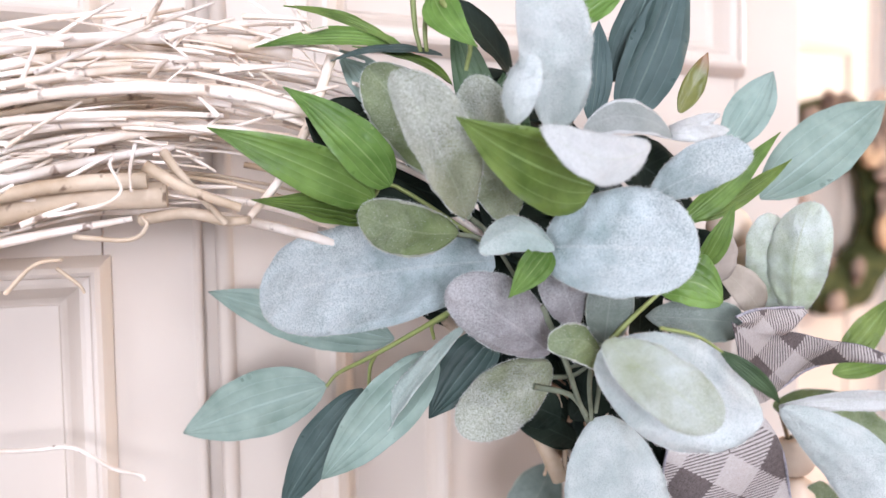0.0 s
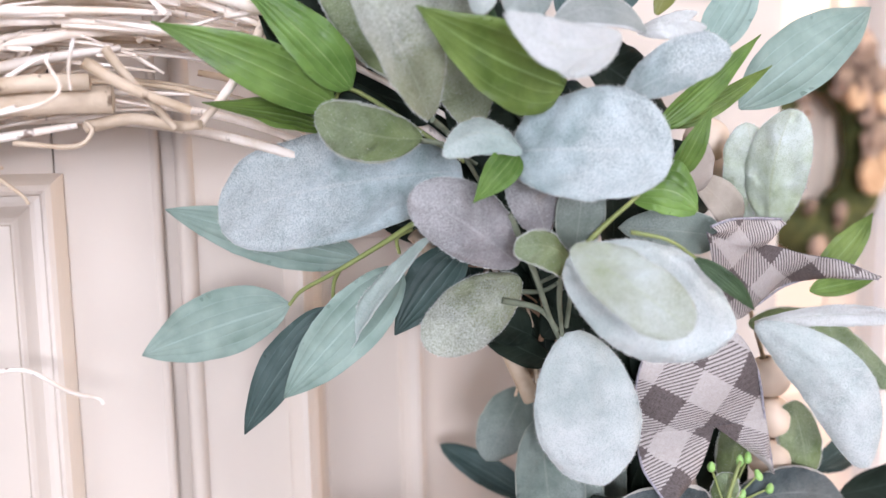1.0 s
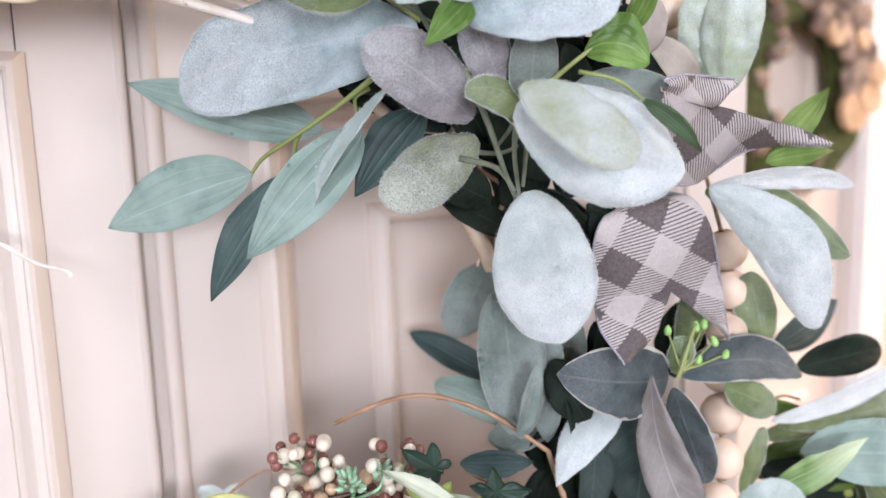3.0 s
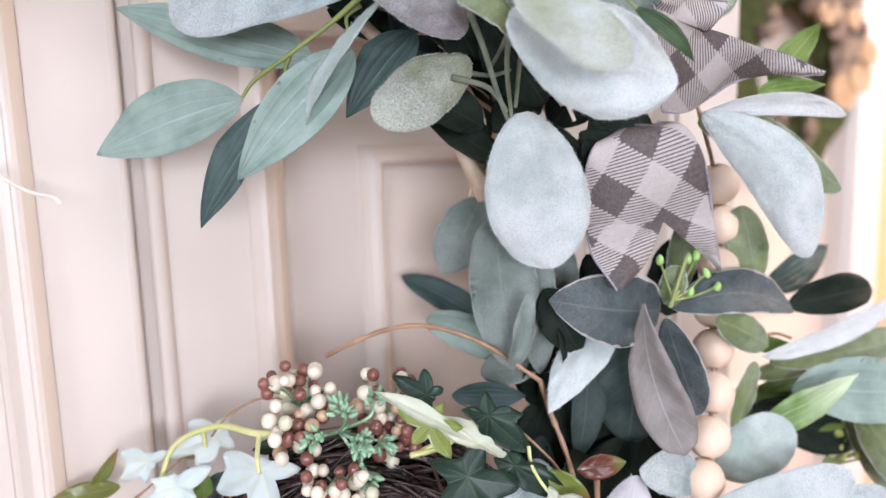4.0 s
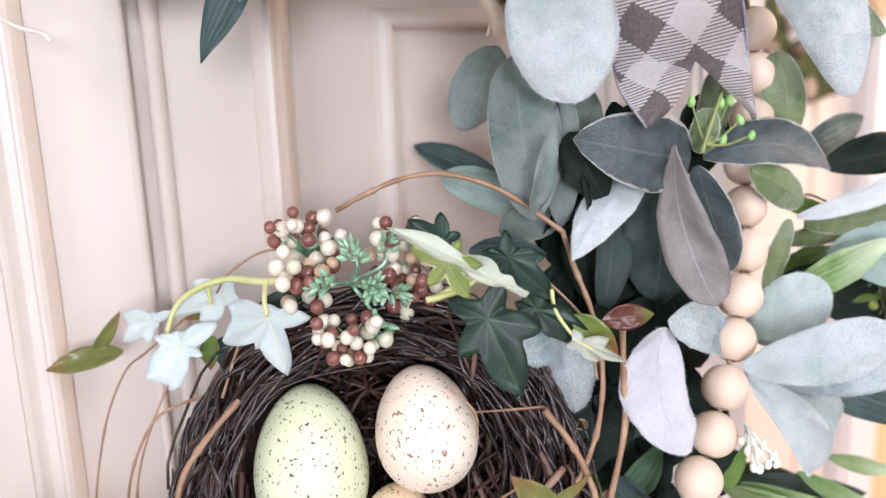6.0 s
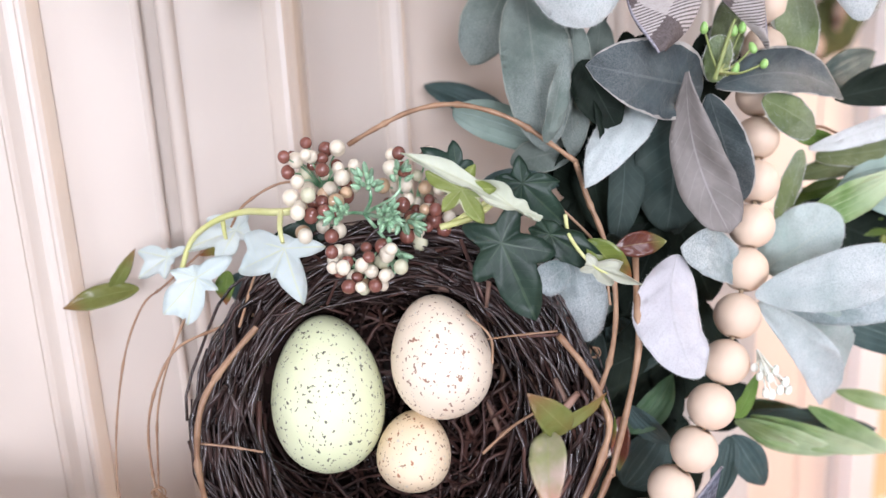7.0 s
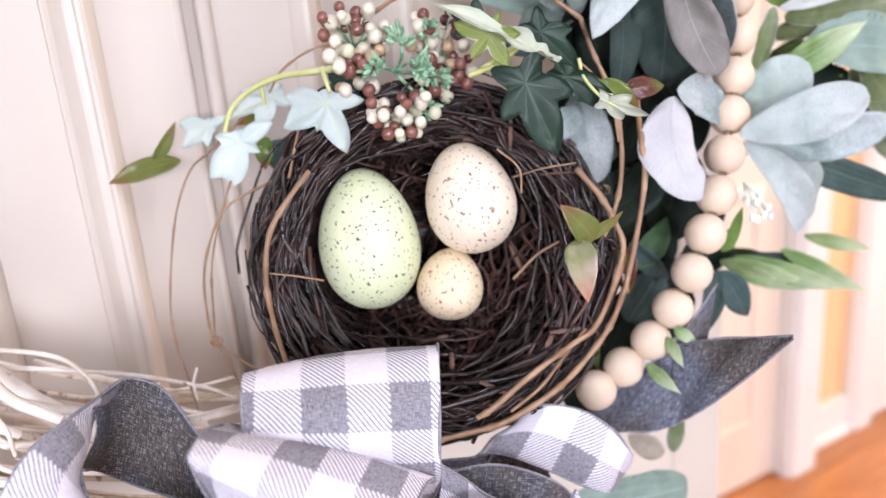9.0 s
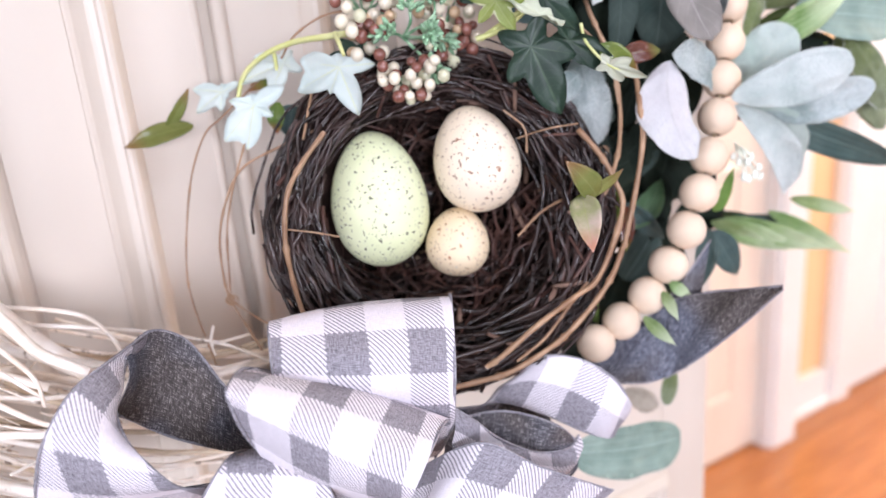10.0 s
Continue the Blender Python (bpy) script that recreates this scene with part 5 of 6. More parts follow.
# ---- nest with eggs ----
NC, NN = Vector((0.137, -0.146, 1.194)), Vector((-0.40, -0.86, 0.30)).normalized()
NX = Vector((0, 0, 1)).cross(NN).normalized() * -1
NX = NX if NX.x > 0 else -NX
NY = NN.cross(NX)
NY = NY if NY.z > 0 else -NY
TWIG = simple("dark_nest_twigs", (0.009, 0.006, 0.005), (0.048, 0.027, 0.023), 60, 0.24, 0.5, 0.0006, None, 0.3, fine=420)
TWIG_RED = simple("brown_nest_twigs", (0.035, 0.014, 0.011), (0.125, 0.060, 0.045), 60, 0.45, 0.5, 0.0006, None, 0.25, fine=420)
nest = thing("bird_nest", NC, "dark brown woven twig bird nest fixed to the wreath", "nest")
nr = random.Random(11)


def nest_point(ang, p):
    """p from 0 in the hollow's middle over 0.7 at the rim to 1.2 behind the outside."""
    if p < 0.7:
        r, h = 0.078 * (p / 0.7) ** 0.8, -0.052 + 0.052 * (p / 0.7) ** 2.2
    else:
        f = (p - 0.7) / 0.5
        r, h = 0.078 + 0.016 * math.sin(f * 2.4), -0.05 * f * f
    return r, h


EGG_POS = [Vector(p) for p in ((0.1100, -0.1195, 1.2060), (0.1596, -0.1480, 1.2244), (0.1423, -0.1495, 1.1793))]


def clear_of_eggs(pts):
    """True where a strand passes neither through an egg nor in front of one."""
    for e, rx, rz in zip(EGG_POS, (0.030, 0.026, 0.019), (0.041, 0.032, 0.021)):
        for p in pts:
            d = Vector(p) - e
            if d.dot(NN) > -0.012 and (d.dot(NX) / rx) ** 2 + (d.dot(NY) / rz) ** 2 < 1:
                return False
    return True


weave, lining = bmesh.new(), bmesh.new()
for i in range(1350):
    p0 = nr.choice((nr.uniform(0.2, 0.7), nr.uniform(0.5, 0.95), nr.uniform(0.6, 1.2)))
    ang, span = nr.uniform(0, 6.2832), nr.choice((nr.uniform(0.3, 0.8), nr.uniform(0.6, 1.4)))
    dp, off = nr.gauss(0, 0.22), Vector((nr.gauss(0, 0.008), nr.gauss(0, 0.008)))
    r = nr.choice((0.0004, 0.0005, 0.0007, 0.0009, 0.0012))
    if p0 > 0.58:
        dp, off, span, r = dp * 0.4, off * 0.45, span * 1.3, r * 1.2
    lift = abs(nr.gauss(0, 0.004))
    pts = []
    n = 8
    for k in range(n + 1):
        f = k / n
        an = ang + span * f
        rr, h = nest_point(an, min(max(p0 + dp * (f - 0.5), 0.05), 1.2))
        bulge = 0.006 * math.sin(2.4 * f + i) + 0.002 * math.sin(9 * f + 3 * i)
        pts.append(NC + NX * ((rr + bulge) * math.cos(an) + off.x) + NY * ((rr + bulge) * math.sin(an) + off.y) + NN * (h + lift + 0.004 * math.sin(i * 1.7 + 4 * f) + 0.002))
    if not clear_of_eggs(pts):
        continue
    if i < 140:
        part("twig", tube(bmesh.new(), pts, r, 5), TWIG if nr.random() < 0.6 else TWIG_RED, nest)
    else:
        tube(weave if p0 > 0.55 or i % 5 == 0 else lining, pts, r, 5)
# straight broken bits laid across the hollow and the rim
for i in range(160):
    an, rr = nr.uniform(0, 6.28), 0.088 * math.sqrt(nr.random())
    _, h = nest_point(an, 0.7 * min(rr / 0.078, 1.1) ** 1.2)
    c = NC + NX * rr * math.cos(an) + NY * rr * math.sin(an) + NN * (h + nr.uniform(0.003, 0.009))
    t = an + 1.57 + nr.gauss(0, 0.9)
    d = (NX * math.cos(t) + NY * math.sin(t)) * nr.uniform(0.006, 0.022) + NN * nr.uniform(-0.005, 0.005)
    if clear_of_eggs([c - d, c, c + d]):
        part("twig", tube(bmesh.new(), [c - d, c + NN * nr.uniform(-0.002, 0.003), c + d], nr.uniform(0.0006, 0.0013), 5), TWIG_RED if nr.random() < 0.5 else TWIG, nest)
# thicker dry splinters stuck in the side of the hollow
SPLINTER = simple("dry_splinter", (0.10, 0.055, 0.038), (0.30, 0.18, 0.13), 40, 0.7, 0.6, 0.0006, (1, 1, 0.3), 0.3, fine=500)
for i in range(26):
    an = nr.uniform(-2.4, 1.3)
    rr = nr.uniform(0.044, 0.080)
    _, h = nest_point(an, 0.7 * (rr / 0.078) ** 1.2)
    c = NC + NX * rr * math.cos(an) + NY * rr * math.sin(an) + NN * (h + nr.uniform(0.005, 0.011))
    t = an + 1.57 + nr.gauss(0, 0.8)
    d = (NX * math.cos(t) + NY * math.sin(t)) * nr.uniform(0.006, 0.014) + NN * nr.uniform(-0.004, 0.004)
    r = nr.uniform(0.0011, 0.0021)
    if clear_of_eggs([c - d, c, c + d]):
        part("splinter", tube(bmesh.new(), [c - d, c - d * 0.3, c + d * 0.5, c + d], [r * 0.7, r, r * 1.1, r * 0.8], 5), SPLINTER, nest)
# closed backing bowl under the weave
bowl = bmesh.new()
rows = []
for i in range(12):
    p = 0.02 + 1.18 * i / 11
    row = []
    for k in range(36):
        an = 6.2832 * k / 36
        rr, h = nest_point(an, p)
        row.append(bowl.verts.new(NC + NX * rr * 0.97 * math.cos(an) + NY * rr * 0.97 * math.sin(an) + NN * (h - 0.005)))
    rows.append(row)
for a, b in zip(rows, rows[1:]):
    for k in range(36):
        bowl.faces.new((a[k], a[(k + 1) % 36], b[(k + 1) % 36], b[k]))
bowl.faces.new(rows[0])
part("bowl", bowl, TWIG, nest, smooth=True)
for w in (part("weave", weave, TWIG, nest), part("lining", lining, TWIG_RED, nest)):
    w["kind"] = "stuff"


def egg_material(name, c0, c1, s0, s1, more=0.0):
    m, nt, b = nodes_of(name)
    vec = coords(nt)
    base = ramp(nt, noise_tex(nt, 22, 3, vec), [(0.3, c0), (0.7, c1)])
    warp = node(nt, "VectorMath", {0: vec, 1: (1.0, 1.0, 0.8)}, operation="MULTIPLY").outputs[0]
    spot = ramp(nt, noise_tex(nt, 540, 2, warp, 0.5), [(0.64, (0, 0, 0)), (0.66, (1, 1, 1))])
    spot2 = ramp(nt, noise_tex(nt, 290, 3, warp, 0.55), [(0.672 - more, (0, 0, 0)), (0.69 - more, (1, 1, 1))])
    spot3 = ramp(nt, noise_tex(nt, 380, 2, vec, 0.5), [(0.70 - more, (0, 0, 0)), (0.75 - more, (1, 1, 1))])
    col = mix(nt, maths(nt, "MULTIPLY", spot3, 0.6), base, (0.42, 0.43, 0.42))
    col = mix(nt, maths(nt, "MULTIPLY", spot, 0.9), col, s0)
    col = mix(nt, maths(nt, "MULTIPLY", spot2, 0.9), col, s1)
    nt.links.new(col, b.inputs["Base Color"])
    b.inputs["Roughness"].default_value = 0.62
    b.inputs["Specular IOR Level"].default_value = 0.3
    bump(nt, b, noise_tex(nt, 700, 2, vec), 0.12, 0.0003)
    return m


def egg(at, wide, tall, tilt, material, label):
    bm = bmesh.new()
    bmesh.ops.create_uvsphere(bm, u_segments=40, v_segments=28, radius=1)
    for v in bm.verts:
        z = v.co.z
        k = 1 - 0.13 * z
        v.co = Vector((v.co.x * wide / 2 * k, v.co.y * wide / 2 * k, z * tall / 2))
    for f in bm.faces:
        f.smooth = True
    me = bpy.data.meshes.new("egg")
    bm.to_mesh(me)
    bm.free()
    me.materials.append(material)
    ob = new("egg", me)
    up = (NY * math.cos(radians(tilt)) + NX * math.sin(radians(tilt)))
    rot = Matrix((NX * math.cos(radians(tilt)) - NY * math.sin(radians(tilt)), -NN, up)).transposed()
    ob.matrix_world = Matrix.Translation(at) @ rot.to_4x4()
    return tagged(ob, label, "egg", "eggs in the nest")


egg(EGG_POS[0], 0.0555, 0.0780, -3, egg_material("green_egg", (0.62, 0.66, 0.40), (0.71, 0.745, 0.50), (0.035, 0.03, 0.03), (0.05, 0.045, 0.04)), "pale green speckled artificial egg in the nest")
egg(EGG_POS[1], 0.0488, 0.0608, -8, egg_material("cream_egg", (0.76, 0.63, 0.47), (0.83, 0.72, 0.57), (0.20, 0.10, 0.06), (0.26, 0.11, 0.06), 0.0), "cream artificial egg with brown speckles in the nest")
egg(EGG_POS[2], 0.0362, 0.0395, 8, egg_material("tan_egg", (0.70, 0.54, 0.34), (0.78, 0.64, 0.45), (0.16, 0.07, 0.04), (0.3, 0.11, 0.05), 0.03), "small tan artificial egg with dark speckles in the nest")

# ---- vines bent round the nest ----
VINE_BROWN = simple("bent_brown_vine", (0.20, 0.105, 0.055), (0.40, 0.25, 0.15), 70, 0.5, 0.4, 0.0005, None, 0.12, fine=350)
tendrils = thing("nest_vine", NC, "thin brown vines bent in loops round the nest", "vine")


def nest_vine(r, pts):
    """One vine, slightly uneven, with a joint now and then."""
    line = smooth_line(pts, 7)
    k0 = 0.85 if r > 0.0014 else 0.65
    radii = [k0 * r * (1 + 0.10 * math.sin(1.1 * k) + (0.45 if k % 14 == 9 else 0)) for k in range(len(line))]
    part("vine", tube(bmesh.new(), line, radii, 8), VINE_BROWN, tendrils)


nest_vine(0.00150, ((0.1420, -0.0850, 1.3240), (0.1540, -0.0950, 1.3320), (0.1680, -0.1080, 1.3400), (0.1830, -0.1200, 1.3430), (0.1970, -0.1320, 1.3400), (0.2110, -0.1410, 1.3330), (0.2250, -0.1480, 1.3220), (0.2370, -0.1530, 1.3120)))
nest_vine(0.00160, ((0.2360, -0.1530, 1.3130), (0.2390, -0.1580, 1.2960), (0.2430, -0.1650, 1.2780), (0.2440, -0.1720, 1.2610), (0.2420, -0.1780, 1.2420), (0.2350, -0.1840, 1.2230), (0.2250, -0.1880, 1.2070), (0.2180, -0.1880, 1.1970)))
nest_vine(0.00190, ((0.2565, -0.1738, 1.2709), (0.2441, -0.1911, 1.2485), (0.2377, -0.1997, 1.2237), (0.2217, -0.2030, 1.1754), (0.2176, -0.2040, 1.1695), (0.2095, -0.2050, 1.1569), (0.1978, -0.2040, 1.1440), (0.1799, -0.2020, 1.1299), (0.1641, -0.1990, 1.1213), (0.1421, -0.1930, 1.1127), (0.1226, -0.1880, 1.1115), (0.1032, -0.1840, 1.1115)))
nest_vine(0.00180, ((0.2022, -0.1869, 1.2386), (0.2107, -0.1937, 1.2248), (0.2161, -0.1999, 1.2099), (0.2169, -0.2051, 1.1926), (0.1998, -0.2050, 1.1588), (0.1806, -0.2050, 1.1505), (0.1564, -0.2020, 1.1399), (0.1354, -0.1960, 1.1254), (0.1281, -0.1920, 1.1205)))
nest_vine(0.00140, ((0.1932, -0.2020, 1.1553), (0.1792, -0.2010, 1.1436), (0.1649, -0.1980, 1.1287), (0.1476, -0.1940, 1.1182)))
nest_vine(0.00110, ((0.0900, -0.1072, 1.2510), (0.0655, -0.0918, 1.2407), (0.0461, -0.0775, 1.2293), (0.0347, -0.0750, 1.2120), (0.0278, -0.0735, 1.1904), (0.0263, -0.0732, 1.1672), (0.0271, -0.0734, 1.1532)))
nest_vine(0.00090, ((0.0700, -0.0628, 1.2769), (0.0463, -0.0576, 1.2579), (0.0344, -0.0550, 1.2484), (0.0234, -0.0525, 1.2258), (0.0151, -0.0507, 1.1939), (0.0107, -0.0497, 1.1672), (0.0090, -0.0594, 1.1500), (0.0103, -0.0697, 1.1325), (0.0091, -0.0894, 1.1223)))
nest_vine(0.00100, ((0.0271, -0.0734, 1.1532), (0.0316, -0.0843, 1.1387), (0.0327, -0.1046, 1.1296)))
nest_vine(0.00090, ((0.0271, -0.0734, 1.1532), (0.0400, -0.0862, 1.1402), (0.0458, -0.1075, 1.1394)))
nest_vine(0.00160, ((0.0757, -0.1341, 1.2516), (0.0590, -0.1404, 1.2390), (0.0471, -0.1458, 1.2259), (0.0423, -0.1467, 1.2048), (0.0428, -0.1468, 1.1843), (0.0457, -0.1475, 1.1627), (0.0507, -0.1486, 1.1492)))
nest_vine(0.00090, ((0.0687, -0.0625, 1.2676), (0.0545, -0.0694, 1.2454), (0.0404, -0.0763, 1.2207), (0.0328, -0.0746, 1.1960), (0.0297, -0.0739, 1.1699), (0.0282, -0.0736, 1.1547)))
nest_vine(0.00100, ((0.0911, -0.0974, 1.2798), (0.0815, -0.1053, 1.2642), (0.0718, -0.1132, 1.2461)))
nest_vine(0.00100, ((0.0800, -0.0750, 1.2873), (0.0852, -0.0861, 1.2992), (0.1009, -0.0896, 1.3080), (0.1124, -0.1021, 1.3105)))
nest_vine(0.00100, ((0.1982, -0.1410, 1.3028), (0.2071, -0.1630, 1.3005), (0.2177, -0.1753, 1.2902), (0.2297, -0.1829, 1.2722), (0.2307, -0.1882, 1.2484)))
nest_vine(0.00080, ((0.1597, -0.1775, 1.2546), (0.1677, -0.1843, 1.2443), (0.1685, -0.1845, 1.2313)))
nest_vine(0.00110, ((0.2044, -0.1724, 1.1969), (0.1818, -0.1774, 1.1938), (0.1672, -0.1742, 1.1824)))
nest_vine(0.00070, ((0.1762, -0.1662, 1.2356), (0.1840, -0.1829, 1.2412), (0.1989, -0.1912, 1.2427)))
nest_vine(0.00070, ((0.0441, -0.1471, 1.2087), (0.0566, -0.1499, 1.2049), (0.0693, -0.1526, 1.2002)))
for c, q in (((0.0275, -0.0735, 1.1525), 3), ((0.232, -0.172, 1.219), 2)):
    for k in range(q):
        pts = [Vector(c) + NX * ((0.0022 + 0.0005 * k) * math.cos(a + k) + 0.001 * k) + NY * ((0.0022 + 0.0004 * k) * math.sin(a + k)) + NN * 0.0006 * a for a in np.linspace(0, 7.5 + k, 22)]
        part("curl", tube(bmesh.new(), pts, 0.0004, 5), VINE_BROWN, tendrils)

# ---- berries and green buds above the nest ----
BROWN = simple("brown_berry", (0.14, 0.045, 0.032), (0.24, 0.095, 0.07), 90, 0.25, 0.05, rnd=0.2, coat=0.4)
IVORY = simple("ivory_berry", (0.60, 0.52, 0.37), (0.76, 0.70, 0.58), 90, 0.3, 0.05, rnd=0.12, coat=0.3)
SAGE = simple("sage_berry", (0.46, 0.46, 0.30), (0.60, 0.58, 0.42), 90, 0.3, 0.05, rnd=0.12, coat=0.3)
TAN = simple("tan_berry", (0.42, 0.27, 0.15), (0.58, 0.42, 0.27), 90, 0.3, 0.05, rnd=0.15, coat=0.3)
MINT = simple("mint_bud", (0.06, 0.20, 0.085), (0.44, 0.62, 0.42), 150, 0.3, 0.1, rnd=0.35, coat=0.3)
ball = bmesh.new()
bmesh.ops.create_uvsphere(ball, u_segments=16, v_segments=10, radius=1)
for f in ball.faces:
    f.smooth = True
berry_mesh = {}
for m in (BROWN, IVORY, SAGE, TAN):
    me = bpy.data.meshes.new("berry")
    ball.to_mesh(me)
    me.materials.append(m)
    berry_mesh[m.name] = me
br = random.Random(23)
AX = VIEW.cross(Vector((0, 0, 1))).normalized() * -1
AX = AX if AX.x > 0 else -AX
AY = Vector((0, 0, 1))
PICKS = [((0.117, -0.113, 1.313), 0.0185, 0.018, 34), ((0.112, -0.124, 1.2955), 0.011, 0.013, 16), ((0.1585, -0.128, 1.3027), 0.0155, 0.027, 44), ((0.1275, -0.138, 1.2740), 0.018, 0.013, 30), ((0.1695, -0.130, 1.2887), 0.010, 0.0115, 13)]
for c, rx, rz, count in PICKS:
    pick = thing("berry_pick", c, "cluster of glossy brown, cream and sage berries on green stems", "berries", "berry clusters")
    c = Vector(c)
    done = []
    tries = 0
    while len(done) < count and tries < 4000:
        tries += 1
        p = c + AX * br.uniform(-rx, rx) + AY * br.uniform(-rz, rz) + VIEW * br.uniform(-0.012, 0.010)
        q = p - c
        if (q.dot(AX) / rx) ** 2 + (q.z / rz) ** 2 > 1:
            continue
        r = br.uniform(0.0027, 0.0040)
        if any((p - o).length < (r + s) * 0.8 for o, s in done):
            continue
        done.append((p, r))
        ob = new("berry", berry_mesh[br.choice(("brown_berry", "brown_berry", "brown_berry", "ivory_berry", "ivory_berry", "ivory_berry", "ivory_berry", "tan_berry", "sage_berry"))])
        ob.parent = pick
        ob.matrix_local = Matrix.Translation(p - c) @ Matrix.Diagonal((r, r, r * br.uniform(0.95, 1.12), 1))
    for p, r in done[::2]:
        stem(pick, [c - VIEW * 0.014 - Vector((0, 0, 0.006)), (c + p) / 2 - VIEW * 0.006, p - VIEW * 0.002], 0.0006, MINT)
bud_mesh = bpy.data.meshes.new("bud")
bb = bmesh.new()
bmesh.ops.create_uvsphere(bb, u_segments=10, v_segments=8, radius=1)
for v in bb.verts:
    v.co.z *= 2.2
    v.co.x *= 1 - 0.25 * (v.co.z / 2.2)
    v.co.y *= 1 - 0.25 * (v.co.z / 2.2)
for f in bb.faces:
    f.smooth = True
bb.to_mesh(bud_mesh)
bud_mesh.materials.append(MINT)
BUD_SPOTS = [((0.1332, -0.126, 1.2962), (-0.0125, 0.0, 0.0), 26), ((0.1413, -0.129, 1.2849), (0.004, -0.004, -0.012), 30), ((0.137, -0.127, 1.2967), (0.0, 0.0, 0.012), 16), ((0.1477, -0.130, 1.2966), (0.004, 0, 0.016), 12), ((0.1445, -0.130, 1.2924), (0.012, 0, -0.004), 20), ((0.1385, -0.130, 1.2930), (0.003, -0.008, 0.001), 40)]
sprig = thing("bud_sprig", (0.1365, -0.124, 1.294), "small frosted mint-green bud sprig between the berries", "greenery")
for c, d, count in BUD_SPOTS:
    c, d = Vector(c), Vector(d)
    stem(sprig, [Vector((0.1365, -0.118, 1.2935)), c + d * 0.4, c + d], 0.0010, MINT)
    for _ in range(count):
        o = Vector((br.gauss(0, 1), br.gauss(0, 1), br.gauss(0, 1))).normalized()
        o = (o + d.normalized() * 0.9 + VIEW * 0.5).normalized()
        ob = new("bud", bud_mesh)
        ob.parent = sprig
        s = br.uniform(0.0010, 0.0015)
        ob.matrix_local = Matrix.Translation(c + d * br.uniform(0.5, 1.0) + o * br.uniform(0.004, 0.009) + VIEW * 0.006 - Vector((0.1365, -0.124, 1.294))) @ o.to_track_quat("Z", "Y").to_matrix().to_4x4() @ Matrix.Scale(s, 4)

# ---- ivy ----
IVY_PALE = leaf_material("ivy_pale", (0.60, 0.69, 0.66), (0.75, 0.81, 0.78), (0.68, 0.70, 0.36), "pinnate", 0.5, through=0.3)
IVY_DARK = leaf_material("ivy_dark", (0.012, 0.030, 0.020), (0.034, 0.064, 0.042), (0.085, 0.13, 0.075), "pinnate", 0.42)
IVY_VARI = leaf_material("ivy_variegated", (0.20, 0.26, 0.05), (0.36, 0.42, 0.13), (0.5, 0.52, 0.25), "pinnate", 0.4, 0, (0.62, 0.62, 0.4), 0.7, through=0.25)
IVY_PALE2 = leaf_material("ivy_cream", (0.52, 0.55, 0.42), (0.66, 0.68, 0.55), (0.6, 0.62, 0.36), "pinnate", 0.5, through=0.3)
STEM_YELLOW = simple("yellow_stem", (0.50, 0.52, 0.17), (0.64, 0.64, 0.31), 60, 0.45, 0.1)
LOBES = ((0, 1.0), (56, 0.80), (-56, 0.80), (122, 0.52), (-122, 0.52))


def ivy_leaf(parent, base, tip, width, material, twist=0.0, sag=0.1, lobes=LOBES):
    """A lobed leaf round the joint of its stalk; lobes hold (angle from the main lobe, share of its length)."""
    heart, tip = Vector(base), Vector(tip)
    axis = tip - heart
    a = axis.normalized()
    n = (VIEW - VIEW.dot(a) * a).normalized()
    n.rotate(Matrix.Rotation(radians(twist), 3, a))
    w = n.cross(a)
    length = axis.length
    outline = []
    for k in range(72):
        an = -180 + 5 * k
        total = 0.24 ** 7
        for mid, share in lobes:
            off = abs((an - mid + 180) % 360 - 180)
            total += (share * max(0.0, 1 - off / 52) ** 0.85) ** 7
        outline.append((an, total ** (1 / 7) * (1 + 0.05 * noise.noise(Vector((k * 0.45, 90 * length, 0))))))
    bm = bmesh.new()
    uvl = bm.loops.layers.uv.new("UVMap")
    info = {}
    shells = []
    for sgn in (1, -1):
        rows = []
        for f in (0.04, 0.3, 0.55, 0.8, 1.0):
            row = []
            for an, r in outline:
                t = radians(an)
                x, y = math.cos(t) * r * length, math.sin(t) * r * length * width
                near = min(abs((an - mid + 180) % 360 - 180) for mid, _ in lobes)
                lift = length * (-sag * (f * r) ** 2 + 0.0035 * near * f * r + 0.13 * f * f * noise.noise(Vector((2.2 * math.cos(t), 2.2 * math.sin(t), 270 * length))))
                vert = bm.verts.new(heart + a * x * f + w * y * f + n * (lift + sgn * 0.0003))
                info[vert] = (f * r, 0.5 + 0.5 * min(near / 30, 1.0) * f)
                row.append(vert)
            rows.append(row)
        shells.append(rows)
        m = len(outline)
        for r0, r1 in zip(rows, rows[1:]):
            for k in range(m):
                q = (r0[k], r0[(k + 1) % m], r1[(k + 1) % m], r1[k])
                bm.faces.new(q if sgn < 0 else q[::-1])
        bm.faces.new(rows[0])
    m = len(outline)
    for k in range(m):
        bm.faces.new((shells[0][-1][k], shells[0][-1][(k + 1) % m], shells[1][-1][(k + 1) % m], shells[1][-1][k]))
    for fc in bm.faces:
        fc.smooth = True
        for lp in fc.loops:
            lp[uvl].uv = info[lp.vert]
    return part("leaf", bm, material, parent)


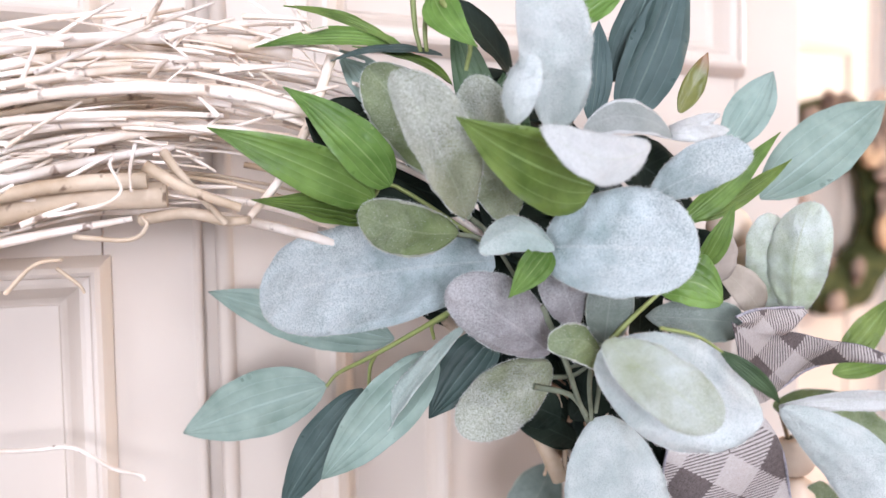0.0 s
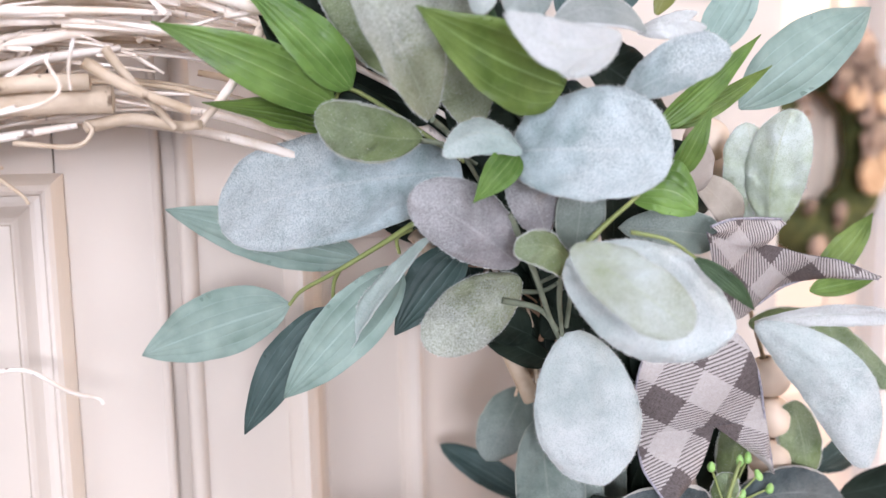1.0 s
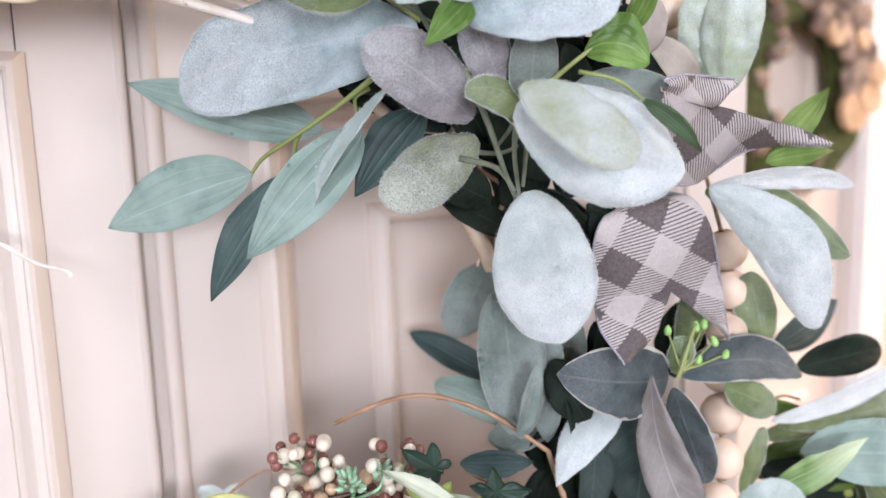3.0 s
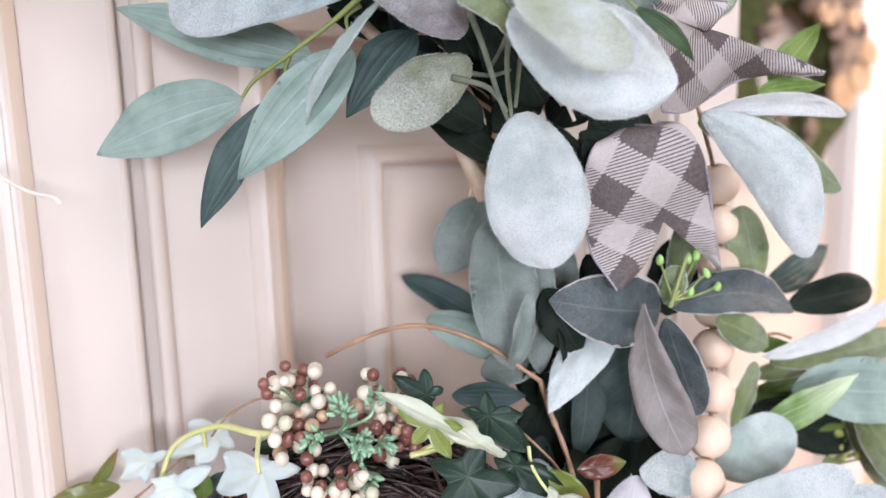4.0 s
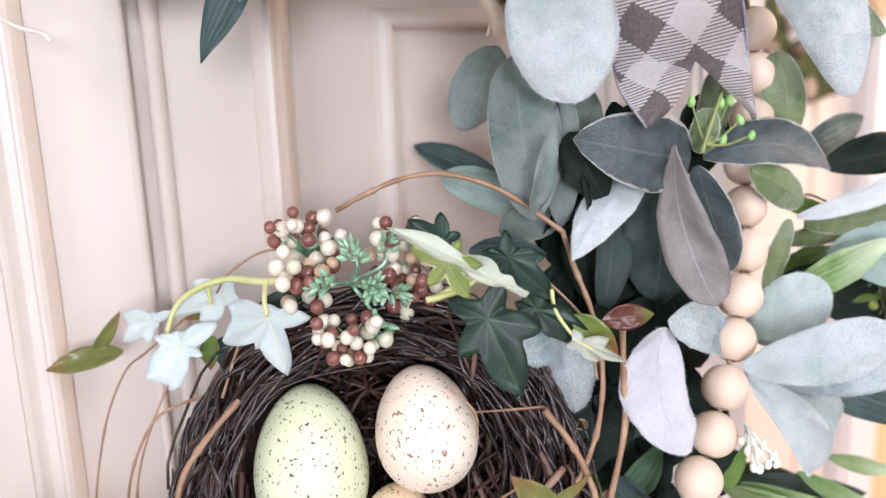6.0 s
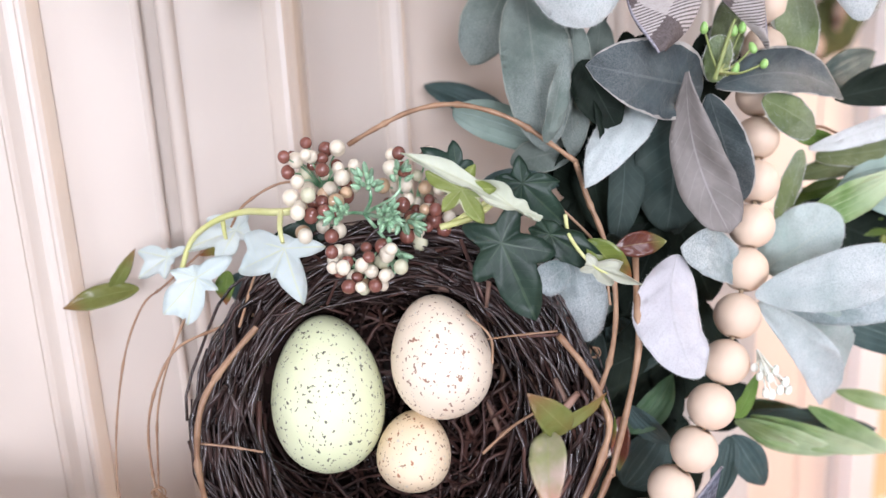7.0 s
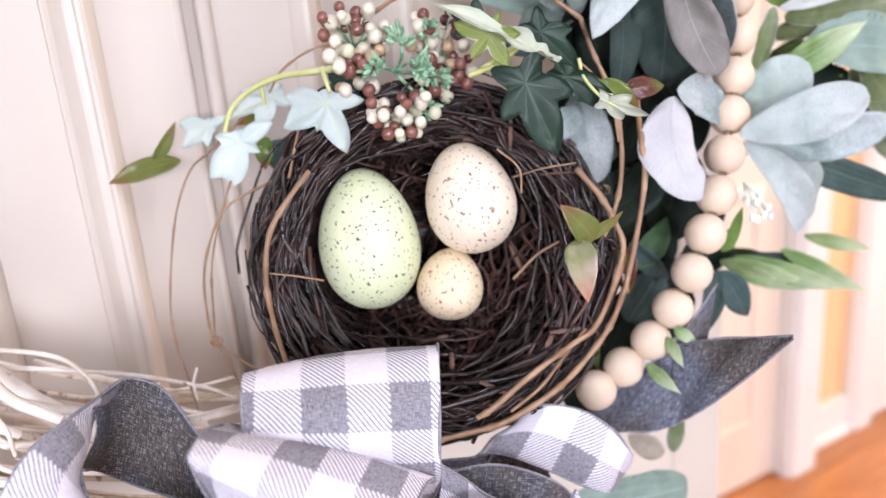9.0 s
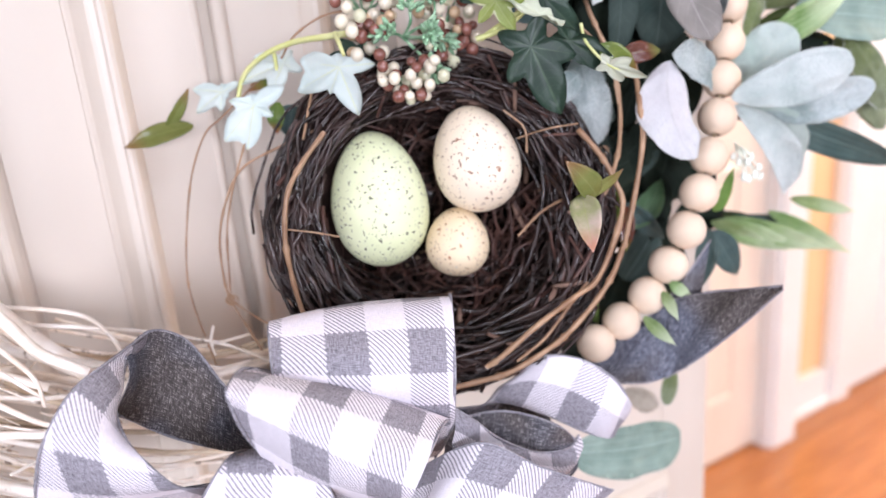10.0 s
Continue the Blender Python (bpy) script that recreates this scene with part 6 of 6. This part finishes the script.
ivy = thing("ivy_spray", (0.085, -0.07, 1.285), "trailing pale variegated ivy with yellow stems beside the nest", "foliage", "ivy round the nest")
stem(ivy, [(0.1067, -0.1209, 1.2993), (0.0949, -0.1083, 1.2980), (0.0847, -0.0860, 1.2960), (0.0724, -0.0733, 1.2907), (0.0617, -0.0610, 1.2800), (0.0548, -0.0595, 1.2640)], 0.0020, STEM_YELLOW)
stem(ivy, [(0.0956, -0.1184, 1.2996), (0.0911, -0.1324, 1.2948), (0.0907, -0.1374, 1.2890)], 0.0014, STEM_YELLOW)
stem(ivy, [(0.0762, -0.0742, 1.2927), (0.0765, -0.0742, 1.2859), (0.0771, -0.0724, 1.2810)], 0.0014, STEM_YELLOW)
ivy_leaf(ivy, (0.0960, -0.1180, 1.2820), (0.0980, -0.1300, 1.2570), 1.0, IVY_PALE, 8, 0.1, ((0, 1.0), (-84, 1.0), (-122, 0.86), (75, 0.68), (-40, 0.55)))
ivy_leaf(ivy, (0.0606, -0.0720, 1.2630), (0.0414, -0.0660, 1.2440), 1.0, IVY_PALE, -8, 0.1, ((0, 1.0), (30, 0.95), (163, 0.75), (-60, 0.5), (100, 0.45)))
ivy_leaf(ivy, (0.0500, -0.0502, 1.2705), (0.0340, -0.0444, 1.2610), 1.0, IVY_PALE, 15, 0.1, ((0, 1.0), (-45, 1.0), (176, 0.6), (50, 0.6)))
ivy_leaf(ivy, (0.0839, -0.0659, 1.2831), (0.0561, -0.0597, 1.2763), 0.8, IVY_PALE, 30)
ivy_leaf(ivy, (0.1154, -0.1028, 1.2861), (0.0961, -0.0985, 1.2852), 0.9, IVY_DARK, 10)
dark_ivy = thing("ivy_spray", (0.19, -0.16, 1.285), "dark green glossy ivy leaves over the nest rim", "foliage", "ivy round the nest")
stem(dark_ivy, [(0.1588, -0.1573, 1.2905), (0.1726, -0.1654, 1.2950), (0.1865, -0.1684, 1.3043), (0.1989, -0.1712, 1.3123)], 0.0016, STEM_YELLOW)
stem(dark_ivy, [(0.1614, -0.1579, 1.2902), (0.1783, -0.1666, 1.3011), (0.1947, -0.1702, 1.3088)], 0.0016, STEM_YELLOW)
stem(dark_ivy, [(0.2090, -0.1834, 1.2939), (0.2084, -0.1883, 1.2841), (0.2142, -0.1995, 1.2718), (0.2271, -0.2074, 1.2659)], 0.0010, STEM_YELLOW)
ivy_leaf(dark_ivy, (0.1770, -0.1810, 1.2850), (0.1870, -0.1930, 1.2490), 1.0, IVY_DARK, 5, 0.1, ((0, 1.0), (54, 0.66), (137, 0.50), (-137, 0.50), (-58, 0.56)))
ivy_leaf(dark_ivy, (0.1930, -0.1730, 1.3090), (0.2110, -0.1820, 1.2870), 0.9, IVY_DARK, 15, 0.2, ((0, 1.0), (50, 0.60), (-50, 0.60), (140, 0.45), (-140, 0.45)))
ivy_leaf(dark_ivy, (0.1738, -0.1456, 1.3144), (0.1582, -0.1422, 1.3250), 0.9, IVY_DARK, -10)
ivy_leaf(dark_ivy, (0.1822, -0.1825, 1.3005), (0.1411, -0.1634, 1.3300), 0.32, IVY_PALE2, 35, 0.1, ((0, 1.0), (40, 0.5), (-40, 0.5), (180, 0.2)))
ivy_leaf(dark_ivy, (0.1640, -0.1700, 1.3090), (0.1690, -0.1780, 1.2940), 1.0, IVY_VARI, 20, 0.1, ((0, 1.0), (-145, 1.1), (60, 0.9), (-75, 0.8), (120, 0.7)))
ivy_leaf(dark_ivy, (0.2010, -0.1830, 1.2860), (0.2260, -0.1970, 1.2660), 0.75, IVY_DARK, 20, 0.1, ((0, 1.0), (38, 0.5), (-38, 0.45), (150, 0.3), (-150, 0.3)))
ivy_leaf(dark_ivy, (0.2142, -0.1995, 1.2718), (0.2291, -0.2128, 1.2640), 0.5, IVY_PALE2, 30)

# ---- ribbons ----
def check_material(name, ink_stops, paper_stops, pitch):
    """Woven buffalo check: solid squares, twilled half-tone squares and plain squares, from the ribbon's own coordinates."""
    m, nt, b = nodes_of(name)
    sep = nt.nodes.new("ShaderNodeSeparateXYZ")
    nt.links.new(coords(nt, "UV"), sep.inputs[0])
    u, v = sep.outputs[0], sep.outputs[1]
    wob = maths(nt, "MULTIPLY_ADD", noise_tex(nt, 500, 2, coords(nt)), 0.0012, -0.0006)
    teeth = maths(nt, "MULTIPLY", maths(nt, "PINGPONG", maths(nt, "ADD", u, v), pitch / 2), 0.55)
    a = maths(nt, "LESS_THAN", maths(nt, "FRACT", maths(nt, "DIVIDE", maths(nt, "ADD", maths(nt, "ADD", u, wob), teeth), 0.0380)), 0.5)
    c = maths(nt, "LESS_THAN", maths(nt, "FRACT", maths(nt, "DIVIDE", maths(nt, "ADD", maths(nt, "ADD", v, wob), teeth), 0.0380)), 0.5)
    stripe = maths(nt, "LESS_THAN", maths(nt, "FRACT", maths(nt, "DIVIDE", maths(nt, "ADD", u, v), pitch)), 0.43)
    both = maths(nt, "MULTIPLY", a, c)
    one = maths(nt, "SUBTRACT", maths(nt, "MAXIMUM", a, c), both)
    dark = maths(nt, "MAXIMUM", maths(nt, "MULTIPLY", both, 0.92), maths(nt, "MULTIPLY", maths(nt, "MULTIPLY", one, stripe), 0.84))
    threads = node(nt, "TexNoise", {"Scale": 1.0, "Detail": 2})
    mp = node(nt, "Mapping", {"Vector": coords(nt, "UV"), "Scale": (2500, 300, 1)})
    nt.links.new(mp.outputs[0], threads.inputs["Vector"])
    mp2 = node(nt, "Mapping", {"Vector": coords(nt, "UV"), "Scale": (300, 2500, 1)})
    th2 = node(nt, "TexNoise", {"Scale": 1.0, "Detail": 2, "Vector": mp2.outputs[0]})
    weave_n = maths(nt, "MULTIPLY", maths(nt, "ADD", threads.outputs["Fac"], th2.outputs["Fac"]), 0.5)
    ink = ramp(nt, weave_n, [(0.36, ink_stops[0]), (0.62, ink_stops[1])])
    paper = ramp(nt, weave_n, [(0.3, paper_stops[0]), (0.6, paper_stops[1])])
    nt.links.new(mix(nt, dark, paper, ink), b.inputs["Base Color"])
    b.inputs["Roughness"].default_value = 0.8
    b.inputs["Specular IOR Level"].default_value = 0.25
    bump(nt, b, weave_n, 0.35, 0.0004)
    return m


def lining_material():
    m, nt, b = nodes_of("ribbon_lining")
    mp = node(nt, "Mapping", {"Vector": coords(nt, "UV"), "Scale": (1800, 220, 1)})
    t1 = node(nt, "TexNoise", {"Scale": 1.0, "Detail": 2, "Vector": mp.outputs[0]}).outputs["Fac"]
    mp2 = node(nt, "Mapping", {"Vector": coords(nt, "UV"), "Scale": (220, 1800, 1)})
    t2 = node(nt, "TexNoise", {"Scale": 1.0, "Detail": 2, "Vector": mp2.outputs[0]}).outputs["Fac"]
    h = maths(nt, "MULTIPLY", maths(nt, "ADD", t1, t2), 0.5)
    cool = ramp(nt, h, [(0.36, (0.028, 0.031, 0.043)), (0.52, (0.105, 0.113, 0.150)), (0.64, (0.36, 0.37, 0.44))])
    warm = ramp(nt, h, [(0.38, (0.034, 0.027, 0.025)), (0.53, (0.088, 0.072, 0.068)), (0.66, (0.40, 0.36, 0.34))])
    patch = ramp(nt, noise_tex(nt, 14, 2, coords(nt)), [(0.42, (0, 0, 0)), (0.58, (1, 1, 1))])
    nt.links.new(mix(nt, patch, cool, warm), b.inputs["Base Color"])
    b.inputs["Roughness"].default_value = 0.75
    bump(nt, b, h, 0.4, 0.0004)
    return m


CHECK = check_material("white_charcoal_check", ((0.075, 0.069, 0.082), (0.33, 0.31, 0.35)), ((0.615, 0.575, 0.615), (0.785, 0.735, 0.785)), 0.0024)
# darker, browner copy for the tails: the leaves' shade is in the colour
CHECK_SHADED = check_material("shaded_check", ((0.028, 0.020, 0.019), (0.115, 0.092, 0.087)), ((0.315, 0.285, 0.262), (0.43, 0.395, 0.37)), 0.0025)
LINING = lining_material()
HEM = simple("ribbon_hem", (0.17, 0.16, 0.18), (0.36, 0.345, 0.38), 600, 0.7, 0.3)


def ribbon(parent, name, lining_out, stations, turn=0.0, u0=0.0, v0=0.0, hems="AB"):
    """A wired ribbon through pairs of edge points, checked outside and lined inside."""
    ct, sn = math.cos(radians(turn)), math.sin(radians(turn))
    A, B = smooth_line([s[0] for s in stations], 8), smooth_line([s[1] for s in stations], 8)
    n, cols = len(A), 8
    bm = bmesh.new()
    uvl = bm.loops.layers.uv.new("UVMap")
    info = {}
    mid = [(a + b) / 2 for a, b in zip(A, B)]
    arc = [u0]
    for p, q in zip(mid, mid[1:]):
        arc.append(arc[-1] + (q - p).length)
    k = n // 2
    nm = (mid[min(k + 2, n - 1)] - mid[k - 2]).cross(B[k] - A[k])
    facing = 1 if nm.dot(VIEW) > 0 else -1
    shells = []
    for sgn in (1, -1):
        rows = []
        for i in range(n):
            w = B[i] - A[i]
            d = mid[min(i + 1, n - 1)] - mid[max(i - 1, 0)]
            nn = d.cross(w).normalized()
            row = []
            for j in range(cols + 1):
                f = j / cols
                belly = nn * facing * (0.0022 * math.sin(3.14 * f) + 0.0012 * math.sin(5 * f + 9 * arc[i] * 14))
                vert = bm.verts.new(A[i] + w * f + belly + nn * (0.00025 * sgn))
                across = (v0 + (f - 0.5) * w.length) * (1 if turn else -1)
                info[vert] = (arc[i] * ct - across * sn, arc[i] * sn + across * ct)
                row.append(vert)
            rows.append(row)
        shells.append(rows)
        front = (sgn == facing) != bool(lining_out)
        for r0, r1 in zip(rows, rows[1:]):
            for j in range(cols):
                q = (r0[j], r1[j], r1[j + 1], r0[j + 1])
                fc = bm.faces.new(q if sgn > 0 else q[::-1])
                fc.material_index = 0 if front else 1
                fc.smooth = True
    for fc in bm.faces:
        for lp in fc.loops:
            lp[uvl].uv = info[lp.vert]
    ob = part(name, bm, (CHECK_SHADED if turn else CHECK, LINING), parent)
    for side, line in (("A", A), ("B", B)):
        if side in hems:
            part("hem", tube(bmesh.new(), line, 0.0007, 6), HEM, ob)
    return ob


upper_ribbon = thing("ribbon_tails", (0.28, -0.18, 1.43), "buffalo check ribbon tails under the lambs ear, shade put into their colour", "ribbon")
bow_ribbon = thing("ribbon_bow", (0.09, -0.19, 1.11), "large white and charcoal buffalo check wired ribbon bow under the nest", "bow")
ribbon(bow_ribbon, "loop", 0, [((0.0329, -0.1446, 1.1473), (0.1222, -0.1643, 1.1451)), ((0.0161, -0.1859, 1.1785), (0.1020, -0.2048, 1.1741)), ((0.0069, -0.2109, 1.1770), (0.0876, -0.2287, 1.1574)), ((0.0055, -0.2146, 1.1572), (0.0842, -0.2319, 1.1392)), ((0.0143, -0.2005, 1.1273), (0.0892, -0.2170, 1.1089)), ((0.0448, -0.1723, 1.0878), (0.0960, -0.1835, 1.0723))])
ribbon(bow_ribbon, "loop", 0, [((0.0092, -0.1894, 1.1568), (0.0943, -0.2081, 1.1026)), ((-0.0066, -0.2160, 1.1749), (0.0768, -0.2343, 1.1265)), ((-0.0183, -0.2354, 1.1792), (0.0576, -0.2521, 1.1267)), ((-0.0202, -0.2390, 1.1741), (0.0476, -0.2539, 1.1147)), ((-0.0115, -0.2299, 1.1465), (0.0461, -0.2425, 1.0955)), ((0.0229, -0.1924, 1.0846), (0.0484, -0.1980, 1.0592))])
ribbon(bow_ribbon, "loop_lining", 1, [((0.0101, -0.1696, 1.1188), (0.0068, -0.1689, 1.1051)), ((-0.0024, -0.1519, 1.1394), (-0.0090, -0.1504, 1.1039)), ((-0.0128, -0.1366, 1.1615), (-0.0293, -0.1330, 1.1107)), ((-0.0291, -0.1390, 1.1723), (-0.0468, -0.1351, 1.1287)), ((-0.0447, -0.1626, 1.1724), (-0.0533, -0.1607, 1.1451))])
ribbon(bow_ribbon, "loop", 0, [((-0.0302, -0.1408, 1.1727), (-0.0450, -0.1375, 1.1607)), ((-0.0506, -0.1713, 1.1769), (-0.0539, -0.1705, 1.1541)), ((-0.0690, -0.1872, 1.1750), (-0.0546, -0.1904, 1.1483)), ((-0.0818, -0.1944, 1.1637), (-0.0501, -0.2014, 1.1402)), ((-0.0893, -0.1928, 1.1477), (-0.0387, -0.2039, 1.1237)), ((-0.0910, -0.1774, 1.1189), (-0.0182, -0.1934, 1.1124)), ((-0.0690, -0.1522, 1.0705), (0.0014, -0.1677, 1.0969))])
ribbon(bow_ribbon, "loop", 0, [((0.0032, -0.1831, 1.1139), (0.0225, -0.1873, 1.1081)), ((-0.0152, -0.2141, 1.1372), (0.0134, -0.2203, 1.1287)), ((-0.0285, -0.2261, 1.1369), (0.0140, -0.2355, 1.1221)), ((-0.0376, -0.2241, 1.1221), (0.0180, -0.2364, 1.1049)), ((-0.0388, -0.2089, 1.0929), (0.0252, -0.2229, 1.0698))])
ribbon(bow_ribbon, "loop", 0, [((0.1151, -0.1727, 1.0850), (0.1234, -0.1745, 1.0601)), ((0.1398, -0.1831, 1.0907), (0.1581, -0.1872, 1.1085)), ((0.1606, -0.1977, 1.0821), (0.1793, -0.2019, 1.1135)), ((0.1814, -0.2123, 1.0683), (0.1981, -0.2160, 1.0997)), ((0.2014, -0.2117, 1.0578), (0.2125, -0.2141, 1.0776)), ((0.2190, -0.1956, 1.0559), (0.2250, -0.1969, 1.0702))])
ribbon(bow_ribbon, "loop_lining", 1, [((0.1098, -0.1765, 1.0942), (0.1075, -0.1761, 1.0674)), ((0.1380, -0.1798, 1.0887), (0.1429, -0.1808, 1.0552)), ((0.1707, -0.1800, 1.0863), (0.1805, -0.1821, 1.0565))])
ribbon(bow_ribbon, "loop_lining", 1, [((0.1017, -0.1898, 1.0962), (0.0958, -0.1885, 1.0641)), ((0.1311, -0.2012, 1.0963), (0.1216, -0.1992, 1.0521)), ((0.1539, -0.2163, 1.0867), (0.1424, -0.2137, 1.0540)), ((0.1726, -0.2154, 1.0662), (0.1664, -0.2140, 1.0467))])
ribbon(bow_ribbon, "loop", 0, [((0.0896, -0.2190, 1.1222), (0.0876, -0.2190, 1.1008)), ((0.1008, -0.2210, 1.1109), (0.0991, -0.2210, 1.0905)), ((0.1146, -0.2220, 1.0954), (0.1134, -0.2220, 1.0782)), ((0.1383, -0.2210, 1.0774), (0.1375, -0.2210, 1.0628)), ((0.1622, -0.2180, 1.0689), (0.1595, -0.2180, 1.0516)), ((0.1732, -0.2140, 1.0706), (0.1718, -0.2140, 1.0544))])
ribbon(bow_ribbon, "loop", 0, [((0.0747, -0.2038, 1.0850), (0.0696, -0.2027, 1.0625)), ((0.0951, -0.2333, 1.1068), (0.0753, -0.2290, 1.0754)), ((0.1235, -0.2446, 1.0866), (0.0981, -0.2390, 1.0641)), ((0.1701, -0.2448, 1.0526), (0.1411, -0.2384, 1.0361))])
ribbon(bow_ribbon, "tail", 1, [((0.2263, -0.1622, 1.0797), (0.2175, -0.1602, 1.0571)), ((0.2392, -0.1800, 1.0981), (0.2328, -0.1786, 1.0677)), ((0.2626, -0.2002, 1.1285), (0.2470, -0.1967, 1.0718)), ((0.2796, -0.2139, 1.1624), (0.2645, -0.2106, 1.0816))])
ribbon(bow_ribbon, "tail", 1, [((0.2600, -0.2026, 1.1262), (0.2566, -0.2018, 1.0737)), ((0.2679, -0.2263, 1.1362), (0.2605, -0.2247, 1.0953)), ((0.2705, -0.2469, 1.1429), (0.2677, -0.2463, 1.1205)), ((0.2741, -0.2677, 1.1499), (0.2743, -0.2677, 1.1483))])
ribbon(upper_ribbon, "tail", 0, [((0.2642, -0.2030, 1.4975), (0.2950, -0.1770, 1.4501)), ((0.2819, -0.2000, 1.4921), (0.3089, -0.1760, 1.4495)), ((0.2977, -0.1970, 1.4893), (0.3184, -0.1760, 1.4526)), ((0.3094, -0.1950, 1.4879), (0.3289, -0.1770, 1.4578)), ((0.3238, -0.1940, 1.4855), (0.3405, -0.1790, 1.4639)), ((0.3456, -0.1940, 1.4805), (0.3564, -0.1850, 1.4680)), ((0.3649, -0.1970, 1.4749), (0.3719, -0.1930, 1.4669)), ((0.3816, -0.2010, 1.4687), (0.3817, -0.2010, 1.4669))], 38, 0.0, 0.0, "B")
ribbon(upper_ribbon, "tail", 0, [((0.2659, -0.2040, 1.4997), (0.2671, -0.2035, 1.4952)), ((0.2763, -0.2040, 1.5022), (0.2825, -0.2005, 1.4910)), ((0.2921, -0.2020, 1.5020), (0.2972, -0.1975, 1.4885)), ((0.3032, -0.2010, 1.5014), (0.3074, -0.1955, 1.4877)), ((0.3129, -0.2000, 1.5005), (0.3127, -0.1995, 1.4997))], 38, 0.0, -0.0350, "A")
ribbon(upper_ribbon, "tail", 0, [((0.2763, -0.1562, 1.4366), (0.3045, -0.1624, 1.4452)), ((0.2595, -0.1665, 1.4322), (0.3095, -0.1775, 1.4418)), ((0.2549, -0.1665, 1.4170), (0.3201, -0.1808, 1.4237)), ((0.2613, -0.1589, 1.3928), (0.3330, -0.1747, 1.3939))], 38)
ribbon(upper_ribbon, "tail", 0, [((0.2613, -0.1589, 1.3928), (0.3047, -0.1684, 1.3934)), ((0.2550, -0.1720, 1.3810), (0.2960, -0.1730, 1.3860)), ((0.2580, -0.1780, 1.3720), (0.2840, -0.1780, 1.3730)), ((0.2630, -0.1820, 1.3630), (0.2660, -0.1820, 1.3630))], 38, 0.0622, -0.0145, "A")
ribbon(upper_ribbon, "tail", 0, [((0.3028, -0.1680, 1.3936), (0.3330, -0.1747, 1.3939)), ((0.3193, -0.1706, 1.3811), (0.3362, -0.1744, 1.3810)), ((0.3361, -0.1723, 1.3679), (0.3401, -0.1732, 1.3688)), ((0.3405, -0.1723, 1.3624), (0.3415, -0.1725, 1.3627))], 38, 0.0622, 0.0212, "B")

# ---- wreath on the hall door, out of focus ----
BARK = simple("bark", (0.09, 0.055, 0.038), (0.50, 0.37, 0.28), 24, 0.85, 0.8, 0.004, None, 0.3)
MOSS = simple("moss", (0.035, 0.05, 0.012), (0.10, 0.11, 0.03), 40, 0.95, 0.9, 0.006)
SLICE = simple("cut_wood", (0.42, 0.26, 0.14), (0.58, 0.40, 0.25), 30, 0.7, 0.2, rnd=0.15)
far = thing("bark_wreath", (1.43, 0.70, 1.56), "brown bark and moss wreath with wood slices on the hall door", "wreath")
hr = random.Random(5)
bm = bmesh.new()
fc = Vector((1.41, 0.69, 1.55))
ring_v = []
for i in range(48):
    a = 6.2832 * i / 48
    row = []
    for k in range(14):
        t = 6.2832 * k / 14
        r = 0.05 * (1 + 0.25 * noise.noise(Vector((3 * math.cos(a), 3 * math.sin(a), 1.5 * t))))
        row.append(bm.verts.new(fc + Vector(((0.15 + r * math.cos(t)) * math.cos(a), r * math.sin(t) * 0.8, (0.15 + r * math.cos(t)) * math.sin(a) * 1.15))))
    ring_v.append(row)
for i in range(48):
    for k in range(14):
        f = bm.faces.new((ring_v[i][k], ring_v[(i + 1) % 48][k], ring_v[(i + 1) % 48][(k + 1) % 14], ring_v[i][(k + 1) % 14]))
        f.smooth = True
part("moss_ring", bm, MOSS, far)
for i in range(70):
    a = hr.uniform(-0.2, 1.75) if i < 55 else hr.uniform(1.75, 6.0)
    rr = 0.15 + hr.uniform(-0.05, 0.045)
    c = fc + Vector((rr * math.cos(a), -0.035 - hr.uniform(0, 0.02), rr * 1.15 * math.sin(a)))
    bm = bmesh.new()
    bmesh.ops.create_icosphere(bm, subdivisions=2, radius=1)
    s = Vector((hr.uniform(0.012, 0.026), hr.uniform(0.008, 0.014), hr.uniform(0.014, 0.032)))
    for v in bm.verts:
        v.co *= 1 + 0.35 * noise.noise(v.co * 2 + Vector((i, 0, 0)))
        v.co = Vector((v.co.x * s.x, v.co.y * s.y, v.co.z * s.z))
    bm.transform(Matrix.Translation(c) @ Matrix.Rotation(hr.uniform(0, 3), 4, "Y"))
    part("bark_chip", bm, BARK, far, smooth=True)
for dx, dz, r in ((0.17, 0.02, 0.03), (0.10, -0.06, 0.04), (0.15, -0.03, 0.034), (0.04, 0.10, 0.028), (0.12, 0.09, 0.022)):
    bm = bmesh.new()
    bmesh.ops.create_cone(bm, cap_ends=True, segments=24, radius1=r, radius2=r * 0.95, depth=0.012)
    bm.transform(Matrix.Translation(fc + Vector((dx, -0.06, dz))) @ Matrix.Rotation(1.45, 4, "X"))
    part("wood_slice", bm, SLICE, far, "sawn wood slice")

# ---- oak floor boards ----
fr = random.Random(2)
boards = bpy.data.objects["floor"]
plank_mesh = {}
for row in range(18):
    y = -1.2 + row * 0.11
    x = 0.3 + fr.uniform(0, 0.6)
    while x < 4.0:
        ln = fr.choice((0.6, 0.8, 1.0))
        if ln not in plank_mesh:
            me = bpy.data.meshes.new("plank")
            b2 = box(bmesh.new(), 0, ln - 0.0015, 0, 0.1085, 0, 0.004, 0.0008)
            b2.to_mesh(me)
            b2.free()
            me.materials.append(OAK)
            plank_mesh[ln] = me
        ob = new("plank", plank_mesh[ln])
        ob.parent = boards
        ob.location = (x, y, -0.004)
        x += ln
